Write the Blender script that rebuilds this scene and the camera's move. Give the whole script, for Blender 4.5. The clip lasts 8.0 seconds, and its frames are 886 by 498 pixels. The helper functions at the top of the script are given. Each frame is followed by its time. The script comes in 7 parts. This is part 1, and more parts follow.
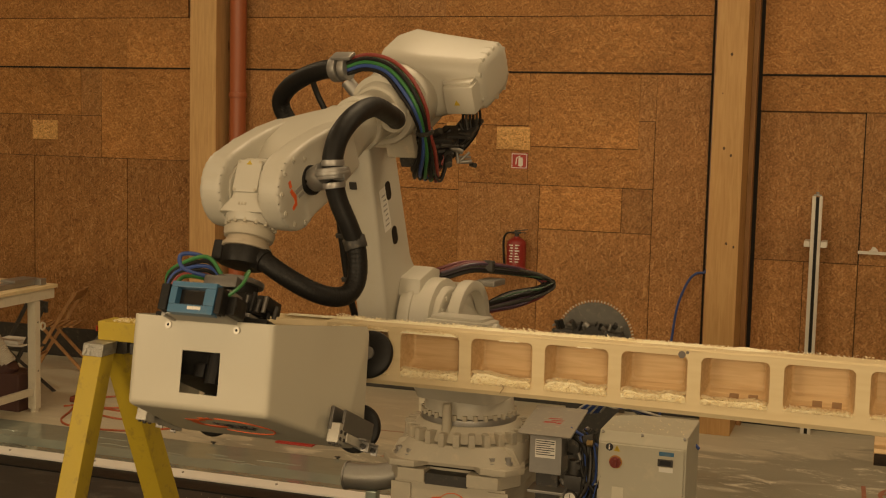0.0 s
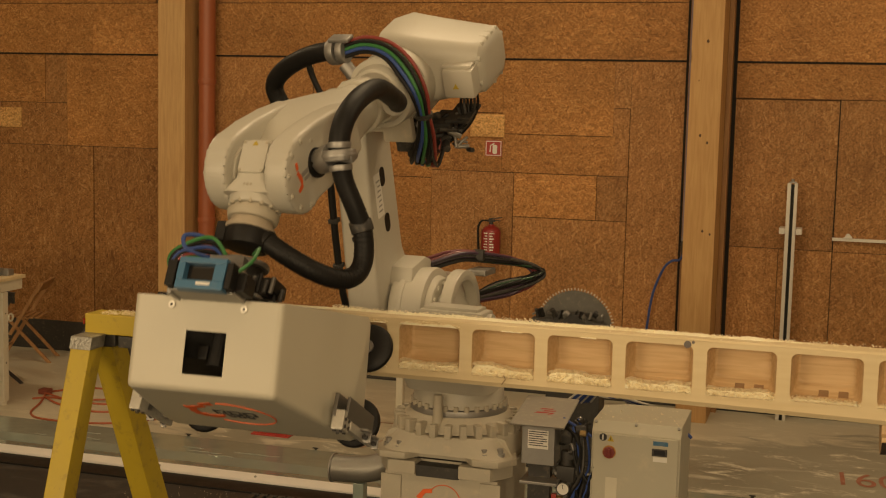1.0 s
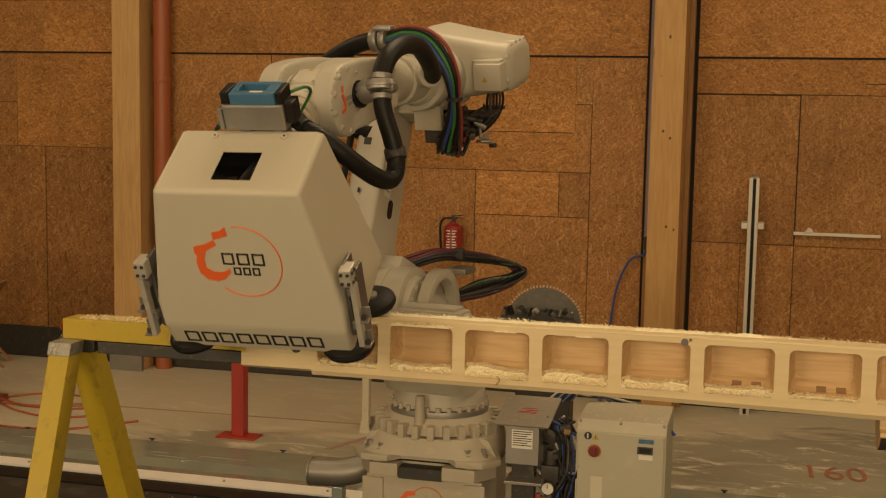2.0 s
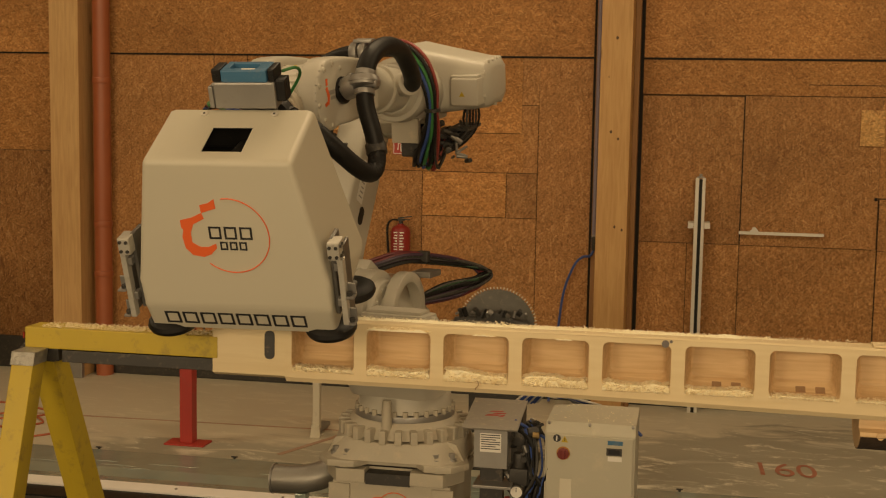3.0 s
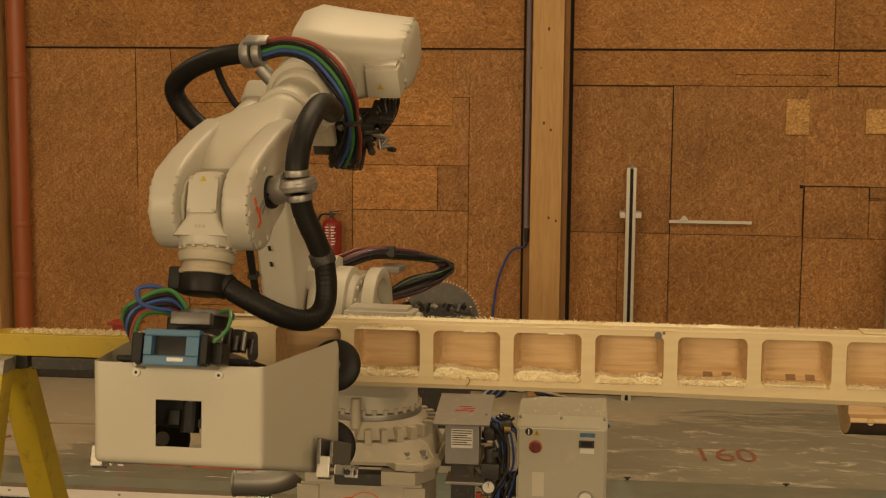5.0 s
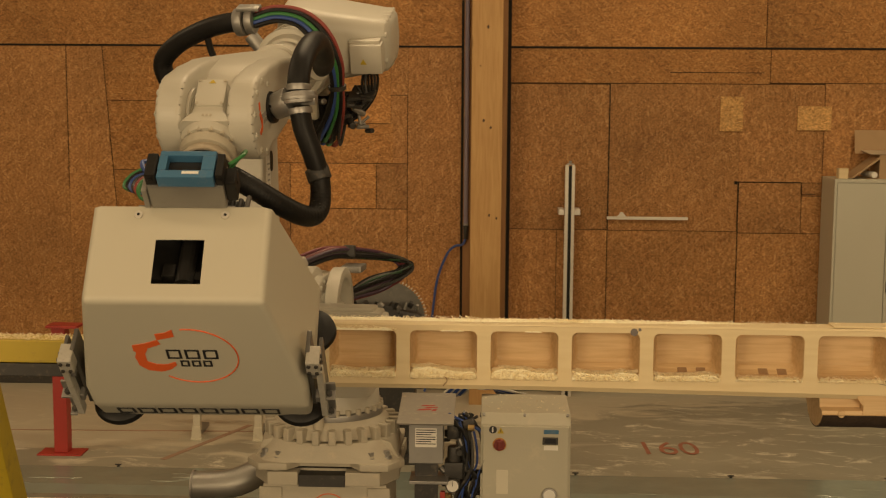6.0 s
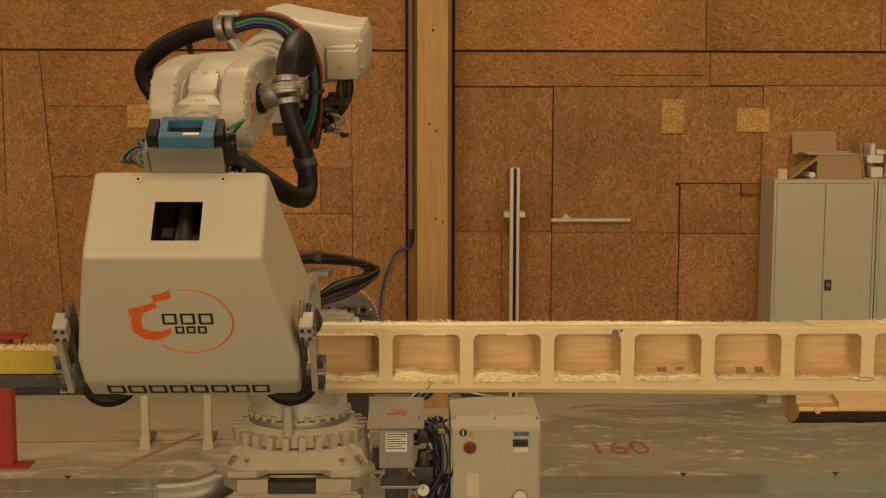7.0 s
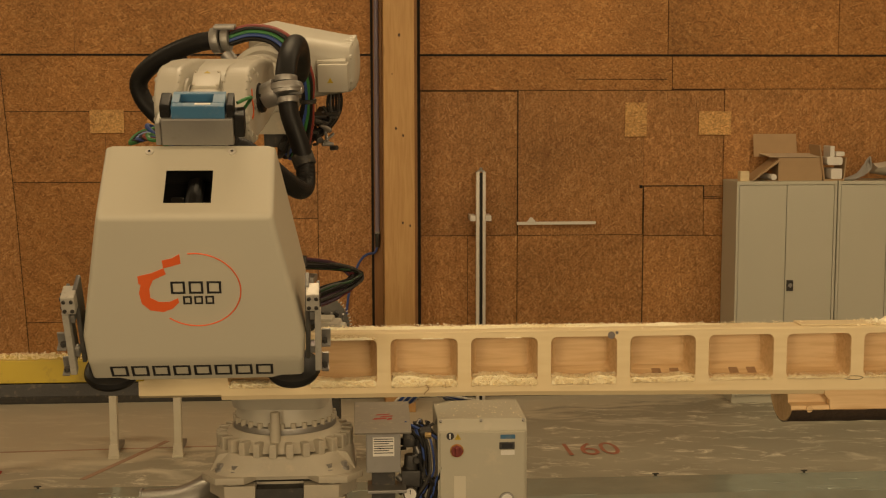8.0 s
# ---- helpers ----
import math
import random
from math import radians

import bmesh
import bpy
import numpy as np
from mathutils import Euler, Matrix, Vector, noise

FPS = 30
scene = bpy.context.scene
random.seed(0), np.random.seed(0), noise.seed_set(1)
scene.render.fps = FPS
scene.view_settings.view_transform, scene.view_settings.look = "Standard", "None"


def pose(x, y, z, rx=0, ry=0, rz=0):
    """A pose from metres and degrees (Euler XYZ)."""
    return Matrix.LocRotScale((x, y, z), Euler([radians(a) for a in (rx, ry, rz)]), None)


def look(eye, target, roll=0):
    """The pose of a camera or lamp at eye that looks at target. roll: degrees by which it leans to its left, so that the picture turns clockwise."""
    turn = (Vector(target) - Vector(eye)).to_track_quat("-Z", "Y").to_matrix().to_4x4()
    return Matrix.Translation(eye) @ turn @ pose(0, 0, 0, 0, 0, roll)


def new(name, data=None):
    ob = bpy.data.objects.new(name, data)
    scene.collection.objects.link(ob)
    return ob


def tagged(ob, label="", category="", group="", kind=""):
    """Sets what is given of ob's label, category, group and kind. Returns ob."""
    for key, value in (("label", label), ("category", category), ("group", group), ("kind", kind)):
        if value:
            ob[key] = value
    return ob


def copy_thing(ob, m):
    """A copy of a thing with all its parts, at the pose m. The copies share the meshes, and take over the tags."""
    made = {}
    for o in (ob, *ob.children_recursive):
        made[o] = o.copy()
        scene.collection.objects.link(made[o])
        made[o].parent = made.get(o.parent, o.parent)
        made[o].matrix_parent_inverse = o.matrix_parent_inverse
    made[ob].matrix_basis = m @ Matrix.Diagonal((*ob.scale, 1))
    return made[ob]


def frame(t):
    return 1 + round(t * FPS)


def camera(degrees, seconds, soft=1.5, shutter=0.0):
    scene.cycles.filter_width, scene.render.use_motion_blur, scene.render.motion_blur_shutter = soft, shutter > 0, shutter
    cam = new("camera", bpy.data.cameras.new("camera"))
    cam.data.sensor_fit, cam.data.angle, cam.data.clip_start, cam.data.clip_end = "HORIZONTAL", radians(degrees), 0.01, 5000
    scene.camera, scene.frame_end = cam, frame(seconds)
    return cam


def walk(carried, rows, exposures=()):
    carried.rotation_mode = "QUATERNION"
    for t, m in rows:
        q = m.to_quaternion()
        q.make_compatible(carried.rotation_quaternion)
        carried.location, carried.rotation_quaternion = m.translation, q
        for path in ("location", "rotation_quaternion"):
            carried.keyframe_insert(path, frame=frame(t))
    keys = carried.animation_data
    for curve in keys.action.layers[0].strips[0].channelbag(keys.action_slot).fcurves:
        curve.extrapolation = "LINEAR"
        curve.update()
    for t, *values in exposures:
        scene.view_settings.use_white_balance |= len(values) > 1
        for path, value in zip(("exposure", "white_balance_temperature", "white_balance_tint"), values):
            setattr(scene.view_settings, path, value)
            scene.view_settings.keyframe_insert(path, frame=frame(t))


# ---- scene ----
cam = camera(38.5, 8.0, 1.15, 0.4)
PATH = [
    (0, (1.051, -4.257, 2.575), (0.399, -2.377, 2.375), 1.4),
    (0.5, (0.964, -4.245, 2.575), (0.34, -2.356, 2.366), 1.4),
    (1, (0.861, -4.229, 2.57), (0.277, -2.329, 2.352), 1.4),
    (1.5, (0.763, -4.215, 2.567), (0.217, -2.304, 2.346), 1.2),
    (3, (0.458, -4.188, 2.567), (0.076, -2.237, 2.349), 1.0),
    (3.5, (0.385, -4.187, 2.567), (0.045, -2.228, 2.349), 0.9),
    (4, (0.299, -4.178, 2.566), (-0.001, -2.213, 2.346), 0.8),
    (5.5, (-0.009, -4.169, 2.569), (-0.164, -2.188, 2.337), 0.4),
    (6, (-0.124, -4.168, 2.571), (-0.204, -2.183, 2.339), 0.4),
    (6.5, (-0.231, -4.162, 2.57), (-0.246, -2.176, 2.34), 0.3),
    (7, (-0.345, -4.169, 2.571), (-0.3, -2.182, 2.345), 0.1),
    (7.5, (-0.44, -4.17, 2.572), (-0.349, -2.185, 2.35), 0.0),
    (8, (-0.535, -4.175, 2.574), (-0.403, -2.191, 2.354), -0.1),
]
walk(cam, [(t, look(eye, target, roll)) for t, eye, target, roll in PATH])

# ---- light ----
world = bpy.data.worlds.new("hall_air")
scene.world = world
world.use_nodes = True
world.node_tree.nodes["Background"].inputs["Color"].default_value = (0.9, 0.75, 0.55, 1)
world.node_tree.nodes["Background"].inputs["Strength"].default_value = 0.012
scene.view_settings.exposure = 0.0


def unseen_light(x, y, z, sx, sy, watts, aim=None):
    data = bpy.data.lights.new("unseen_light", "AREA")
    data.shape, data.size, data.size_y, data.energy, data.color = "RECTANGLE", sx, sy, watts, (1.0, 0.74, 0.43)
    ob = new("unseen_light", data)
    ob.matrix_world = look((x, y, z), aim or (x, y + 0.001, 0))
    return ob


# Ceiling lamps assumed above the view.
for lx, ly, lw in ((-6.5, 2.6, 88), (-0.6, 2.4, 100), (4.2, 3.0, 100), (-4.0, -2.6, 45), (1.6, -2.6, 45)):
    unseen_light(lx, ly, 6.3, 2.4, 0.6, lw)
# Two broad panels added behind the camera for front light; source unseen.
for lx, lw in ((-5.0, 335), (3.0, 345)):
    unseen_light(lx, -8.4, 3.2, 4.0, 3.2, lw, (-0.6, 3.0, 1.6))

# ---- materials ----


def mat(name, base, rough=0.5, metal=0.0, var=0.12, scale=6.0, bump=0.05, dirt=None, dirt_amount=0.35, fine=90.0, spec=0.5, coat=0.0):
    """A painted or solid surface: base colour with two scales of variation, some dirt and fine relief."""
    m = bpy.data.materials.new(name)
    m.use_nodes = True
    nt = m.node_tree
    b = nt.nodes["Principled BSDF"]
    b.inputs["Roughness"].default_value, b.inputs["Metallic"].default_value = rough, metal
    b.inputs["Specular IOR Level"].default_value = spec
    b.inputs["Coat Weight"].default_value = coat
    co = nt.nodes.new("ShaderNodeTexCoord")
    n1, n2 = nt.nodes.new("ShaderNodeTexNoise"), nt.nodes.new("ShaderNodeTexNoise")
    n1.inputs["Scale"].default_value, n1.inputs["Detail"].default_value = scale, 6
    n2.inputs["Scale"].default_value, n2.inputs["Detail"].default_value = fine, 3
    for n in (n1, n2):
        nt.links.new(co.outputs["Object"], n.inputs["Vector"])
    mix = nt.nodes.new("ShaderNodeMix")
    mix.data_type = "RGBA"
    mix.inputs["A"].default_value = (*[c * (1 - var) for c in base], 1)
    mix.inputs["B"].default_value = (*[min(1, c * (1 + var)) for c in base], 1)
    nt.links.new(n1.outputs["Fac"], mix.inputs["Factor"])
    out = mix.outputs["Result"]
    if dirt:
        ramp = nt.nodes.new("ShaderNodeMapRange")
        ramp.inputs["From Min"].default_value, ramp.inputs["From Max"].default_value = 0.55, 0.75
        ramp.inputs["To Max"].default_value = dirt_amount
        n3 = nt.nodes.new("ShaderNodeTexNoise")
        n3.inputs["Scale"].default_value, n3.inputs["Detail"].default_value, n3.inputs["Roughness"].default_value = scale * 2.3, 9, 0.7
        nt.links.new(co.outputs["Object"], n3.inputs["Vector"])
        nt.links.new(n3.outputs["Fac"], ramp.inputs["Value"])
        m2 = nt.nodes.new("ShaderNodeMix")
        m2.data_type = "RGBA"
        nt.links.new(ramp.outputs["Result"], m2.inputs["Factor"])
        nt.links.new(out, m2.inputs["A"])
        m2.inputs["B"].default_value = (*dirt, 1)
        out = m2.outputs["Result"]
    nt.links.new(out, b.inputs["Base Color"])
    rr = nt.nodes.new("ShaderNodeMapRange")
    rr.inputs["To Min"].default_value, rr.inputs["To Max"].default_value = max(0.03, rough - 0.1), min(1, rough + 0.12)
    nt.links.new(n1.outputs["Fac"], rr.inputs["Value"])
    nt.links.new(rr.outputs["Result"], b.inputs["Roughness"])
    if bump:
        bp = nt.nodes.new("ShaderNodeBump")
        bp.inputs["Strength"].default_value, bp.inputs["Distance"].default_value = bump, 0.01
        nt.links.new(n2.outputs["Fac"], bp.inputs["Height"])
        nt.links.new(bp.outputs["Normal"], b.inputs["Normal"])
    return m


def wood(name, light, dark, axis=0, rough=0.6, stretch=14.0, scale=3.0, knots=False, random_tone=0.0):
    """Sawn timber with grain along one axis of the object."""
    m = bpy.data.materials.new(name)
    m.use_nodes = True
    nt = m.node_tree
    b = nt.nodes["Principled BSDF"]
    b.inputs["Roughness"].default_value = rough
    b.inputs["Specular IOR Level"].default_value = 0.3
    co, mp = nt.nodes.new("ShaderNodeTexCoord"), nt.nodes.new("ShaderNodeMapping")
    s = [stretch] * 3
    s[axis] = 1.0
    mp.inputs["Scale"].default_value = s
    nt.links.new(co.outputs["Object"], mp.inputs["Vector"])
    n1, n2 = nt.nodes.new("ShaderNodeTexNoise"), nt.nodes.new("ShaderNodeTexNoise")
    n1.inputs["Scale"].default_value, n1.inputs["Detail"].default_value, n1.inputs["Distortion"].default_value = scale, 7, 0.6
    n2.inputs["Scale"].default_value, n2.inputs["Detail"].default_value = 2.2, 3
    nt.links.new(mp.outputs["Vector"], n1.inputs["Vector"])
    nt.links.new(co.outputs["Object"], n2.inputs["Vector"])
    mx = nt.nodes.new("ShaderNodeMix")
    mx.data_type = "RGBA"
    mx.inputs["A"].default_value, mx.inputs["B"].default_value = (*dark, 1), (*light, 1)
    add = nt.nodes.new("ShaderNodeMath")
    add.operation = "MULTIPLY_ADD"
    add.inputs[1].default_value, add.inputs[2].default_value = 2.2, -0.75
    nt.links.new(n1.outputs["Fac"], add.inputs[0])
    ad2 = nt.nodes.new("ShaderNodeMath")
    ad2.operation, ad2.use_clamp = "MULTIPLY_ADD", True
    ad2.inputs[1].default_value = 0.7
    nt.links.new(n2.outputs["Fac"], ad2.inputs[0])
    nt.links.new(add.outputs["Value"], ad2.inputs[2])
    nt.links.new(ad2.outputs["Value"], mx.inputs["Factor"])
    out = mx.outputs["Result"]
    if knots:
        v = nt.nodes.new("ShaderNodeTexVoronoi")
        v.inputs["Scale"].default_value = 1.0
        mk = nt.nodes.new("ShaderNodeMapping")
        ks = [5.0] * 3
        ks[axis] = 1.7
        mk.inputs["Scale"].default_value = ks
        nt.links.new(co.outputs["Object"], mk.inputs["Vector"])
        nt.links.new(mk.outputs["Vector"], v.inputs["Vector"])
        kr = nt.nodes.new("ShaderNodeMapRange")
        kr.inputs["From Min"].default_value, kr.inputs["From Max"].default_value = 0.13, 0.05
        kr.inputs["To Max"].default_value = 0.75
        nt.links.new(v.outputs["Distance"], kr.inputs["Value"])
        mk2 = nt.nodes.new("ShaderNodeMix")
        mk2.data_type = "RGBA"
        nt.links.new(kr.outputs["Result"], mk2.inputs["Factor"])
        nt.links.new(out, mk2.inputs["A"])
        mk2.inputs["B"].default_value = (dark[0] * 0.35, dark[1] * 0.3, dark[2] * 0.3, 1)
        out = mk2.outputs["Result"]
    nt.links.new(out, b.inputs["Base Color"])
    bp = nt.nodes.new("ShaderNodeBump")
    bp.inputs["Strength"].default_value, bp.inputs["Distance"].default_value = 0.15, 0.01
    nt.links.new(n1.outputs["Fac"], bp.inputs["Height"])
    nt.links.new(bp.outputs["Normal"], b.inputs["Normal"])
    return m


def osb_material(name, pale, mid, dark, lay=0.0):
    """Oriented strand board: flat strands of several tones lying in two directions, with darker glue lines."""
    m = bpy.data.materials.new(name)
    m.use_nodes = True
    nt = m.node_tree
    b = nt.nodes["Principled BSDF"]
    b.inputs["Roughness"].default_value = 0.62
    b.inputs["Specular IOR Level"].default_value = 0.3
    co, oi = nt.nodes.new("ShaderNodeTexCoord"), nt.nodes.new("ShaderNodeObjectInfo")
    shift = nt.nodes.new("ShaderNodeVectorMath")
    shift.operation = "MULTIPLY_ADD"
    shift.inputs[1].default_value = (1, 1, 1)
    sc = nt.nodes.new("ShaderNodeVectorMath")
    sc.operation = "SCALE"
    sc.inputs[0].default_value = (37.0, 11.0, 53.0)
    nt.links.new(oi.outputs["Random"], sc.inputs["Scale"])
    nt.links.new(co.outputs["Object"], shift.inputs[0])
    nt.links.new(sc.outputs["Vector"], shift.inputs[2])
    warp = nt.nodes.new("ShaderNodeTexNoise")
    warp.inputs["Scale"].default_value = 3.0
    nt.links.new(shift.outputs["Vector"], warp.inputs["Vector"])
    wv = nt.nodes.new("ShaderNodeVectorMath")
    wv.operation = "MULTIPLY_ADD"
    wv.inputs[1].default_value = (0.11, 0.0, 0.11)
    nt.links.new(warp.outputs["Color"], wv.inputs[0])
    nt.links.new(shift.outputs["Vector"], wv.inputs[2])
    tones = []
    for turn, sx, sz in ((0.2, 11, 78), (-0.75, 12, 84), (1.2, 14, 72)):
        mp = nt.nodes.new("ShaderNodeMapping")
        mp.inputs["Rotation"].default_value = (0, turn + lay, 0)
        nt.links.new(wv.outputs["Vector"], mp.inputs["Vector"])
        m2 = nt.nodes.new("ShaderNodeMapping")
        m2.inputs["Scale"].default_value = (sx, 1, sz)
        nt.links.new(mp.outputs["Vector"], m2.inputs["Vector"])
        v = nt.nodes.new("ShaderNodeTexVoronoi")
        v.inputs["Scale"].default_value = 1.0
        nt.links.new(m2.outputs["Vector"], v.inputs["Vector"])
        sep = nt.nodes.new("ShaderNodeSeparateColor")
        nt.links.new(v.outputs["Color"], sep.inputs["Color"])
        tones.append(sep.outputs["Red"])
    pick = nt.nodes.new("ShaderNodeTexNoise")
    pick.inputs["Scale"].default_value, pick.inputs["Detail"].default_value = 24.0, 2
    nt.links.new(shift.outputs["Vector"], pick.inputs["Vector"])
    r1 = nt.nodes.new("ShaderNodeMapRange")
    r1.inputs["From Min"].default_value, r1.inputs["From Max"].default_value = 0.45, 0.5
    nt.links.new(pick.outputs["Fac"], r1.inputs["Value"])
    r2 = nt.nodes.new("ShaderNodeMapRange")
    r2.inputs["From Min"].default_value, r2.inputs["From Max"].default_value = 0.56, 0.6
    nt.links.new(pick.outputs["Fac"], r2.inputs["Value"])
    a = nt.nodes.new("ShaderNodeMix")
    nt.links.new(r1.outputs["Result"], a.inputs["Factor"])
    nt.links.new(tones[0], a.inputs["A"])
    nt.links.new(tones[1], a.inputs["B"])
    c = nt.nodes.new("ShaderNodeMix")
    nt.links.new(r2.outputs["Result"], c.inputs["Factor"])
    nt.links.new(a.outputs["Result"], c.inputs["A"])
    nt.links.new(tones[2], c.inputs["B"])
    ramp = nt.nodes.new("ShaderNodeValToRGB")
    e = ramp.color_ramp.elements
    e[0].position, e[0].color = 0.0, (*dark, 1)
    e[1].position, e[1].color = 1.0, (*pale, 1)
    k = e.new(0.35)
    k.color = (*mid, 1)
    k = e.new(0.82)
    k.color = (*[x * 1.12 for x in mid], 1)
    nt.links.new(c.outputs["Result"], ramp.inputs["Fac"])
    # single long pale strands lying every way
    tint = ramp.outputs["Color"]
    for turn, sx, sz in ((0.9, 15, 62), (-0.55, 13, 58), (0.12, 18, 74)):
        ms = nt.nodes.new("ShaderNodeMapping")
        ms.inputs["Rotation"].default_value = (0, turn + lay, 0)
        nt.links.new(wv.outputs["Vector"], ms.inputs["Vector"])
        ms2 = nt.nodes.new("ShaderNodeMapping")
        ms2.inputs["Scale"].default_value = (sx, 1, sz)
        nt.links.new(ms.outputs["Vector"], ms2.inputs["Vector"])
        vs = nt.nodes.new("ShaderNodeTexVoronoi")
        vs.inputs["Scale"].default_value = 1.0
        nt.links.new(ms2.outputs["Vector"], vs.inputs["Vector"])
        ss = nt.nodes.new("ShaderNodeSeparateColor")
        nt.links.new(vs.outputs["Color"], ss.inputs["Color"])
        rs = nt.nodes.new("ShaderNodeMapRange")
        rs.inputs["From Min"].default_value, rs.inputs["From Max"].default_value, rs.inputs["To Max"].default_value = 0.92, 0.98, 0.42
        nt.links.new(ss.outputs["Green"], rs.inputs["Value"])
        mxs = nt.nodes.new("ShaderNodeMix")
        mxs.data_type = "RGBA"
        nt.links.new(rs.outputs["Result"], mxs.inputs["Factor"])
        nt.links.new(tint, mxs.inputs["A"])
        mxs.inputs["B"].default_value = (*pale, 1)
        tint = mxs.outputs["Result"]
    big = nt.nodes.new("ShaderNodeTexNoise")
    big.inputs["Scale"].default_value, big.inputs["Detail"].default_value = 1.1, 5
    nt.links.new(shift.outputs["Vector"], big.inputs["Vector"])
    tone = nt.nodes.new("ShaderNodeMath")
    tone.operation = "MULTIPLY_ADD"
    tone.inputs[1].default_value, tone.inputs[2].default_value = 0.9, 0.45
    nt.links.new(big.outputs["Fac"], tone.inputs[0])
    tn2 = nt.nodes.new("ShaderNodeMath")
    tn2.operation = "MULTIPLY_ADD"
    tn2.inputs[1].default_value = 0.16
    nt.links.new(oi.outputs["Random"], tn2.inputs[0])
    nt.links.new(tone.outputs["Value"], tn2.inputs[2])
    speck = nt.nodes.new("ShaderNodeTexNoise")
    speck.inputs["Scale"].default_value, speck.inputs["Detail"].default_value = 55.0, 4
    nt.links.new(shift.outputs["Vector"], speck.inputs["Vector"])
    sm = nt.nodes.new("ShaderNodeMapRange")
    sm.inputs["From Min"].default_value, sm.inputs["From Max"].default_value = 0.34, 0.62
    sm.inputs["To Min"].default_value, sm.inputs["To Max"].default_value = 0.72, 1.12
    nt.links.new(speck.outputs["Fac"], sm.inputs["Value"])
    tn3 = nt.nodes.new("ShaderNodeMath")
    tn3.operation = "MULTIPLY"
    nt.links.new(tn2.outputs["Value"], tn3.inputs[0])
    nt.links.new(sm.outputs["Result"], tn3.inputs[1])
    mul = nt.nodes.new("ShaderNodeVectorMath")
    mul.operation = "SCALE"
    nt.links.new(tint, mul.inputs[0])
    nt.links.new(tn3.outputs["Value"], mul.inputs["Scale"])
    nt.links.new(mul.outputs["Vector"], b.inputs["Base Color"])
    bp = nt.nodes.new("ShaderNodeBump")
    bp.inputs["Strength"].default_value, bp.inputs["Distance"].default_value = 0.25, 0.004
    nt.links.new(c.outputs["Result"], bp.inputs["Height"])
    nt.links.new(bp.outputs["Normal"], b.inputs["Normal"])
    return m


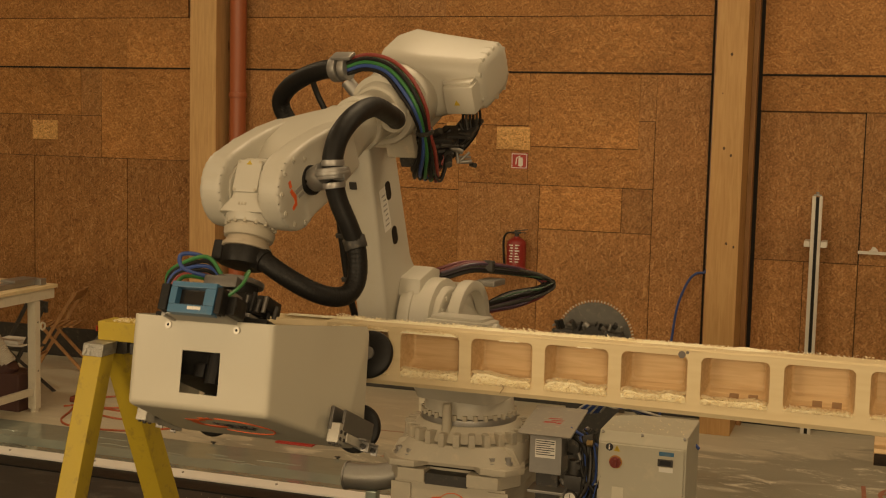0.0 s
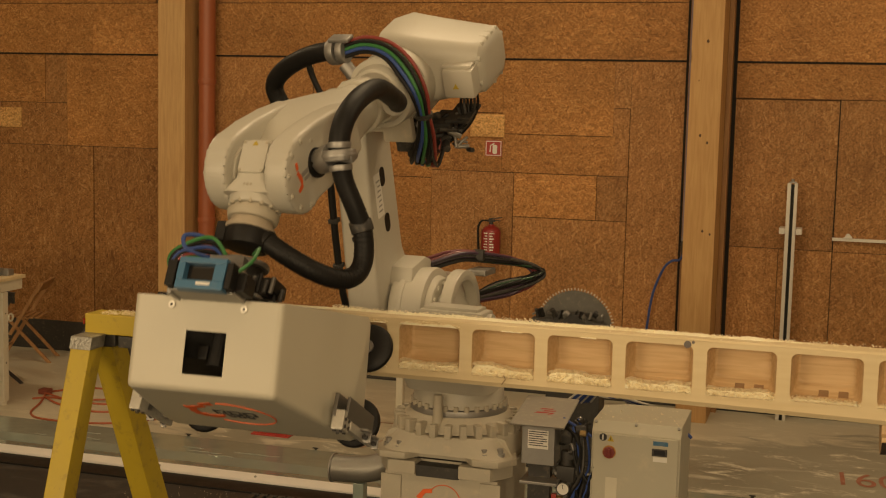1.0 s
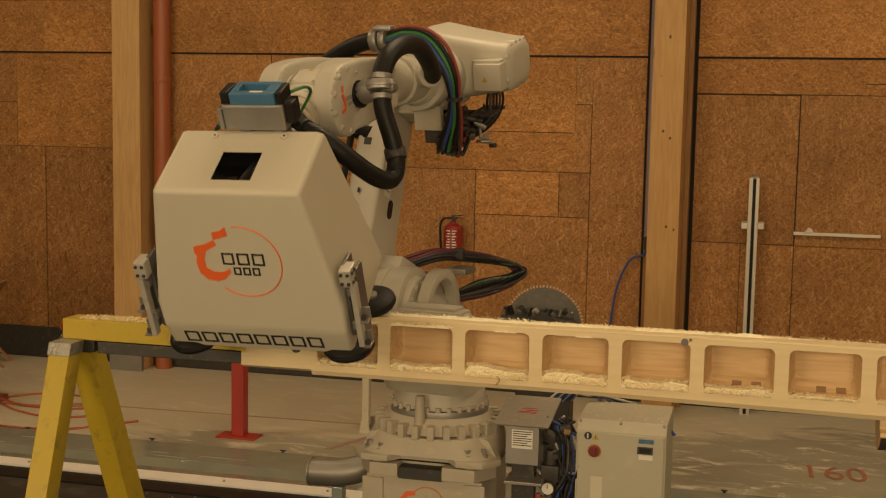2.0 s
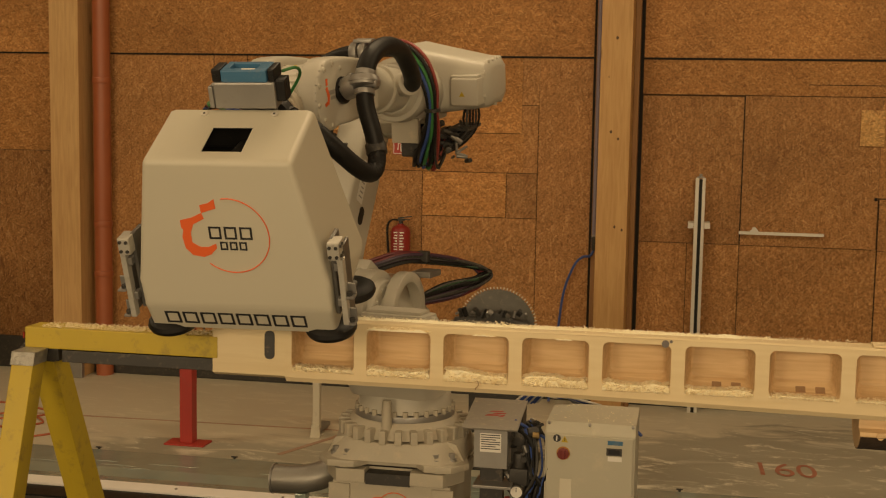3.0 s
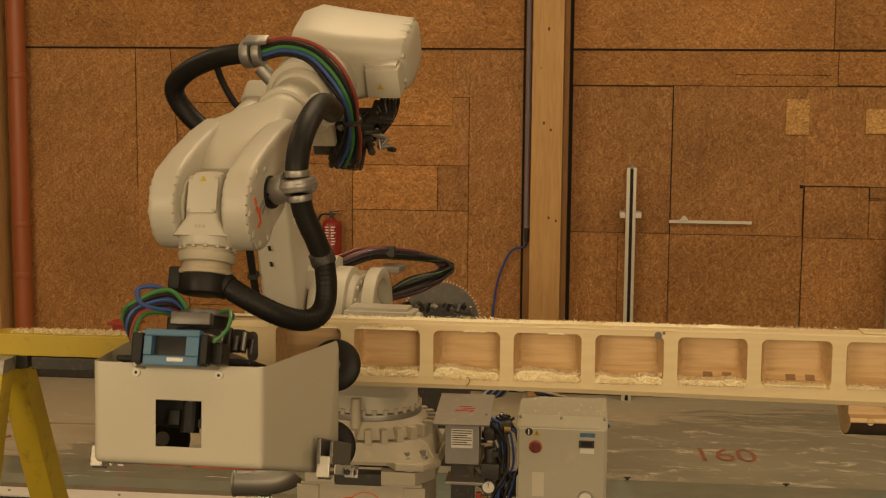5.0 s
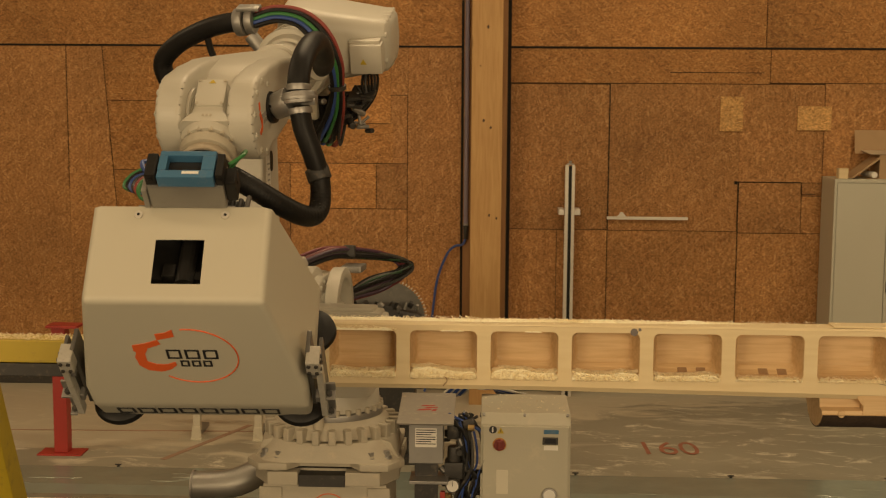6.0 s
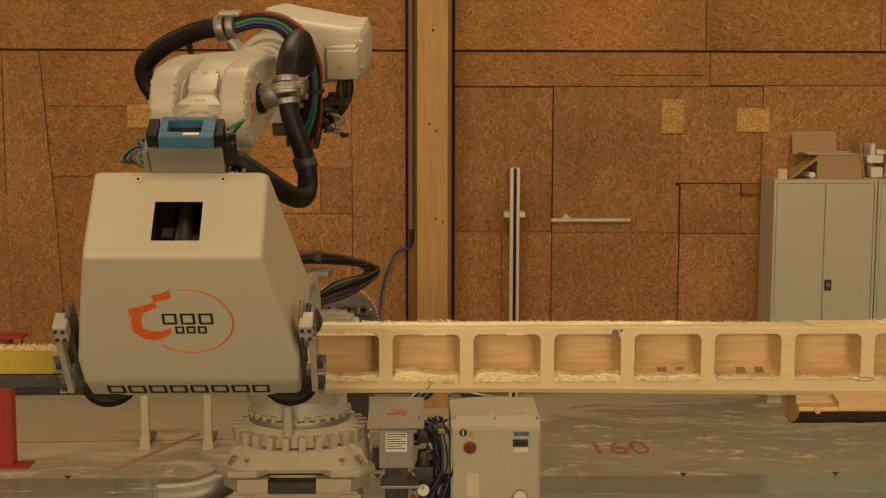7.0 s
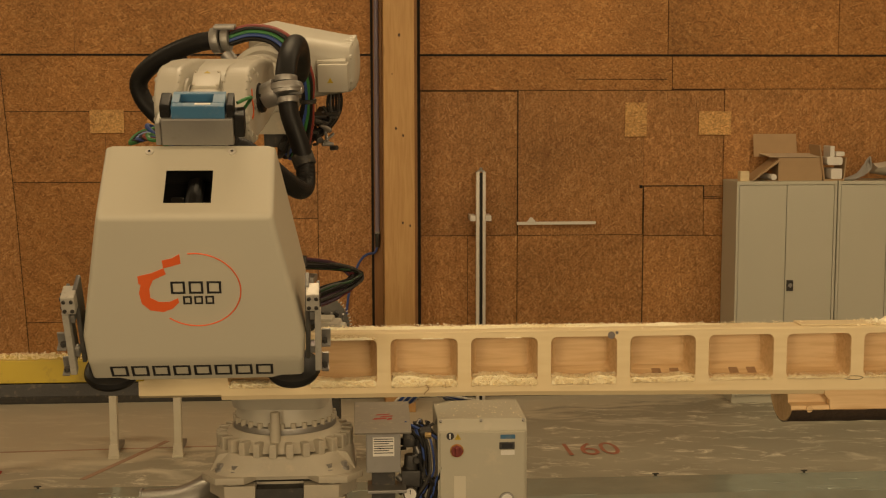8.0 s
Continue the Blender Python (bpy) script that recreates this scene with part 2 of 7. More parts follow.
def concrete_material(name, base, pale, dark, scale=0.5, rough=0.55, streaks=0.85, dusty_from=0):
    m = bpy.data.materials.new(name)
    m.use_nodes = True
    nt = m.node_tree
    b = nt.nodes["Principled BSDF"]
    co = nt.nodes.new("ShaderNodeTexCoord")
    ns = []
    mp = nt.nodes.new("ShaderNodeMapping")
    mp.inputs["Scale"].default_value = (0.55, 1.3, 1)
    nt.links.new(co.outputs["Object"], mp.inputs["Vector"])
    for s, d, dist in ((scale, 8, 0.8), (scale * 3, 10, 1.2), (60, 4, 0)):
        n = nt.nodes.new("ShaderNodeTexNoise")
        n.inputs["Scale"].default_value, n.inputs["Detail"].default_value, n.inputs["Distortion"].default_value = s, d, dist
        nt.links.new(mp.outputs["Vector"], n.inputs["Vector"])
        ns.append(n)
    ramp = nt.nodes.new("ShaderNodeValToRGB")
    e = ramp.color_ramp.elements
    e[0].position, e[0].color = 0.3, (*dark, 1)
    e[1].position, e[1].color = 0.62, (*base, 1)
    nt.links.new(ns[0].outputs["Fac"], ramp.inputs["Fac"])
    r = nt.nodes.new("ShaderNodeMapRange")
    r.inputs["From Min"].default_value, r.inputs["From Max"].default_value, r.inputs["To Max"].default_value = 0.56, 0.72, 0.8
    nt.links.new(ns[1].outputs["Fac"], r.inputs["Value"])
    mx = nt.nodes.new("ShaderNodeMix")
    mx.data_type = "RGBA"
    nt.links.new(r.outputs["Result"], mx.inputs["Factor"])
    nt.links.new(ramp.outputs["Color"], mx.inputs["A"])
    mx.inputs["B"].default_value = (*pale, 1)
    out = mx.outputs["Result"]
    # pale scraped streaks, thick in some places
    ms = nt.nodes.new("ShaderNodeMapping")
    ms.inputs["Rotation"].default_value = (0, 0, 0.22)
    nt.links.new(co.outputs["Object"], ms.inputs["Vector"])
    ms2 = nt.nodes.new("ShaderNodeMapping")
    ms2.inputs["Scale"].default_value = (1.5, 3.3, 1)
    nt.links.new(ms.outputs["Vector"], ms2.inputs["Vector"])
    st = nt.nodes.new("ShaderNodeTexNoise")
    st.inputs["Scale"].default_value, st.inputs["Detail"].default_value, st.inputs["Roughness"].default_value, st.inputs["Distortion"].default_value = 1.8, 15, 0.78, 0.6
    nt.links.new(ms2.outputs["Vector"], st.inputs["Vector"])
    sr = nt.nodes.new("ShaderNodeMapRange")
    sr.inputs["From Min"].default_value, sr.inputs["From Max"].default_value, sr.inputs["To Max"].default_value = 0.545, 0.635, streaks
    nt.links.new(st.outputs["Fac"], sr.inputs["Value"])
    m3 = nt.nodes.new("ShaderNodeMix")
    m3.data_type = "RGBA"
    nt.links.new(sr.outputs["Result"], m3.inputs["Factor"])
    nt.links.new(out, m3.inputs["A"])
    m3.inputs["B"].default_value = (*[min(0.9, c * 1.12) for c in pale], 1)
    out = m3.outputs["Result"]
    if dusty_from:
        # wiped pale screed along the wall, with a wavy edge
        sp = nt.nodes.new("ShaderNodeSeparateXYZ")
        nt.links.new(co.outputs["Object"], sp.inputs["Vector"])
        wob = nt.nodes.new("ShaderNodeMath")
        wob.operation, wob.inputs[1].default_value = "MULTIPLY_ADD", 2.2
        nt.links.new(ns[1].outputs["Fac"], wob.inputs[0])
        side = nt.nodes.new("ShaderNodeMath")
        side.operation, side.inputs[1].default_value = "MULTIPLY_ADD", -0.35
        nt.links.new(sp.outputs["X"], side.inputs[0])
        nt.links.new(sp.outputs["Y"], side.inputs[2])
        nt.links.new(side.outputs["Value"], wob.inputs[2])
        er = nt.nodes.new("ShaderNodeMapRange")
        er.inputs["From Min"].default_value, er.inputs["From Max"].default_value, er.inputs["To Max"].default_value = dusty_from + 1.05, dusty_from + 1.35, 0.75
        nt.links.new(wob.outputs["Value"], er.inputs["Value"])
        m4 = nt.nodes.new("ShaderNodeMix")
        m4.data_type = "RGBA"
        nt.links.new(er.outputs["Result"], m4.inputs["Factor"])
        nt.links.new(out, m4.inputs["A"])
        m4.inputs["B"].default_value = (pale[0] * 0.84, pale[1] * 0.80, pale[2] * 0.74, 1)
        out = m4.outputs["Result"]
    nt.links.new(out, b.inputs["Base Color"])
    rr = nt.nodes.new("ShaderNodeMapRange")
    rr.inputs["To Min"].default_value, rr.inputs["To Max"].default_value = rough - 0.2, rough + 0.2
    nt.links.new(ns[0].outputs["Fac"], rr.inputs["Value"])
    nt.links.new(rr.outputs["Result"], b.inputs["Roughness"])
    bp = nt.nodes.new("ShaderNodeBump")
    bp.inputs["Strength"].default_value, bp.inputs["Distance"].default_value = 0.15, 0.01
    nt.links.new(ns[2].outputs["Fac"], bp.inputs["Height"])
    nt.links.new(bp.outputs["Normal"], b.inputs["Normal"])
    return m


OSB = osb_material("osb_board", (0.56, 0.302, 0.104), (0.40, 0.190, 0.058), (0.29, 0.129, 0.038))
# Upright strands; base darkened too, taking in the dimness of the lower right bay.
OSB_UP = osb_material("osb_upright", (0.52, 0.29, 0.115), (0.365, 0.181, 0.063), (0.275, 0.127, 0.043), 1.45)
# Weathered boards, with the light falloff at the lower left in the base too.
OSB_WORN_DIM = osb_material("osb_worn_dim", (0.45, 0.25, 0.098), (0.295, 0.143, 0.048), (0.185, 0.083, 0.027), 1.45)
GAP = mat("dark_gap", (0.012, 0.009, 0.007), 0.9, var=0.1, bump=0)
OSB_LIGHT = osb_material("fresh_osb", (0.72, 0.45, 0.18), (0.59, 0.345, 0.125), (0.42, 0.22, 0.07))
POST = wood("glued_timber", (0.54, 0.335, 0.14), (0.42, 0.235, 0.088), axis=2, knots=True)
# Darker than POST: the shade on these set-back boards is in the colour.
REVEAL = wood("shaded_board", (0.36, 0.20, 0.085), (0.26, 0.135, 0.055), axis=2)
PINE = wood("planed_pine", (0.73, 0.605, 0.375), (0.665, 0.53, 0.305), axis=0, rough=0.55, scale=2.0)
# Browner than PINE, for the pocket linings and the log's cut faces.
PINE_DEEP = wood("browner_pine", (0.66, 0.475, 0.262), (0.50, 0.325, 0.155), axis=0, rough=0.5, scale=4.0)
BEECH = wood("beech_slats", (0.42, 0.24, 0.10), (0.30, 0.15, 0.06), axis=2)
BARK = mat("bark", (0.05, 0.032, 0.02), 0.9, var=0.5, scale=30, bump=0.6, fine=60)
CHIP = bpy.data.materials.new("wood_chips")
CHIP.use_nodes = True
chip_tree = CHIP.node_tree
chip_tree.nodes.remove(chip_tree.nodes["Principled BSDF"])
chip_mix, chip_front, chip_through = chip_tree.nodes.new("ShaderNodeMixShader"), chip_tree.nodes.new("ShaderNodeBsdfDiffuse"), chip_tree.nodes.new("ShaderNodeBsdfTranslucent")
chip_front.inputs["Color"].default_value, chip_through.inputs["Color"].default_value = (0.98, 0.90, 0.70, 1), (0.98, 0.90, 0.68, 1)
chip_mix.inputs[0].default_value = 0.45
chip_tree.links.new(chip_front.outputs[0], chip_mix.inputs[1])
chip_tree.links.new(chip_through.outputs[0], chip_mix.inputs[2])
chip_tree.links.new(chip_mix.outputs[0], chip_tree.nodes["Material Output"].inputs["Surface"])
CONCRETE = concrete_material("worn_concrete", (0.385, 0.37, 0.29), (0.74, 0.72, 0.60), (0.265, 0.255, 0.20), scale=0.9, dusty_from=5.75)
DECK = concrete_material("dark_deck", (0.032, 0.030, 0.028), (0.10, 0.095, 0.085), (0.02, 0.019, 0.018), scale=0.9, streaks=0.5)
WHITE = mat("robot_paint", (0.505, 0.48, 0.405), 0.42, var=0.05, scale=3, bump=0.02, dirt=(0.45, 0.40, 0.30), dirt_amount=0.35, fine=200)
CAST = mat("dusty_cast_paint", (0.43, 0.39, 0.305), 0.6, var=0.12, scale=7, bump=0.12, dirt=(0.62, 0.52, 0.36), dirt_amount=0.55, fine=120)
HOOD = mat("hood_paint", (0.525, 0.495, 0.395), 0.42, var=0.03, scale=2, bump=0.01, fine=260)
STEEL = mat("bare_steel", (0.34, 0.33, 0.31), 0.46, metal=0.75, var=0.12, scale=12, bump=0.05, dirt=(0.25, 0.22, 0.18))
DUCT = mat("duct_sheet", (0.33, 0.32, 0.29), 0.42, metal=0.7, var=0.15, scale=14, bump=0.05)
OILY = mat("oily_steel", (0.15, 0.145, 0.135), 0.42, metal=0.6, var=0.25, scale=20, bump=0.05, dirt=(0.3, 0.25, 0.18))
GALV = mat("galvanised_sheet", (0.29, 0.345, 0.305), 0.10, metal=0.3, var=0.2, scale=5, bump=0.6, fine=5, dirt=(0.3, 0.28, 0.24))
ALU = mat("aluminium_profile", (0.62, 0.59, 0.52), 0.4, metal=0.3, var=0.06, scale=8)
PLATE = mat("worn_plate", (0.50, 0.48, 0.42), 0.4, metal=0.3, var=0.2, scale=25, bump=0.05, dirt=(0.16, 0.13, 0.09), dirt_amount=0.6)
BLACK = mat("black_rubber", (0.010, 0.0095, 0.009), 0.5, spec=0.3, var=0.2, scale=20, bump=0.05, dirt=(0.06, 0.05, 0.035), dirt_amount=0.25)
DARK = mat("dark_machinery", (0.036, 0.034, 0.031), 0.5, var=0.3, scale=15, bump=0.1, dirt=(0.3, 0.24, 0.16), dirt_amount=0.4)
YELLOW = mat("yellow_paint", (0.47, 0.345, 0.024), 0.45, var=0.1, scale=6, bump=0.05, dirt=(0.14, 0.10, 0.04), dirt_amount=0.7)
RED = mat("red_paint", (0.40, 0.04, 0.03), 0.45, var=0.12, scale=7, dirt=(0.2, 0.1, 0.07))
ORANGE = mat("orange_print", (0.75, 0.13, 0.03), 0.5, var=0.04)
INK = mat("black_print", (0.02, 0.02, 0.022), 0.5, var=0.1)
BLUE = mat("blue_housing", (0.05, 0.15, 0.27), 0.4, var=0.08, dirt=(0.35, 0.3, 0.2))
BLUE_HOSE = mat("blue_hose", (0.035, 0.075, 0.27), 0.45)
RED_HOSE = mat("red_hose", (0.25, 0.045, 0.035), 0.45)
GREEN_HOSE = mat("green_hose", (0.04, 0.18, 0.05), 0.45)
PIPE = mat("brown_drain_pipe", (0.36, 0.11, 0.045), 0.4, var=0.1, scale=4)
GREY = mat("cabinet_grey", (0.53, 0.52, 0.425), 0.42, var=0.04, scale=2, bump=0.01)
BOXGREY = mat("enclosure_grey", (0.465, 0.44, 0.345), 0.45, var=0.05, scale=4, bump=0.04, dirt=(0.72, 0.62, 0.45), dirt_amount=0.35, fine=160)
CARD = mat("cardboard", (0.42, 0.29, 0.16), 0.8, var=0.1, scale=9)
PAPER = mat("white_label", (0.74, 0.72, 0.66), 0.6, var=0.05)
CREAM = mat("cream_steel", (0.64, 0.60, 0.48), 0.45, var=0.06, dirt=(0.3, 0.25, 0.18))
PLAIN_WALL = mat("plain_wall", (0.42, 0.30, 0.17), 0.8, var=0.1, scale=1)
CORD = mat("orange_cord", (0.38, 0.10, 0.04), 0.6)
FOIL = mat("silver_tape", (0.34, 0.33, 0.29), 0.42, metal=0.7, var=0.3, scale=40, bump=0.5)

# ---- mesh helpers ----


def part(name, bm, material, parent=None, label="", smooth=False, m=None):
    me = bpy.data.meshes.new(name)
    bm.normal_update()
    bm.to_mesh(me)
    bm.free()
    me.materials.append(material)
    if smooth:
        for p in me.polygons:
            p.use_smooth = True
        me.set_sharp_from_angle(angle=radians(38))
    ob = new(name, me)
    if parent is not None:
        ob.parent = parent
    if m is not None:
        ob.matrix_basis = m
    return tagged(ob, label) if label else ob


def empty(name, m, label, category, group="", kind=""):
    ob = new(name)
    ob.empty_display_size = 0.1
    ob.matrix_basis = m
    return tagged(ob, label, category, group, kind)


def fresh():
    return bmesh.new()


def bevel(bm, edges, w, seg=2):
    if w > 0 and edges:
        bmesh.ops.bevel(bm, geom=list(edges), offset=w, segments=seg, affect="EDGES", profile=0.6)


def absorb(bm, other):
    me = bpy.data.meshes.new("tmp")
    other.to_mesh(me)
    other.free()
    bm.from_mesh(me)
    bpy.data.meshes.remove(me)
    return bm


def box(x0, y0, z0, x1, y1, z1, bev=0.0, seg=2, m=None):
    bm = fresh()
    bmesh.ops.create_cube(bm, size=1)
    bmesh.ops.transform(bm, matrix=Matrix.Translation(((x0 + x1) / 2, (y0 + y1) / 2, (z0 + z1) / 2)) @ Matrix.Diagonal((abs(x1 - x0), abs(y1 - y0), abs(z1 - z0), 1)), verts=bm.verts)
    bevel(bm, bm.edges, bev, seg)
    if m:
        bmesh.ops.transform(bm, matrix=m, verts=bm.verts)
    return bm


def prism(poly, axis, a, b, bev=0.0, seg=2, m=None, only=None):
    """A polygon of (u, v) pushed from a to b along an axis. u, v are the other two axes in order."""
    bm = fresh()

    def at(u, v, w):
        return {"x": (w, u, v), "y": (u, w, v), "z": (u, v, w)}[axis]
    lo, hi = [bm.verts.new(at(u, v, a)) for u, v in poly], [bm.verts.new(at(u, v, b)) for u, v in poly]
    bm.faces.new(lo)
    bm.faces.new(hi)
    n = len(poly)
    for i in range(n):
        bm.faces.new((lo[i], lo[(i + 1) % n], hi[(i + 1) % n], hi[i]))
    bmesh.ops.recalc_face_normals(bm, faces=bm.faces)
    bevel(bm, bm.edges, bev, seg)
    if m:
        bmesh.ops.transform(bm, matrix=m, verts=bm.verts)
    return bm


def cyl(p0, p1, r0, r1=None, seg=24, bev=0.0):
    p0, p1 = Vector(p0), Vector(p1)
    bm = fresh()
    d = p1 - p0
    bmesh.ops.create_cone(bm, cap_ends=True, segments=seg, radius1=r0, radius2=r0 if r1 is None else r1, depth=d.length)
    if bev:
        bevel(bm, [e for e in bm.edges if any(len(f.verts) > 4 for f in e.link_faces)], bev)
    bmesh.ops.transform(bm, matrix=Matrix.Translation((p0 + p1) / 2) @ d.to_track_quat("Z", "Y").to_matrix().to_4x4(), verts=bm.verts)
    return bm


def curve_points(pts, n):
    """Points on a smooth line through the given points."""
    p = [Vector(q) for q in pts]
    p = [2 * p[0] - p[1]] + p + [2 * p[-1] - p[-2]]
    out = []
    for i in range(1, len(p) - 2):
        for k in range(n):
            t = k / n
            a, b, c, d = p[i - 1], p[i], p[i + 1], p[i + 2]
            out.append(0.5 * ((2 * b) + (c - a) * t + (2 * a - 5 * b + 4 * c - d) * t * t + (3 * b - a - 3 * c + d) * t ** 3))
    out.append(p[-2])
    return out


def tube(pts, r, seg=12, n=8, rib=0.0, pitch=2):
    """A hose through points; rib: how far its rings stand out."""
    line = curve_points(pts, n)
    bm = fresh()
    rings, up = [], Vector((0.13, 0.21, 0.97))
    for i, q in enumerate(line):
        d = (line[min(i + 1, len(line) - 1)] - line[max(i - 1, 0)]).normalized()
        s = d.cross(up)
        s = s.normalized() if s.length > 1e-4 else Vector((1, 0, 0))
        up = s.cross(d).normalized()
        rr = r + (rib if i % pitch == 0 else 0)
        rings.append([bm.verts.new(q + rr * (math.cos(2 * math.pi * k / seg) * s + math.sin(2 * math.pi * k / seg) * up)) for k in range(seg)])
    for a, b in zip(rings, rings[1:]):
        for k in range(seg):
            bm.faces.new((a[k], a[(k + 1) % seg], b[(k + 1) % seg], b[k]))
    bm.faces.new(list(reversed(rings[0])))
    bm.faces.new(rings[-1])
    bmesh.ops.recalc_face_normals(bm, faces=bm.faces)
    return bm


def loft(sections, close=True):
    """Skin through closed outlines with the same number of points."""
    bm = fresh()
    rows = [[bm.verts.new(p) for p in s] for s in sections]
    n = len(rows[0])
    for a, b in zip(rows, rows[1:]):
        for k in range(n):
            bm.faces.new((a[k], a[(k + 1) % n], b[(k + 1) % n], b[k]))
    if close:
        bm.faces.new(list(reversed(rows[0])))
        bm.faces.new(rows[-1])
    bmesh.ops.recalc_face_normals(bm, faces=bm.faces)
    return bm


def rounded(cx, cy, hx, hy, r, n=5):
    """A rounded rectangle in two axes, counter-clockwise."""
    out = []
    for sx, sy, a0 in ((1, 1, 0), (-1, 1, 90), (-1, -1, 180), (1, -1, 270)):
        for k in range(n + 1):
            a = radians(a0 + 90 * k / n)
            out.append((cx + sx * (hx - r) + r * math.cos(a), cy + sy * (hy - r) + r * math.sin(a)))
    return out


def both(*bms):
    base = bms[0]
    for o in bms[1:]:
        absorb(base, o)
    return base

# ---- the hall ----
WALL_Y = 7.0
tagged(part("floor", box(-14, -9, -0.2, 10, 7.2, 0.0), CONCRETE), "worn pale concrete hall floor with stains and dust", "floor", kind="structure")
deck = tagged(part("floor_deck", box(-13.9, -8.9, 0.002, 9.9, 3.22, 0.012), DECK), "dark scuffed floor covering along the robot track", "floor", kind="structure")
wall_north = tagged(part("wall_north", box(-14, WALL_Y + 0.016, 0, 10, WALL_Y + 0.2, 6.6), mat("wall_backing", (0.11, 0.06, 0.028), 0.9)), "hall wall clad with brown strand boards", "wall", kind="structure")
tagged(part("wall_south", box(-14, -9.2, 0, 10, -9, 6.6), PLAIN_WALL), "plain brown hall wall", "wall", kind="structure")
tagged(part("wall_west", box(-14.2, -9.2, 0, -14, 7.2, 6.6), PLAIN_WALL), "plain brown hall wall", "wall", kind="structure")
tagged(part("wall_east", box(10, -9.2, 0, 10.2, 7.2, 6.6), PLAIN_WALL), "plain brown hall wall", "wall", kind="structure")
tagged(part("ceiling", box(-14.2, -9.2, 6.6, 10.2, 7.2, 6.8), PLAIN_WALL), "plain brown timber ceiling", "ceiling", kind="structure")
tagged(part("baseboard", box(-13.9, WALL_Y - 0.035, 0.0, 2.6, WALL_Y - 0.004, 0.31, 0.01), DARK), "black bitumen strip at the foot of the wall", "skirting", kind="structure")

BOARDS = (
    # bay beside the drain pipe and further out
    (-10.0, 3.545, -7.9, 4.8), (-7.9, 3.545, -5.6, 4.8), (-9.6, 3.045, -7.5, 3.54), (-7.5, 3.045, -6.31, 3.54), (-6.31, 3.045, -5.5, 3.54),
    (-9.4, 2.55, -6.865, 3.035), (-9.4, 2.12, -6.615, 2.545), (-6.86, 2.55, -6.611, 3.035), (-6.61, 2.12, -5.5, 3.035),
    (-9.4, 0.0, -7.45, 2.115), (-7.44, 0.0, -6.31, 2.115), (-6.3, 0.0, -5.5, 2.115),
)
BOARDS_MID = (
    (-5.3, 3.545, -4.7, 4.8), (-4.7, 3.545, -3.35, 4.8), (-3.35, 3.545, -2.88, 4.8), (-2.88, 3.545, -1.7, 4.8), (-1.7, 3.545, -0.42, 4.8),
    (-5.3, 3.045, -2.95, 3.54), (-2.95, 3.045, -0.42, 3.54),
    (-5.3, 0.0, -3.912, 3.035), (-2.05, 2.37, -1.04, 3.035), (-1.04, 2.62, -0.89, 3.035), (-0.89, 0.0, -0.42, 3.035),
    (-2.715, 2.02, -2.05, 2.555), (-2.05, 2.02, -1.02, 2.365), (-1.04, 2.02, -0.895, 2.615),
    (-2.715, 0.0, -1.935, 2.015), (-1.93, 1.62, -1.17, 2.015), (-1.165, 1.62, -0.895, 2.015), (-1.93, 0.0, -0.895, 1.615),
)
BOARDS_RIGHT = (
    (0.0, 3.045, 2.2, 4.3), (2.205, 3.045, 3.74, 4.3), (3.745, 3.045, 6.2, 4.3),
    (0.0, 2.735, 2.245, 3.03), (2.25, 2.745, 6.2, 3.03),
    (0.012, 1.455, 0.868, 2.722), (0.012, 0.0, 0.425, 1.45), (0.43, 0.0, 0.868, 1.45),
    (0.875, 1.452, 1.996, 2.73), (1.9965, 1.885, 2.72, 2.73), (0.875, 0.0, 2.003, 1.448), (2.01, 1.44, 2.55, 1.88), (2.01, 0.0, 2.73, 1.435), (2.555, 1.44, 2.73, 1.765), (2.555, 1.77, 2.87, 1.88), (2.725, 1.885, 4.6, 2.74), (4.6, 0.0, 6.2, 2.74), (2.735, 0.0, 4.6, 1.765), (2.875, 1.77, 4.6, 1.88),
)
for rect in BOARDS + BOARDS_MID + BOARDS_RIGHT:
    x0, z0, x1, z1 = rect
    g = 0.0010
    proud = random.uniform(0.0, 0.004)
    # The dimmer lower left and lower right take the darker board colours.
    part("board", box(x0 + g, WALL_Y - proud, z0 + g, x1 - g, WALL_Y + 0.015, z1 - g), OSB_WORN_DIM if x1 < -5.4 and z1 < 2.6 else OSB_UP if z1 - z0 > 1.1 * (x1 - x0) or (x0 > 0.8 and z1 < 2.75) else OSB, wall_north)
# boards cut askew beside the slanting joint
for outline, board in (
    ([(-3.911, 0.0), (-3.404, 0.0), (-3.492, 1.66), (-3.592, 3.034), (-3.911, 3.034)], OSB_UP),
    ([(-3.557, 2.557), (-2.052, 2.557), (-2.052, 3.034), (-3.590, 3.034)], OSB),
    ([(-3.511, 1.947), (-2.718, 1.947), (-2.718, 2.555), (-3.555, 2.555)], OSB),
    ([(-3.441, 0.722), (-2.718, 0.722), (-2.718, 1.943), (-3.509, 1.943)], OSB),
    ([(-3.402, 0.0), (-2.718, 0.0), (-2.718, 0.718), (-3.439, 0.718)], OSB),
):
    part("board", prism(outline, "y", WALL_Y - 0.002, WALL_Y + 0.015), board, wall_north)
for x0, z0, x1, z1 in ((-7.45, 2.29, -7.14, 2.49), (-2.35, 2.335, -2.03, 2.54), (-2.84, 2.37, -2.55, 2.57), (1.825, 2.325, 2.02, 2.625), (2.49, 2.34, 2.78, 2.545)):
    tagged(part("patch_board", box(x0, WALL_Y - 0.019, z0, x1, WALL_Y - 0.005, z1, 0.001), OSB_LIGHT), "small pale strand board patch screwed to the wall", "board", "wall patches")
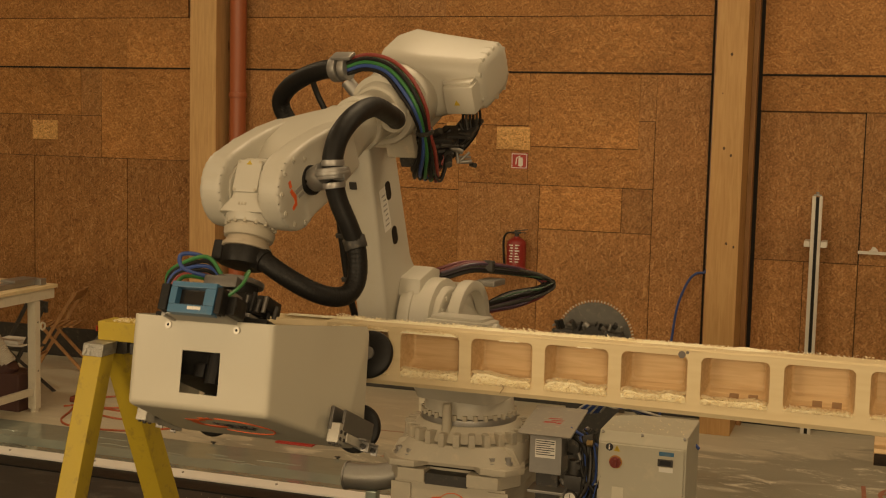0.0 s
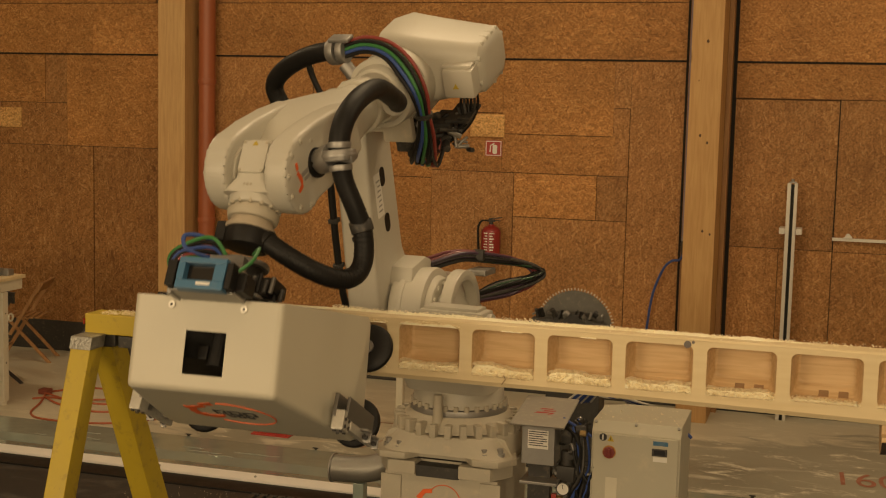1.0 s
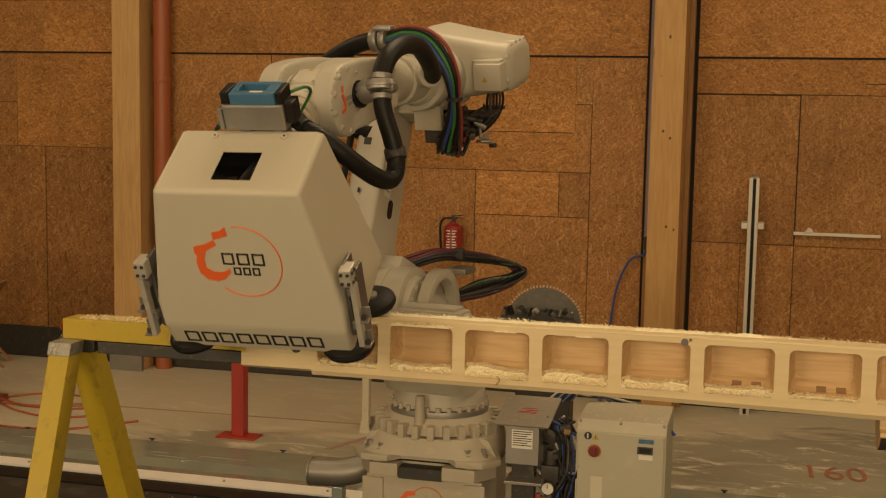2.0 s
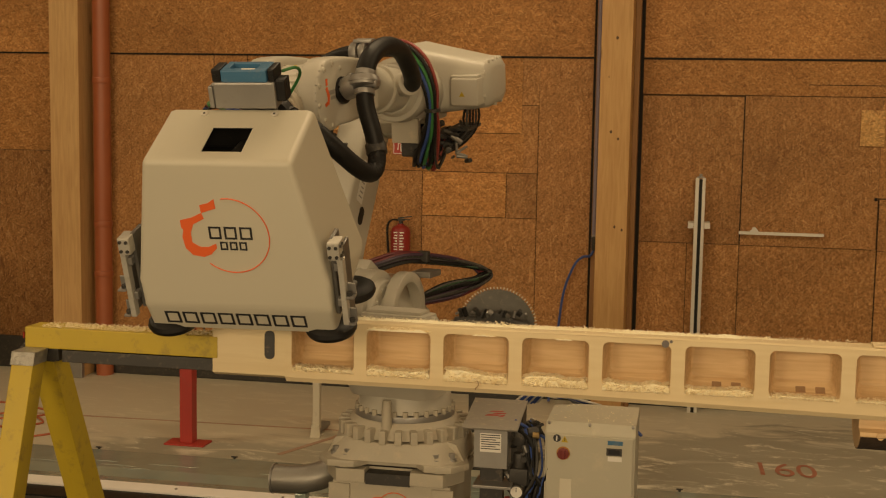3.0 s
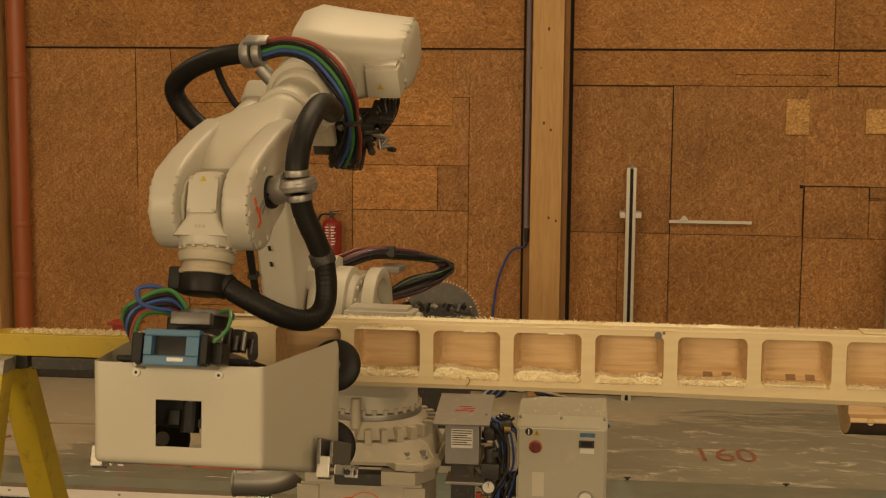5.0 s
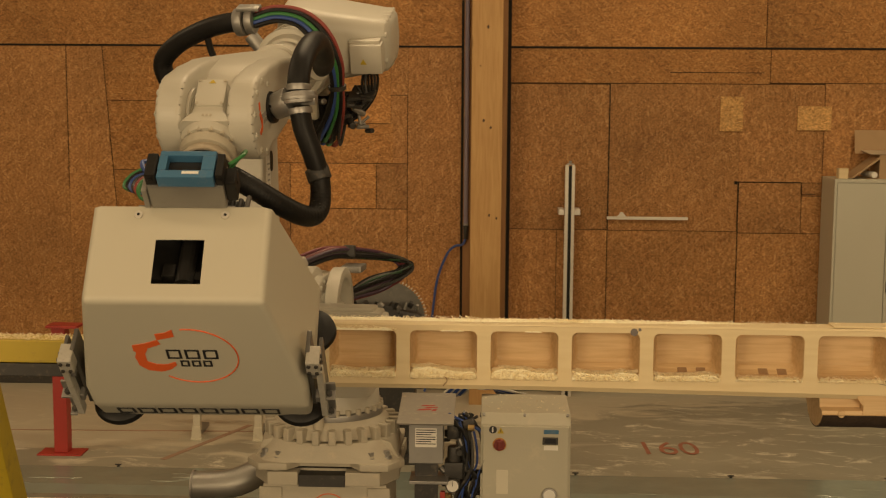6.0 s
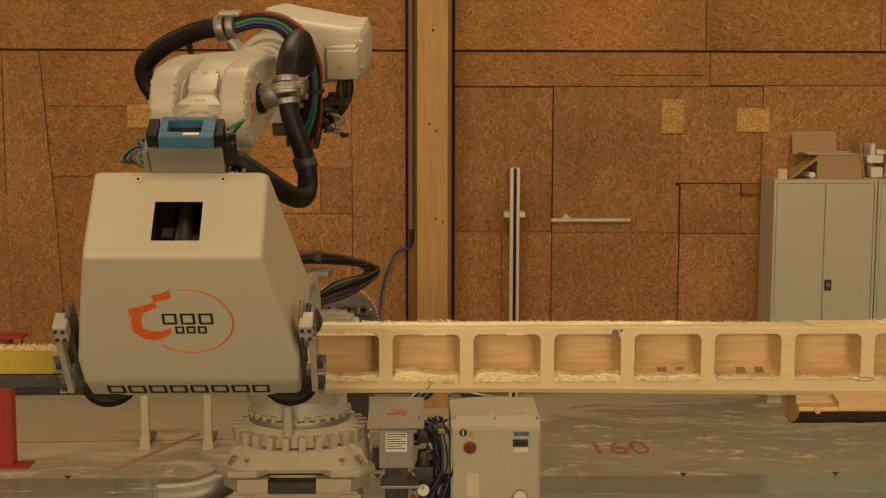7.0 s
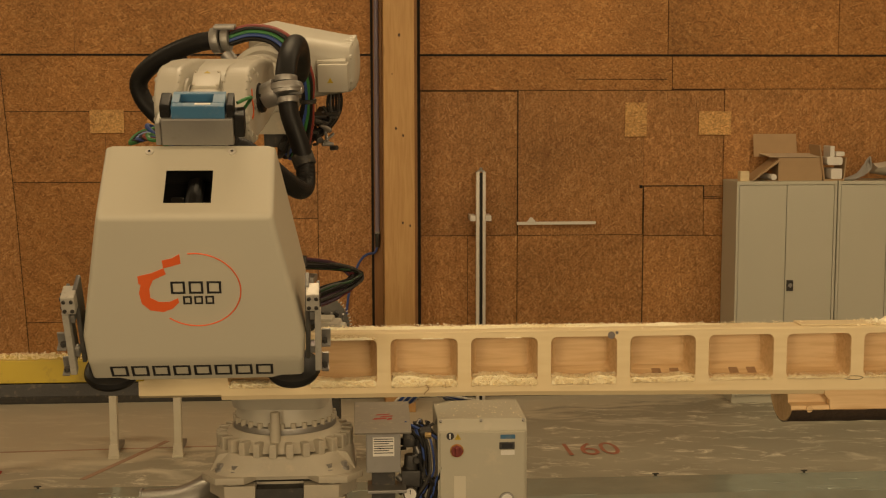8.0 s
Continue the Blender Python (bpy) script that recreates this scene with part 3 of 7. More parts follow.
# dark strips for the joint above the cladding and for the shadow gaps beside the posts
for i, (x0, x1) in enumerate(((-10, -5.58), (-4.96, -0.42), (0.0, 6.2))):
    tagged(part(f"trim_{i + 1}", box(x0, WALL_Y - 0.012, 3.031, x1, WALL_Y + 0.004, 3.047), GAP), "dark strip drawn for the board joint", "trim", kind="structure")


def timber_post(name, x0, x1, y0, extra=(), timber=POST):
    ob = tagged(part(name, box(x0, y0, 0, x1, WALL_Y - 0.004, 6.6, 0.004), timber), "pale glued timber post standing against the wall", "post", kind="structure")
    for k, (a, b, c) in enumerate(extra):
        part("side_board", box(a, c, 0, b, WALL_Y - 0.004, 6.6, 0.003), REVEAL, ob, "side board in darker brown, its shade in the colour")
    return ob


# Paler than POST: the stronger light on this post is partly in its colour.
timber_post("column_1", -5.414, -5.127, 6.72, timber=wood("lit_post_timber", (0.62, 0.405, 0.182), (0.48, 0.288, 0.118), axis=2, knots=True))
KNOT = mat("dark_knot", (0.10, 0.055, 0.025), 0.7, var=0.3, scale=60)
column_2 = timber_post("column_2", -0.322, -0.066, 6.42, ((-0.064, -0.022, 6.86),))
tagged(part("post_reveal", box(-0.400, WALL_Y - 0.03, 0, -0.325, WALL_Y - 0.004, 4.8), REVEAL), "timber reveal beside the post, browned for its shade", "trim", kind="structure")
for i, (x0, x1) in enumerate(((-0.423, -0.402), (-0.020, 0.010), (-5.125, -5.09))):
    tagged(part(f"post_gap_{i + 1}", box(x0, WALL_Y - 0.008, 0, x1, WALL_Y - 0.004 + 0.02, 4.8), GAP if i < 2 else POST), "dark gap strip beside the post", "trim", kind="structure")

for x, z, r in ((-0.22, 2.411, 0.013), (-0.161, 2.353, 0.012), (-0.106, 1.598, 0.011), (-0.167, 1.622, 0.012), (-0.19, 3.179, 0.014), (-0.25, 2.86, 0.006)):
    part("knot", prism([(x + r * (0.8 + 0.2 * math.sin(5 * a)) * math.cos(a), z + r * 1.3 * (0.8 + 0.2 * math.cos(4 * a)) * math.sin(a)) for a in [2 * math.pi * q / 10 for q in range(10)]], "y", 6.4175, 6.4195), KNOT, column_2)
tagged(part("board_crack", box(1.384, WALL_Y - 0.0065, 2.827, 2.199, WALL_Y - 0.005, 2.832), GAP), "thin dark crack in the wall board", "crack", kind="structure")

for cx0, cz0, cx1, cz1 in ((0.867, 1.46, 0.876, 2.73), (1.990, 1.883, 2.546, 1.889), (2.003, 0.0, 2.0075, 1.88), (2.543, 1.785, 2.549, 1.882), (2.549, 1.782, 2.669, 1.788), (1.966, 1.864, 1.992, 1.892)):
    tagged(part("board_joint", box(cx0, WALL_Y - 0.0085, cz0, cx1, WALL_Y - 0.0067, cz1), GAP), "open dark joint between wall boards", "joint", kind="structure")
for line, ux, uz in ((((-3.591, 3.03), (-3.492, 1.66), (-3.403, 0.0)), 0.0022, 0.0), (((-3.55, 2.556), (-2.05, 2.553)), 0.0, 0.002), (((-3.507, 1.945), (-2.72, 1.943)), 0.0, 0.002),
                     (((-3.912, 1.78), (-3.914, 3.03)), 0.002, 0.0), (((-3.44, 0.72), (-2.72, 0.722)), 0.0, 0.002)):
    rim = [(x - ux, z - uz) for x, z in line] + [(x + ux, z + uz) for x, z in reversed(line)]
    tagged(part("board_joint", prism(rim, "y", WALL_Y - 0.0085, WALL_Y - 0.0067), GAP), "open dark joint between wall boards", "joint", kind="structure")

# drain pipe with couplings
pipe = tagged(part("drain_pipe", cyl((-4.985, 6.90, 0), (-4.985, 6.90, 6.6), 0.080, seg=28), PIPE, smooth=True), "red-brown plastic drain pipe on the wall", "pipe")
for z in (0.25, 0.95, 1.42, 2.76, 4.2):
    part("coupling", cyl((-4.985, 6.90, z), (-4.985, 6.90, z + 0.05), 0.089, seg=28, bev=0.006), PIPE, pipe, smooth=True)
tagged(part("post_shoe", both(box(-5.44, 6.66, 0, -5.10, 6.715, 0.34, 0.006), cyl((-5.35, 6.65, 0.28), (-5.35, 6.66, 0.28), 0.02, seg=8), cyl((-5.2, 6.65, 0.28), (-5.2, 6.66, 0.28), 0.02, seg=8)), STEEL), "grey steel shoe at the foot of the timber post", "bracket")

# electrical conduit beside the post
conduit = tagged(part("conduit", tube([(-0.372, 6.945, 6.5), (-0.372, 6.945, 3.0), (-0.372, 6.945, 1.5)], 0.020, n=4), mat("conduit_blue", (0.25, 0.22, 0.29), 0.4), smooth=True), "blue-grey conduit running down the wall beside the post", "conduit")
for z in (2.45, 3.0, 1.48):
    part("clip", box(-0.392, 6.93, z, -0.352, 6.985, z + 0.03, 0.004), STEEL, conduit)
part("socket", cyl((-0.372, 6.955, 1.49), (-0.372, 6.955, 1.36), 0.026, 0.022, bev=0.004), DARK, conduit, smooth=True)
tagged(part("air_hose", tube([(-0.372, 6.95, 1.37), (-0.40, 6.93, 1.315), (-0.47, 6.92, 1.30), (-0.54, 6.92, 1.22), (-0.62, 6.92, 1.0), (-0.66, 6.92, 0.7), (-0.70, 6.9, 0.3), (-0.72, 6.8, 0.02)], 0.011), BLUE_HOSE, smooth=True), "thin blue air hose hanging from the conduit", "hose")


def fire_extinguisher():
    root = empty("fire_extinguisher", pose(-2.10, 6.88, 1.20) @ Matrix.Diagonal((0.98, 0.98, 0.68, 1)), "red fire extinguisher with white label hanging on the wall", "fire extinguisher")
    prof = [(0.0, 0.0), (0.075, 0.0), (0.09, 0.015), (0.09, 0.40), (0.082, 0.445), (0.055, 0.478), (0.03, 0.49), (0.03, 0.51), (0.0, 0.51)]
    secs = [[(max(r, 0.001) * math.cos(a), max(r, 0.001) * math.sin(a), z) for a in [2 * math.pi * k / 28 for k in range(28)]] for r, z in prof]
    part("cylinder", loft(secs), mat("extinguisher_red", (0.27, 0.028, 0.025), 0.35, var=0.08), root, smooth=True)
    part("valve", both(cyl((0, 0, 0.5), (0, 0, 0.55), 0.02), box(-0.03, -0.02, 0.545, 0.035, 0.02, 0.575, 0.005)), DARK, root, "black valve")
    part("handle", both(prism([(-0.02, 0.575), (0.10, 0.60), (0.10, 0.61), (-0.02, 0.592)], "y", -0.012, 0.012), prism([(0.0, 0.555), (0.085, 0.557), (0.085, 0.565), (0.0, 0.57)], "y", -0.01, 0.01)), DARK, root, "black squeeze handle")
    part("hose", tube([(-0.02, -0.01, 0.555), (-0.08, -0.02, 0.555), (-0.115, -0.03, 0.48), (-0.115, -0.03, 0.3), (-0.105, -0.03, 0.12)], 0.011), BLACK, root, "black rubber hose", smooth=True)
    for k in range(7):
        w = (0.05, 0.035, 0.05, 0.03, 0.045, 0.05, 0.04)[k]
        z = 0.40 - k * 0.037
        for s in (-1, 1):
            part("print_bar", prism([(0.0915 * math.sin(a), -0.0915 * math.cos(a)) for a in [s * 0.12 + s * w * 9 * q / 4 for q in range(5)]] + [(0.0925 * math.sin(a), -0.0925 * math.cos(a)) for a in [s * 0.12 + s * w * 9 * q / 4 for q in range(4, -1, -1)]], "z", z - 0.009, z + 0.006), PAPER, root)
    part("bracket", both(box(-0.03, 0.085, 0.1, 0.03, 0.118, 0.46, 0.003)), DARK, root)


fire_extinguisher()

sign = tagged(part("extinguisher_sign", box(-2.205, WALL_Y - 0.014, 2.16, -2.05, WALL_Y - 0.006, 2.305, 0.001), RED), "small red fire extinguisher sign on the wall", "sign")
part("border", both(box(-2.2, WALL_Y - 0.0165, 2.292, -2.055, WALL_Y - 0.0145, 2.299), box(-2.2, WALL_Y - 0.0165, 2.166, -2.055, WALL_Y - 0.0145, 2.172), box(-2.2, WALL_Y - 0.0165, 2.1725, -2.194, WALL_Y - 0.0145, 2.2915), box(-2.061, WALL_Y - 0.0165, 2.1725, -2.055, WALL_Y - 0.0145, 2.2915)), PAPER, sign)
part("pictogram", both(prism(rounded(-2.115, 2.223, 0.021, 0.042, 0.015, 4), "y", WALL_Y - 0.017, WALL_Y - 0.0145), prism([(-2.165, 2.20), (-2.155, 2.20), (-2.15, 2.255), (-2.12, 2.272), (-2.12, 2.282), (-2.158, 2.262)], "y", WALL_Y - 0.0172, WALL_Y - 0.0145)), PAPER, sign)


def profile_rail():
    root = empty("profile_rail", pose(0.525, 6.80, 0), "upright aluminium profile rail leaning at the wall with two clamps", "rail")
    part("flange", box(-0.042, -0.02, 0, -0.012, 0.02, 2.03, 0.002), ALU, root)
    part("flange", box(0.016, -0.02, 0, 0.042, 0.02, 2.03, 0.002), ALU, root)
    part("web", box(-0.012, 0.0, 0, 0.016, 0.02, 2.02), BLACK, root)
    part("end_cap", both(box(-0.03, -0.024, 2.03, 0.032, 0.02, 2.042, 0.003), cyl((0, 0, 2.04), (0, 0, 2.065), 0.014, seg=10)), STEEL, root)
    for s in (-1, 1):
        part("clamp", both(box(s * 0.044, -0.02, 1.60, s * 0.092, 0.19, 1.648, 0.004), cyl((s * 0.072, -0.028, 1.625), (s * 0.072, -0.02, 1.625), 0.011, seg=8)), PAPER, root, "white clamp")


profile_rail()
lath = tagged(part("wall_lath", box(0.865, WALL_Y - 0.035, 1.548, 1.57, WALL_Y - 0.008, 1.573, 0.002), PAPER), "thin white lath screwed level on the wall", "lath")
part("putty", both(prism([(0.95, 1.574), (1.03, 1.574), (1.02, 1.592), (1.0, 1.612), (0.98, 1.612), (0.97, 1.59)], "y", WALL_Y - 0.05, WALL_Y - 0.01, 0.006)), PAPER, lath, "small white lump")


def steel_cabinet(x):
    root = empty("steel_cabinet", pose(x, 6.55, 0), "grey two-door steel cabinet standing at the wall", "cabinet", "steel cabinets")
    w, h, d = 0.885, 1.945, 0.42
    part("carcass", both(box(0, 0.02, 0, w, d, 0.06), box(0, 0.0, 0.06, 0.022, d, h, 0.003), box(w - 0.022, 0.0, 0.06, w, d, h, 0.003), box(0.022, 0.0, h - 0.03, w - 0.022, d, h, 0.003), box(0.022, d - 0.01, 0.06, w - 0.022, d, h - 0.03)), GREY, root)
    for k, (a, b) in enumerate(((0.026, w / 2 - 0.0025), (w / 2 + 0.0025, w - 0.026))):
        dr = part("door", box(a, 0.004, 0.065, b, 0.024, h - 0.034, 0.003), GREY, root)
        if k:
            part("lock", both(box(a + 0.012, -0.006, 0.99, a + 0.072, 0.004, 1.085, 0.004)), DARK, dr, "black lock plate")
            part("knob", both(cyl((a + 0.042, -0.02, 1.04), (a + 0.042, -0.006, 1.04), 0.017, bev=0.003), box(a + 0.036, -0.024, 1.02, a + 0.048, -0.02, 1.06, 0.001)), STEEL, dr, "steel turning knob")
    return root


first = steel_cabinet(2.718)
copy_thing(first, pose(2.718 + 0.895, 6.55, 0))
copy_thing(first, pose(2.718 + 1.79, 6.55, 0))

# things lying on the cabinets
TOP = 1.9455
carton = tagged(part("carton", both(box(3.10, 6.62, TOP, 3.49, 6.90, TOP + 0.20, 0.003)), CARD), "open brown cardboard carton on a steel cabinet", "carton")
part("flap", prism([(6.90, TOP + 0.20), (6.94, TOP + 0.40), (6.945, TOP + 0.40), (6.905, TOP + 0.20)], "x", 2.97, 3.36), CARD, carton)
part("flap", prism([(6.62, TOP + 0.205), (6.90, TOP + 0.225), (6.90, TOP + 0.23), (6.62, TOP + 0.21)], "x", 3.02, 3.49, m=None), mat("pale_card", (0.6, 0.5, 0.36), 0.8), carton, "pale inner flap")
part("flap", prism([(3.10, TOP + 0.19), (2.86, TOP + 0.004), (2.88, TOP + 0.004), (3.105, TOP + 0.17)], "y", 6.60, 6.86), CARD, carton)
part("flap", box(3.0, 6.6, TOP + 0.002, 3.095, 6.7, TOP + 0.006), CARD, carton)
tagged(part("cardboard_tube", cyl((3.05, 6.58, TOP + 0.034), (3.03, 6.85, TOP + 0.034), 0.026), PAPER, smooth=True), "white rolled tube on a steel cabinet", "tube")
tagged(part("wood_block", box(2.76, 6.60, TOP, 2.84, 6.68, TOP + 0.085, 0.004), PINE), "small pale wooden block on a steel cabinet", "block")
tray = tagged(part("carton_tray", both(prism([(3.50, TOP), (3.68, TOP), (3.70, TOP + 0.2), (3.69, TOP + 0.2), (3.67, TOP + 0.012), (3.51, TOP + 0.012), (3.46, TOP + 0.31), (3.45, TOP + 0.31)], "y", 6.6, 6.86)), CARD), "narrow torn carton with packing on a steel cabinet", "carton")
part("packing", both(prism(rounded(3.60, TOP + 0.17, 0.07, 0.035, 0.02, 3), "y", 6.62, 6.84, 0.004), prism(rounded(3.61, TOP + 0.06, 0.05, 0.045, 0.012, 3), "y", 6.598, 6.82, 0.004), box(3.56, 6.63, TOP + 0.2, 3.60, 6.8, TOP + 0.3, 0.006), box(3.61, 6.63, TOP + 0.21, 3.69, 6.78, TOP + 0.25, 0.008)), PAPER, tray, "white packing pieces")
coil = fresh()
for k in range(9):
    absorb(coil, tube([(3.68 + 0.012 * k, 6.66 + 0.015 * k, TOP + 0.012), (3.80 + 0.01 * k, 6.62 + 0.02 * k, TOP + 0.02 + 0.006 * k), (3.93 + 0.006 * k, 6.64 + 0.02 * k, TOP + 0.10 + 0.012 * k), (3.95 + 0.01 * k, 6.72 + 0.02 * k, TOP + 0.20 - 0.006 * k)], 0.006, seg=6, n=5))
tagged(part("cable_bundle", coil, mat("grey_cable", (0.34, 0.33, 0.30), 0.5), smooth=True), "bundle of grey cables lying on a steel cabinet", "cable")
bag = [[(3.98 + 0.10 * k + 0.01 * math.sin(5 * a), 6.74 + (0.11 + 0.02 * math.sin(3 * a + k)) * math.cos(a), TOP + 0.10 + (0.04 + 0.05 * min(k, 5) / 5 + 0.012 * math.sin(4 * a + k)) * math.sin(a)) for a in [2 * math.pi * q / 16 for q in range(16)]] for k in range(8)]
tagged(part("plastic_bag", loft(bag), mat("film_bag", (0.55, 0.50, 0.42), 0.25), smooth=True), "crumpled pale plastic bag on a steel cabinet", "bag")

# ---- floor things ----
# covered floor channel behind the robot
chan = tagged(part("floor_channel", prism([(4.28, 0.001), (4.28, 0.03), (4.265, 0.045), (3.86, 0.045), (3.72, 0.02), (3.70, 0.001)], "x", -13.5, 9.5), GALV), "galvanised sheet channel running along the floor", "channel")
part("edge_strip", prism([(3.56, 0.002), (3.56, 0.045), (3.44, 0.03), (3.44, 0.002)], "x", -13.5, -1.2), mat("bright_sheet", (0.85, 0.84, 0.80), 0.35, metal=0.1, var=0.1), chan, "bright folded sheet edge")
part("fold", prism([(3.698, 0.002), (3.698, 0.03), (3.562, 0.043), (3.562, 0.002)], "x", -13.5, -1.2), GALV, chan)
part("seal", box(-13.5, 3.23, 0.002, 9.5, 3.435, 0.02), BLACK, chan, "black rubber seal")
for k in range(16):
    x = -9.0 + 1.05 * k
    part("clip", both(cyl((x, 4.272, 0.045), (x, 4.272, 0.058), 0.010, seg=8), box(x - 0.022, 4.262, 0.056, x + 0.022, 4.276, 0.064, 0.002)), DARK, chan, "black holding clip")
# Thin glossy tubes added to give the sheet its streaky highlights.
GLINT = mat("glint_gloss", (0.62, 0.66, 0.60), 0.08, metal=0.6, var=0.1, scale=20, bump=0.0)
crease = random.Random(17)
for k in range(46):
    x, y, n = crease.uniform(-7.5, 5.5), crease.uniform(3.80, 4.12), crease.uniform(0.10, 0.38)
    wob = [crease.uniform(-0.016, 0.016) for _ in range(4)]
    part("glint_tube", tube([(x, y, 0.0445), (x + 0.3 * n, y + wob[0], 0.0462), (x + 0.6 * n, y + wob[1], 0.0464), (x + 0.85 * n, y + wob[2], 0.0460), (x + n, y + wob[3], 0.0442)], crease.uniform(0.0016, 0.0032), seg=7, n=4), GLINT, chan, smooth=True)
for k in range(9):
    x = -8.0 + 0.74 * k
    part("strip_screw", cyl((x, 3.50, 0.036), (x, 3.50, 0.046), 0.009, seg=8), STEEL, chan)

# dusty energy chain lying on the dark floor
chain = empty("energy_chain", pose(-1.95, 3.02, 0.0125, 0, 0, 3), "dusty black plastic energy chain lying on the floor", "cable chain")
for k in range(22):
    part("link", both(prism([(-0.030, 0.0), (0.026, 0.0), (0.034, 0.035), (0.026, 0.062), (-0.022, 0.062)], "y", -0.085, -0.062, 0.004, m=Matrix.Translation((-0.66 + 0.062 * k, 0, 0))), prism([(-0.030, 0.0), (0.026, 0.0), (0.034, 0.035), (0.026, 0.062), (-0.022, 0.062)], "y", 0.062, 0.085, 0.004, m=Matrix.Translation((-0.66 + 0.062 * k, 0, 0))), box(-0.68 + 0.062 * k, -0.062, 0.050, -0.645 + 0.062 * k, 0.062, 0.060, 0.003)), DARK, chain)

post = tagged(part("red_post", box(-3.30, 4.70, 0.012, -3.20, 4.80, 0.93, 0.006), RED), "red steel post on a square foot plate", "post")
part("foot_plate", box(-3.41, 4.65, 0.0, -3.09, 4.83, 0.012, 0.002), RED, post)
part("chain", tube([(-3.14, 4.8, 0.93), (-3.14, 4.8, 0.62)], 0.006, seg=6, rib=0.004), DARK, post, "thin dark chain")
part("cap", box(-3.33, 4.67, 0.93, -3.10, 4.83, 0.95, 0.003), RED, post)


def white_stand():
    root = empty("white_stand", pose(-2.13, 5.2, 0), "white steel stand with splayed feet", "stand")
    for s in (-1, 1):
        leg = part("leg", box(s * 0.235 - 0.028, -0.03, 0.06, s * 0.235 + 0.028, 0.03, 0.92, 0.004), CREAM, root)
        part("foot", both(box(s * 0.235 - 0.04, -0.06, 0.0, s * 0.235 + 0.04, 0.05, 0.012), prism([(-0.04, 0.012), (0.04, 0.012), (0.03, 0.1), (-0.03, 0.1)], "y", -0.045, -0.03, m=Matrix.Translation((s * 0.235, 0, 0)))), CREAM, leg)
        part("brace", prism([(0.03, 0.02), (0.30, 0.02), (0.30, 0.05), (0.03, 0.12)], "x", s * 0.235 - 0.02, s * 0.235 + 0.02), STEEL, root)
    part("crossbar", box(-0.30, -0.04, 0.92, 0.30, 0.04, 0.98, 0.004), CREAM, root)


white_stand()


def saw_unit():
    root = empty("circular_saw", pose(-0.875, 4.7, 0), "circular saw with a large toothed blade on a dark stand", "saw")
    teeth = []
    for k in range(72):
        a = 2 * math.pi * k / 72
        teeth += [(0.266 * math.cos(a), 1.03 + 0.266 * math.sin(a)), (0.286 * math.cos(a + 0.02), 1.03 + 0.286 * math.sin(a + 0.02)), (0.267 * math.cos(a + 0.05), 1.03 + 0.267 * math.sin(a + 0.05))]
    part("blade", prism(teeth, "y", 0.0, 0.006), mat("saw_steel", (0.15, 0.145, 0.13), 0.5, metal=0.6, var=0.35, scale=9, dirt=(0.42, 0.37, 0.28), dirt_amount=0.5), root, "dull steel saw blade")
    for k in range(72):
        q = 2 * math.pi * (k + 0.3) / 72
        part("tooth", box(0.272, -0.001, -0.0035, 0.287, 0.007, 0.0035, m=Matrix.Translation((0, 0, 1.03)) @ pose(0, 0, 0, 0, -math.degrees(q), 0)), CREAM, root)
    part("hub", cyl((0, -0.05, 1.045), (0, 0.05, 1.045), 0.06, bev=0.006), DARK, root, smooth=True)
    part("guard", both(box(-0.30, -0.10, 1.00, 0.22, -0.02, 1.10, 0.012), box(-0.14, -0.13, 1.05, 0.10, -0.03, 1.15, 0.015), box(-0.36, -0.06, 0.94, -0.2, 0.12, 1.05, 0.02), cyl((0.1, -0.14, 1.10), (0.24, -0.12, 1.06), 0.03), box(0.16, -0.10, 0.96, 0.30, 0.1, 1.03, 0.01)), DARK, root, "dark gear housing")
    for k in range(16):
        x = -0.28 + 0.034 * k + 0.01 * math.sin(7 * k)
        part("fitting", cyl((x, -0.14 + 0.02 * math.sin(3 * k), 1.13 + 0.02 * math.sin(5 * k)), (x + 0.03 * math.cos(2 * k), -0.16, 1.15 + 0.03 * abs(math.sin(4 * k))), 0.009 + 0.005 * (k % 3), seg=9, bev=0.002), (STEEL, DARK, BLACK, STEEL)[k % 4], root)
    part("stand", both(box(-0.30, -0.12, 0.0, 0.30, 0.3, 0.05, 0.004), box(-0.2, 0.0, 0.05, 0.2, 0.22, 0.98, 0.01)), DARK, root)


saw_unit()


def work_table():
    root = empty("work_table", pose(-6.45, 4.35, 0), "cream steel work table with a thick top", "table")
    part("tabletop", box(-0.75, -0.65, 1.055, 0.74, 0.66, 1.085, 0.004), PINE, root, "pale wooden tabletop")
    part("apron", both(box(0.66, -0.62, 0.965, 0.72, 0.64, 1.052, 0.004), box(-0.72, 0.58, 0.965, 0.655, 0.64, 1.052, 0.004), box(-0.72, -0.62, 0.965, 0.655, -0.56, 1.052, 0.004)), CREAM, root)
    for x in (-0.66, 0.685):
        for y in (-0.45, 0.40):
            leg = part("leg", box(x - 0.04, y - 0.035, 0.03, x + 0.04, y + 0.035, 0.962, 0.004), CREAM, root)
            part("foot", cyl((x, y, 0), (x, y, 0.03), 0.035, seg=12), CREAM, leg)
            for z in (0.78, 0.36):
                part("peg_hole", cyl((x + 0.041, y, z), (x + 0.0405, y, z), 0.008, seg=8), BLACK, leg)
    part("stretcher", box(0.665, -0.41, 0.15, 0.705, 0.36, 0.21, 0.004), CREAM, root)
    part("stretcher", box(-0.68, -0.41, 0.15, -0.64, 0.36, 0.21, 0.004), CREAM, root)
    part("eye", tube([(0.73, 0.46 + 0.03 * math.cos(a), 0.74 + 0.03 * math.sin(a)) for a in [2 * math.pi * k / 10 for k in range(11)]], 0.009, seg=6, n=2), CREAM, root)


work_table()
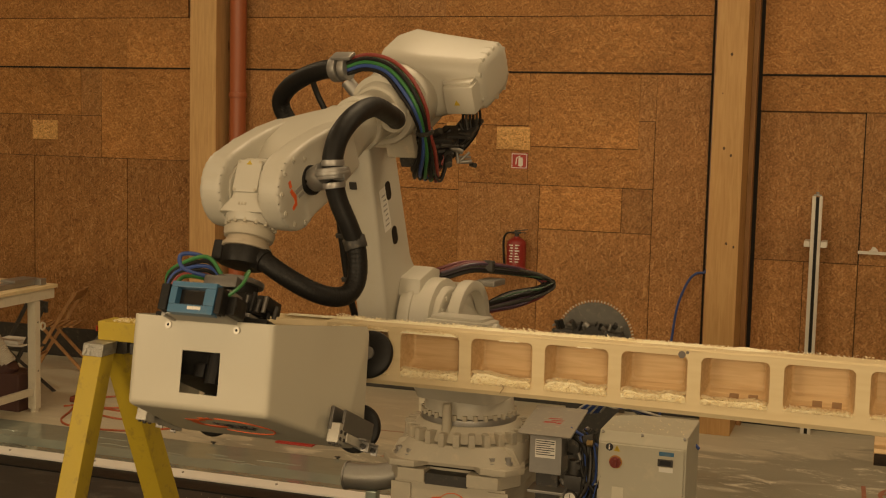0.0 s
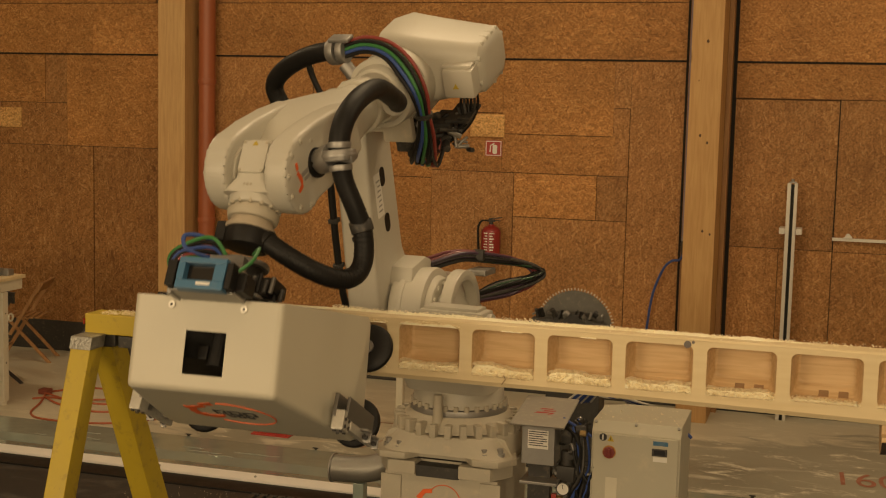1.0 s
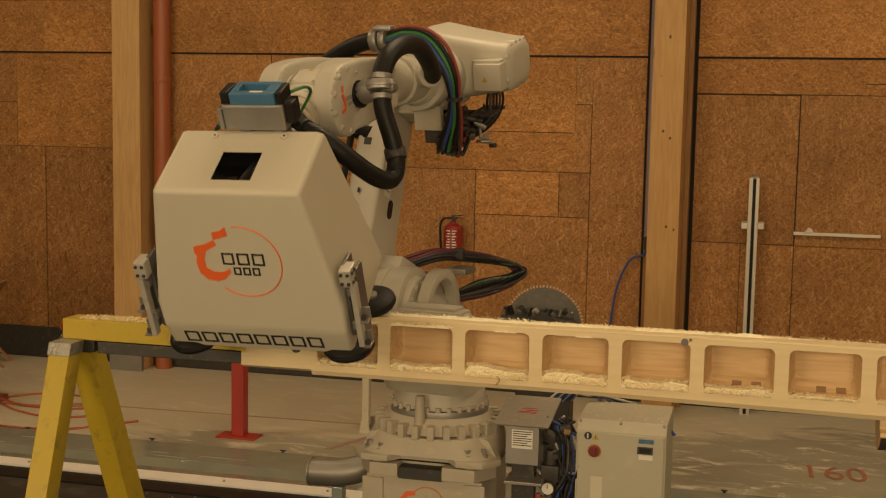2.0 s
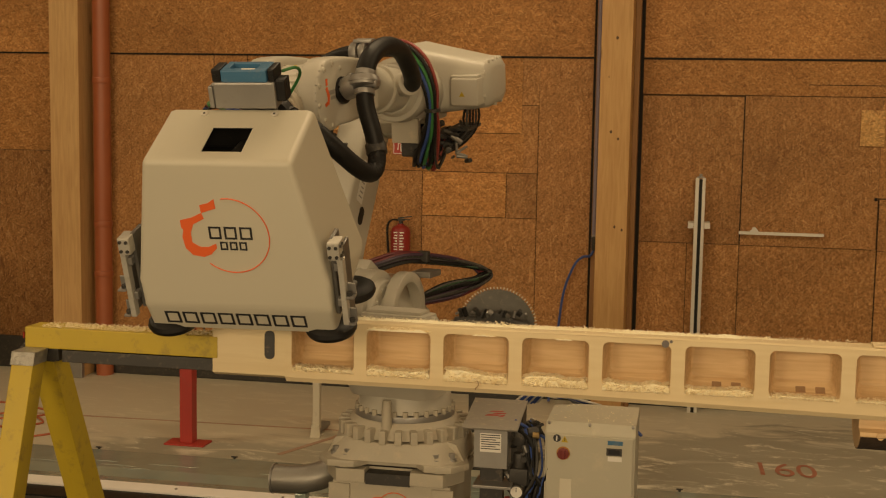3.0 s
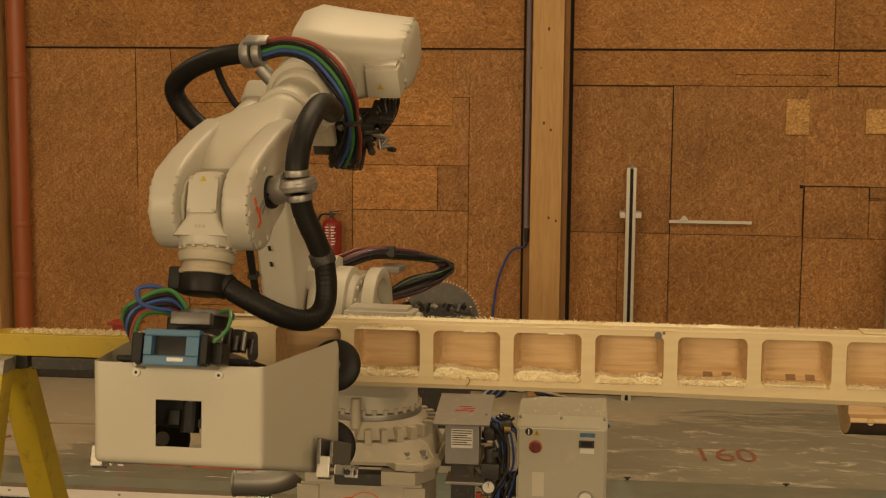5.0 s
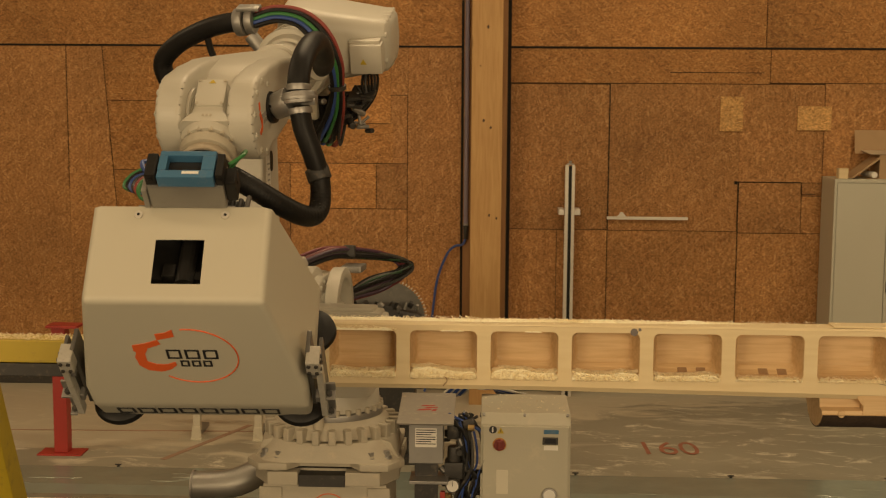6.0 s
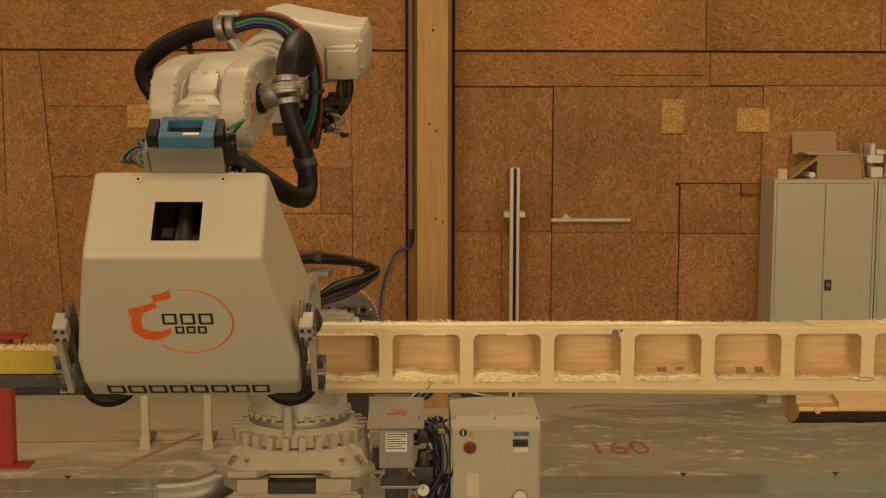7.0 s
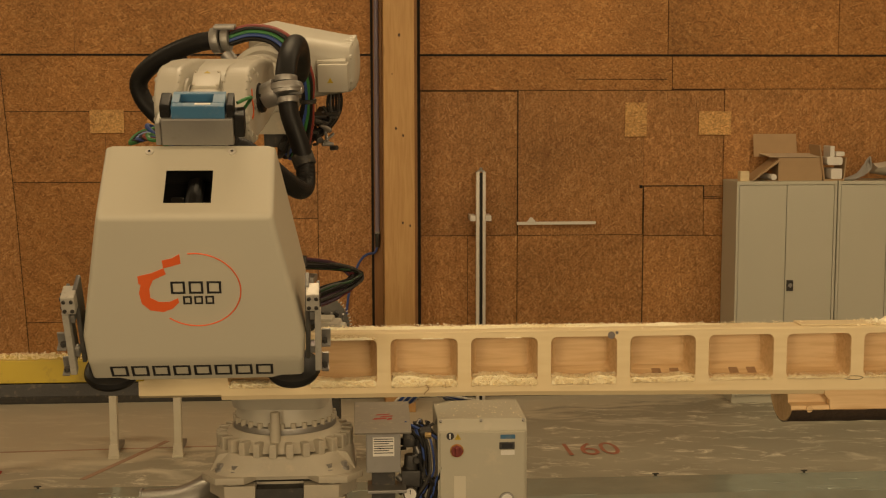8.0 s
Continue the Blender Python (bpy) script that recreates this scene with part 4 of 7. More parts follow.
tagged(part("clamp_bar", both(box(-5.92, 4.0, 1.086, -5.82, 4.86, 1.13, 0.006), box(-5.95, 4.55, 1.13, -5.80, 4.84, 1.155, 0.006), box(-5.90, 4.84, 1.086, -5.76, 4.92, 1.14, 0.006)), STEEL), "grey metal clamp bar lying on the work table", "bar")
tagged(part("board_offcut", box(-6.5, 3.9, 1.086, -6.0, 4.9, 1.115, 0.003), PINE), "pale board offcut lying on the work table", "board")


def folding_chair():
    root = empty("folding_chair", pose(-6.75, 6.45, 0, 0, 0, 20), "brown slatted wooden folding chair by the wall", "chair")
    for s in (-1, 1):
        part("leg", prism([(-0.28, 0.0), (-0.24, 0.0), (0.24, 0.80), (0.20, 0.80)], "y", s * 0.20 - 0.012, s * 0.20 + 0.012, 0.003), BEECH, root)
        part("leg", prism([(0.26, 0.0), (0.30, 0.0), (-0.12, 0.46), (-0.16, 0.46)], "y", s * 0.17 - 0.012, s * 0.17 + 0.012, 0.003), BEECH, root)
    for k in range(7):
        part("slat", box(-0.22 + 0.062 * k, -0.19, 0.44, -0.18 + 0.062 * k, 0.19, 0.455, 0.003), BEECH, root)
    part("backrest", prism([(0.16, 0.70), (0.19, 0.70), (0.25, 0.80), (0.22, 0.80)], "y", -0.23, 0.23, 0.003), BEECH, root)
    part("stretcher", box(-0.2, -0.17, 0.12, -0.18, 0.17, 0.14), BEECH, root)


folding_chair()


def dark_chair():
    root = empty("black_chair", pose(-6.42, 5.35, 0, 0, 0, -30), "black folding chair under the table with papers on it", "chair")
    part("seat", box(-0.2, -0.2, 0.43, 0.2, 0.2, 0.45, 0.004), DARK, root)
    part("backrest", box(-0.2, 0.2, 0.74, 0.2, 0.225, 0.84, 0.004), DARK, root)
    for s in (-1, 1):
        part("leg", prism([(0.26, 0.0), (0.30, 0.0), (-0.16, 0.45), (-0.20, 0.45)], "x", s * 0.2 - 0.012, s * 0.2 + 0.012), DARK, root)
        part("leg", prism([(-0.26, 0.0), (-0.22, 0.0), (0.235, 0.84), (0.20, 0.84)], "x", s * 0.18 - 0.012, s * 0.18 + 0.012), DARK, root)


dark_chair()
tagged(part("magazine_pile", both(box(-6.60, 5.18, 0.452, -6.24, 5.40, 0.47, 0.002, m=None), box(-6.55, 5.2, 0.471, -6.28, 5.42, 0.50, 0.002)), PAPER), "papers lying on the black chair", "paper")
tagged(part("suction_hose", tube([(-6.30, 4.66, 0.95), (-6.20, 4.68, 0.72), (-6.10, 4.71, 0.52), (-6.02, 4.74, 0.40)], 0.07, seg=16, n=16, rib=0.006), mat("ribbed_hose", (0.50, 0.46, 0.38), 0.6), smooth=True), "pale ribbed suction hose under the work table", "hose")
tagged(part("suction_box", both(box(-6.25, 4.66, 0.0, -5.86, 4.95, 0.33, 0.012), cyl((-6.06, 4.74, 0.32), (-6.0, 4.74, 0.40), 0.078, seg=16)), mat("wine_red_case", (0.07, 0.032, 0.027), 0.5)), "wine-red case with a hose port under the work table", "case")
for k, pts in enumerate(([(-5.7, 5.25, 0.008), (-5.4, 5.55, 0.008), (-5.0, 5.5, 0.008), (-4.7, 5.3, 0.008), (-5.0, 5.05, 0.008), (-5.5, 5.1, 0.008), (-5.65, 5.0, 0.008)], [(-5.68, 5.2, 0.02), (-5.3, 5.05, 0.02), (-4.9, 5.2, 0.02), (-4.6, 5.0, 0.01), (-4.9, 4.8, 0.008), (-5.3, 4.9, 0.008), (-5.6, 5.1, 0.008)], [(-5.66, 5.22, 0.012), (-5.5, 4.9, 0.008), (-5.35, 4.55, 0.008), (-5.1, 4.42, 0.008), (-4.6, 4.5, 0.008), (-4.2, 4.9, 0.008)])):
    tagged(part("extension_cord", tube(pts, 0.009, seg=7), CORD, smooth=True), "orange extension cord lying loose on the floor", "cord", "extension cords")
tagged(part("cord_plug", box(-5.72, 5.18, 0.0, -5.62, 5.26, 0.05, 0.01), mat("plug_red", (0.2, 0.05, 0.03), 0.5)), "dark red cord plug on the floor", "plug")

# painted figures on the floor
txt = bpy.data.curves.new("floor_number", "FONT")
txt.body, txt.size, txt.space_character = "160", 0.40, 1.0
txt_ob = new("floor_number_source", txt)
bpy.context.view_layer.update()
num_me = bpy.data.meshes.new_from_object(txt_ob.evaluated_get(bpy.context.evaluated_depsgraph_get()))
bpy.data.objects.remove(txt_ob)
RED_MARK = mat("red_floor_paint", (0.40, 0.17, 0.11), 0.7, var=0.35, scale=9, dirt=(0.46, 0.41, 0.33), dirt_amount=1.0)
FAINT = mat("faint_floor_paint", (0.40, 0.27, 0.19), 0.7, var=0.2, scale=6, dirt=(0.42, 0.385, 0.315), dirt_amount=1.0)
num_me.materials.append(RED_MARK)
number = tagged(new("floor_number", num_me), "red number 160 painted on the floor", "marking", kind="structure")
number.matrix_basis = pose(0.955, 4.97, 0.004, 0, 0, 2) @ Matrix.Diagonal((0.80, 1.2, 1, 1))
tagged(part("floor_line", both(prism([(-2.5, 4.62), (-2.46, 4.60), (-2.02, 5.6), (-2.06, 5.62)], "z", 0.001, 0.004)), FAINT), "faded red line painted on the floor", "marking", kind="structure")
tagged(part("floor_line_2", both(prism([(-5.0, 5.32), (-5.0, 5.29), (-1.2, 5.44), (-1.2, 5.46)], "z", 0.001, 0.0035)), FAINT), "thin faded red line on the floor", "marking", kind="structure")

# ---- trestle and beam ----


def trestle():
    root = empty("yellow_trestle", pose(-2.06, 0.41, 0), "yellow painted steel trestle with splayed legs", "trestle")
    part("crossbeam", box(-0.055, -0.05, 1.602, 0.75, 0.07, 1.685, 0.004), YELLOW, root)
    part("dark_rail", box(0.10, -0.045, 1.55, 0.735, 0.045, 1.598, 0.003), DARK, root, "dark steel rail under the crossbeam")
    part("end_stripe", prism([(-0.0605, 1.64), (-0.0605, 1.665), (0.06, 1.648), (0.06, 1.66)], "x", -0.0575, -0.056), RED, root, "red paint stroke")
    for s in (-1, 1):
        leg = part("leg", prism([(-0.055, 1.60), (-0.150, 1.60), (-0.70, 0.0), (-0.60, 0.0)] if s < 0 else [(-0.03, 1.598), (0.09, 1.598), (0.82, 0.0), (0.67, 0.0)], "x", -0.05 if s < 0 else -0.06, 0.042, 0.004), YELLOW, root)
        part("strap", prism([(-0.05, 1.606), (-0.155, 1.606), (-0.172, 1.555), (-0.066, 1.555)] if s < 0 else [(-0.034, 1.602), (0.096, 1.602), (0.12, 1.54), (-0.006, 1.54)], "x", -0.054 if s < 0 else -0.064, 0.046, 0.003), FOIL if s < 0 else DARK, leg, "silver tape wrapped round the leg top" if s < 0 else "dark worn joint")
    part("hinge", both(cyl((-0.085, 0, 1.585), (0.075, 0, 1.585), 0.028, seg=14), box(-0.09, -0.035, 1.55, 0.08, 0.035, 1.60, 0.004)), DARK, root, "dark steel hinge")


trestle()

BEAM_Y0, BEAM_Y1, BEAM_BACK, BEAM_TOP = 0.36, 0.47, 0.585, 1.769
X_END = -1.33
beam = empty("timber_beam", pose(0, 0, 0), "pale pine beam with a row of milled pockets cut from a log", "beam")


def beam_low(x):
    return 1.545 - 0.012 * max(0, x)


def beam_body():
    """The beam's front with pocket openings, its top, back, ends and underside."""
    bm = fresh()
    xs0, pitch, width, zt, zb, r = -1.012, 0.2935, 0.245, 1.744, 1.577, 0.022
    cells = []
    for k in range(13):
        x0 = xs0 + pitch * k
        cells.append((x0, x0 + width))

    def v(x, y, z):
        return bm.verts.new((x, y, z))

    def face(vs):
        bm.faces.new(vs)
    for k, (a, b) in enumerate(cells):
        ca = a - (pitch - width) / 2
        cb = b + (pitch - width) / 2
        ring = rounded((a + b) / 2, (zt + zb) / 2, (b - a) / 2, (zt - zb) / 2, r, 4)
        inner = [v(p[0], BEAM_Y0, p[1]) for p in ring]
        n = len(ring)
        low_a, low_b, topz = beam_low(ca), beam_low(cb), BEAM_TOP - 0.006
        q = n // 4
        corners = [v(cb, BEAM_Y0, topz), v(ca, BEAM_Y0, topz), v(ca, BEAM_Y0, low_a), v(cb, BEAM_Y0, low_b)]
        for s in range(4):
            arc = inner[s * q:(s + 1) * q]
            for i in range(q - 1):
                face((arc[i], arc[i + 1], corners[s]))
            nxt = inner[((s + 1) * q) % n]
            face((arc[-1], nxt, corners[(s + 1) % 4], corners[s]))
    bmesh.ops.remove_doubles(bm, verts=bm.verts, dist=0.0005)
    bmesh.ops.recalc_face_normals(bm, faces=bm.faces)
    xa, xb = xs0 - (pitch - width) / 2, cells[-1][1] + (pitch - width) / 2
    prof_l = [(BEAM_Y0, beam_low(0)), (BEAM_Y0 + 0.012, beam_low(0) - 0.018), (BEAM_BACK - 0.02, beam_low(0) - 0.018), (BEAM_BACK, beam_low(0) + 0.03), (BEAM_Y1 + 0.004, BEAM_TOP - 0.006), (BEAM_Y1 - 0.004, BEAM_TOP), (BEAM_Y0 + 0.006, BEAM_TOP), (BEAM_Y0, BEAM_TOP - 0.006)]
    nseg = 24
    secs = []
    for i in range(nseg + 1):
        x = xa + (xb - xa) * i / nseg
        d = beam_low(x) - beam_low(0)
        secs.append([(x, y, z + (d if z < 1.6 else 0) + (random.uniform(-0.0015, 0.0015) if z > 1.7 else 0)) for y, z in prof_l])
    shell = fresh()
    rows = [[shell.verts.new(p) for p in s] for s in secs]
    m = len(prof_l)
    for a, b in zip(rows, rows[1:]):
        for k in range(m - 1):
            shell.faces.new((a[k], a[k + 1], b[k + 1], b[k]))
    shell.faces.new(rows[0])
    shell.faces.new(rows[-1])
    bmesh.ops.recalc_face_normals(shell, faces=shell.faces)
    absorb(bm, shell)
    # uncut end piece
    absorb(bm, prism([(BEAM_Y0 + 0.004, 1.548), (BEAM_Y0 + 0.03, 1.535), (BEAM_BACK - 0.02, 1.535), (BEAM_BACK - 0.02, 1.57), (BEAM_Y1, BEAM_TOP - 0.006), (BEAM_Y0 + 0.02, BEAM_TOP - 0.01), (BEAM_Y0 + 0.004, BEAM_TOP - 0.03)], "x", X_END, xa - 0.0005))
    return bm, cells, (zt, zb, r)


# Brown that gives the mortise blocks the shade of holes; the splinter shares it.
MORTISE = mat("mortise_brown", (0.30, 0.185, 0.095), 0.8, var=0.3, scale=40)
body_bm, CELLS, (ZT, ZB, ZR) = beam_body()
part("beam_body", body_bm, PINE, beam)
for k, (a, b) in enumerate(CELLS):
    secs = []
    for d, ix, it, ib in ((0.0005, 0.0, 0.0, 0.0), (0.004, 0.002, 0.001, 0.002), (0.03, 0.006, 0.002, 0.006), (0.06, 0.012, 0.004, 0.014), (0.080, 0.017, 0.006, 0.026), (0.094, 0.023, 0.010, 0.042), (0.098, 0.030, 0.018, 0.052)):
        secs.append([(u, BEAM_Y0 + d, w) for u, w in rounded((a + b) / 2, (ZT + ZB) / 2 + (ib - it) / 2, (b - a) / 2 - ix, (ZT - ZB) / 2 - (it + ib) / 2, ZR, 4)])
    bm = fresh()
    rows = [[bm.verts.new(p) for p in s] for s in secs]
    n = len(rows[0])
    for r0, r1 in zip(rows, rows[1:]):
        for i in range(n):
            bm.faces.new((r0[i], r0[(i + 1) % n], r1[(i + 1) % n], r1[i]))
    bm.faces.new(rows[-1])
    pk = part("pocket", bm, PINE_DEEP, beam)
    if k in (5, 6):
        for x in (0.098, 0.166):
            part("mortise", prism([(BEAM_Y0 + 0.050, ZB + 0.0125), (BEAM_Y0 + 0.064, ZB + 0.0185), (BEAM_Y0 + 0.080, ZB + 0.0285), (BEAM_Y0 + 0.095, ZB + 0.0285), (BEAM_Y0 + 0.095, ZB + 0.004), (BEAM_Y0 + 0.055, ZB + 0.004)], "x", a + x, a + x + 0.034, 0.002), MORTISE, pk, "small mortise, drawn as a brown block for its dark hole")
    if k in (2, 3, 4, 5):
        part("cutter_ledge", prism([(BEAM_Y0 + 0.070, ZB + 0.018), (BEAM_Y0 + 0.092, ZB + 0.030), (BEAM_Y0 + 0.097, ZB + 0.043 + 0.003 * (k % 2)), (BEAM_Y0 + 0.082, ZB + 0.026)], "x", a + 0.155, b - 0.030, 0.001), PINE, pk, "pale uncut ledge")
part("knot", both(cyl((0.385, BEAM_Y0 - 0.002, 1.748), (0.385, BEAM_Y0 + 0.004, 1.748), 0.014, seg=9), cyl((0.405, BEAM_Y0 - 0.002, 1.757), (0.405, BEAM_Y0 + 0.004, 1.757), 0.006, seg=7)), mat("knot_grey", (0.16, 0.14, 0.13), 0.6), beam, "dark grey knot")
part("end_slot", prism(rounded(-1.10, 1.665, 0.02, 0.055, 0.018, 4), "y", BEAM_Y0 + 0.0015, BEAM_Y0 + 0.02), DARK, beam, "dark routed slot")
# round log from which the beam is cut
LY, LZ, LR = 0.478, 1.530, 0.140


def log_arc(radius, n=22):
    q0 = math.pi + math.asin((LZ - 1.457) / LR)
    return [(LY + radius * math.cos(q0 + (2 * math.pi - 0.05 - q0) * k / n), LZ + radius * math.sin(q0 + (2 * math.pi - 0.05 - q0) * k / n)) for k in range(n + 1)]


arc = log_arc(LR)
part("log", both(prism([(0.3615, 1.543), (0.3615, 1.457)] + arc + [(0.61, 1.543)], "x", 1.2125, 2.95), prism([(0.405, 1.520), (0.400, 1.476), (0.366, 1.470), (0.3615, 1.457)] + arc + [(0.61, 1.520)], "x", 1.066, 1.212, 0.0015), prism([(1.195, 1.510), (1.2125, 1.490), (1.2125, 1.545), (1.185, 1.545), (1.190, 1.532)], "y", 0.3625, 0.42)), PINE_DEEP, beam, "sawn pale face of the log")
bark = fresh()
rows = []
for i in range(61):
    x = 1.0675 + (2.95 - 1.0675) * i / 60
    rows.append([bark.verts.new((x, y, z)) for y, z in log_arc(LR + 0.004 + 0.0025 * noise.noise((x * 14, 1.0, 0)))])
for r0, r1 in zip(rows, rows[1:]):
    for k in range(len(r0) - 1):
        bark.faces.new((r0[k], r0[k + 1], r1[k + 1], r1[k]))
part("bark", bark, BARK, beam, "dark barked underside of the log", smooth=True)
part("log_notch", cyl((1.135, 0.356, 1.458), (1.135, 0.41, 1.462), 0.013, seg=12, bev=0.003), PINE_DEEP, beam, "pale notch cut into the bark edge")
part("splinter", tube([(-0.305, BEAM_Y0 - 0.001, 1.574), (-0.292, BEAM_Y0 - 0.008, 1.572), (-0.288, BEAM_Y0 - 0.012, 1.560), (-0.298, BEAM_Y0 - 0.008, 1.548), (-0.302, BEAM_Y0 - 0.004, 1.540)], 0.0016, seg=5), MORTISE, beam, "thin curled splinter")
part("pencil_marks", both(tube([(1.30 + 0.035 * math.cos(a), BEAM_Y0 - 0.001, 1.575 + 0.007 * math.sin(a)) for a in [2 * math.pi * k / 10 for k in range(11)]], 0.0012, seg=5, n=2)), DARK, beam, "dark pencil loop")


def chips(seed, count, place):
    """Curled wood shavings: small bent strips thrown about."""
    rng = random.Random(seed)
    verts, faces = [], []
    for _ in range(count):
        c = place(rng)
        if c is None:
            continue
        c = Vector(c)
        size, w = rng.uniform(0.003, 0.009), rng.uniform(0.0008, 0.0019)
        e = Euler((rng.uniform(-0.8, 0.8), rng.uniform(-0.8, 0.8), rng.uniform(0, 6.3))).to_matrix()
        bend = rng.uniform(0.3, 1.6)
        base = len(verts)
        for k in range(4):
            a = bend * (k / 3 - 0.5)
            p = Vector((size * math.sin(a) / max(bend, 0.1) * 1.4, 0, size * (1 - math.cos(a)) * 0.8))
            for s in (-1, 1):
                verts.append(c + e @ (p + Vector((0, s * w, 0))))
        for k in range(3):
            faces.append((base + 2 * k, base + 2 * k + 1, base + 2 * k + 3, base + 2 * k + 2))
    me = bpy.data.meshes.new("wood_chips")
    me.from_pydata([tuple(q) for q in verts], [], faces)
    me.materials.append(CHIP)
    ob = new("wood_chips", me)
    return ob


HEAPS = (0.012, 0.024, 0.034, 0.032, 0.030, 0.021, 0.007, 0.005, 0.005)


def heap_height(k, u):
    """The height of the shavings along pocket k, u from 0 to 1."""
    h = HEAPS[k] * (0.75 + 0.35 * noise.noise((u * 5 + 7 * k, 3.1 * k, 0)))
    return max(0.001, h * (1.5 - 0.9 * u if k == 2 else 1.0 + 0.25 * math.sin(6 * u + 2 * k)))


def in_pocket(rng):
    k = rng.randrange(0, 9)
    if rng.random() > 0.2 + HEAPS[k] * 25:
        return None
    a, b = CELLS[k]
    u, d = rng.random(), rng.random() ** 1.4
    if rng.random() < 0.3:
        return a + 0.004 + u * (b - a - 0.008), BEAM_Y0 - rng.uniform(0.001, 0.009), ZB - HEAPS[k] * 0.35 + rng.random() * (heap_height(k, u) * 0.8 + HEAPS[k] * 0.35)
    z = ZB + 0.002 + heap_height(k, u) * (0.55 + 0.45 * math.sin(math.pi * min(1, 0.25 + d))) + rng.uniform(-0.002, 0.005)
    return a + 0.004 + u * (b - a - 0.008), BEAM_Y0 - 0.003 + d * 0.075, z


def on_top(rng):
    x = rng.uniform(X_END + 0.3, 2.6)
    dens = (0.30 + 0.7 * max(0, math.sin(4.7 * x + 1.0)) if x < 0.75 else 0.12) if x < 1.3 else 1.0
    if rng.random() > dens or x > 1.15 and x < 1.3:
        return None
    pile = 0.006 + (0.035 * min(1, (x - 1.3) / 0.25) if x > 1.3 else 0)
    back = x < 1.3 and rng.random() > 0.008
    if back:
        return x, rng.uniform(BEAM_Y1 - 0.05, BEAM_Y1), BEAM_TOP + rng.random() * (0.006 + 0.006 * max(0, noise.noise((x * 6, 0.5, 0)))) * (1.6 if x < -0.2 else 1.0)
    return x, rng.uniform(BEAM_Y0 + 0.004, BEAM_Y1), BEAM_TOP + rng.random() * pile * rng.random()


def on_rail(rng):
    return rng.uniform(-2.05, -1.33), rng.uniform(0.365, 0.475), 1.687 + rng.random() * 0.005


def on_lip(rng):
    k = rng.randrange(0, 4)
    a, b = CELLS[k]
    u = rng.random()
    return a + u * (b - a), BEAM_Y0 + rng.uniform(-0.004, 0.006), (ZT + 0.004 + rng.random() * 0.012 * math.sin(math.pi * u)) if k in (1, 0) and rng.random() < 0.8 else ZB - rng.random() * 0.008


heap_v, heap_f = [], []
for k in range(0, 9):
    a, b = CELLS[k]
    base, nu, nd = len(heap_v), 60, 9
    for i in range(nu + 1):
        for q in range(nd + 1):
            u, d = i / nu, q / nd
            z = ZB + 0.0015 + heap_height(k, u) * (0.55 + 0.45 * math.sin(math.pi * min(1, 0.25 + d))) * min(1, 12 * u + 0.3, 12 * (1 - u) + 0.3)
            heap_v.append((a + 0.003 + u * (b - a - 0.006), BEAM_Y0 - 0.004 + 0.085 * d + 0.002 * noise.noise((u * 30, k, d * 9)), z + 0.0045 * noise.noise((u * 45, 5.0 * k, d * 20))))
    for i in range(nu):
        for q in range(nd):
            p = base + i * (nd + 1) + q
            heap_f.append((p, p + nd + 1, p + nd + 2, p + 1))
    for i in range(nu):
        p, r = base + i * (nd + 1), len(heap_v)
        heap_v += [(heap_v[p][0], BEAM_Y0 - 0.003, ZB - HEAPS[k] * (0.25 + 0.12 * noise.noise((i * 0.4, k, 2)))), (heap_v[p + nd + 1][0], BEAM_Y0 - 0.003, ZB - HEAPS[k] * (0.25 + 0.12 * noise.noise((i * 0.4 + 0.4, k, 2))))]
        heap_f.append((p, r, r + 1, p + nd + 1))


def ridge(x0, x1, y0, y1, z0, height, seed):
    """A low bank of shavings along the beam, fading out at both ends."""
    base, nu, nd = len(heap_v), int((x1 - x0) * 260), 6
    for i in range(nu + 1):
        x = x0 + (x1 - x0) * i / nu
        h = height * (0.55 + 0.75 * noise.noise((x * 9, seed, 0)) + 0.35 * noise.noise((x * 60, seed, 3))) * min(1, 8 * i / nu, 8 * (1 - i / nu))
        for q in range(nd + 1):
            d = q / nd
            heap_v.append((x, y0 + (y1 - y0) * d, z0 + max(0.0, h) * math.sin(math.pi * d) + 0.0015 * noise.noise((x * 120, d * 7, seed))))
    for i in range(nu):
        for q in range(nd):
            p = base + i * (nd + 1) + q
            heap_f.append((p, p + nd + 1, p + nd + 2, p + 1))


ridge(-1.25, 0.85, BEAM_Y1 - 0.055, BEAM_Y1 - 0.001, BEAM_TOP - 0.0005, 0.012, 4.0)
ridge(1.32, 2.7, BEAM_Y0 + 0.04, BEAM_Y1 - 0.002, BEAM_TOP - 0.0005, 0.045, 9.0)
for k, span in ((0, (0.02, 0.98)), (1, (0.0, 0.95)), (2, (0.45, 0.8)), (3, (0.5, 0.75))):
    a, b = CELLS[k]
    ridge(a + span[0] * (b - a), a + span[1] * (b - a), BEAM_Y0 - 0.008, BEAM_Y0 + 0.006, ZT - 0.001, (0.014, 0.016, 0.006, 0.006)[k], 20.0 + k)
heap_me = bpy.data.meshes.new("shaving_heaps")
heap_me.from_pydata(heap_v, [], heap_f)
heap_me.materials.append(mat("shaving_heap", (0.98, 0.88, 0.66), 0.9, var=0.12, scale=120, bump=0.2, fine=420))
tagged(new("shaving_heaps", heap_me), "soft heaps of pale shavings lying in the pockets", "wood shavings", kind="stuff")
for seed, count, fn, txt_label in ((3, 26000, in_pocket, "pale wood shavings heaped in the milled pockets"), (5, 12000, on_top, "pale wood shavings scattered on top of the beam"), (7, 1600, on_rail, "pale sawdust on the yellow trestle"), (9, 2500, on_lip, "loose pale shavings clinging to the beam")):
    tagged(chips(seed, count, fn), txt_label, "wood shavings", kind="stuff")
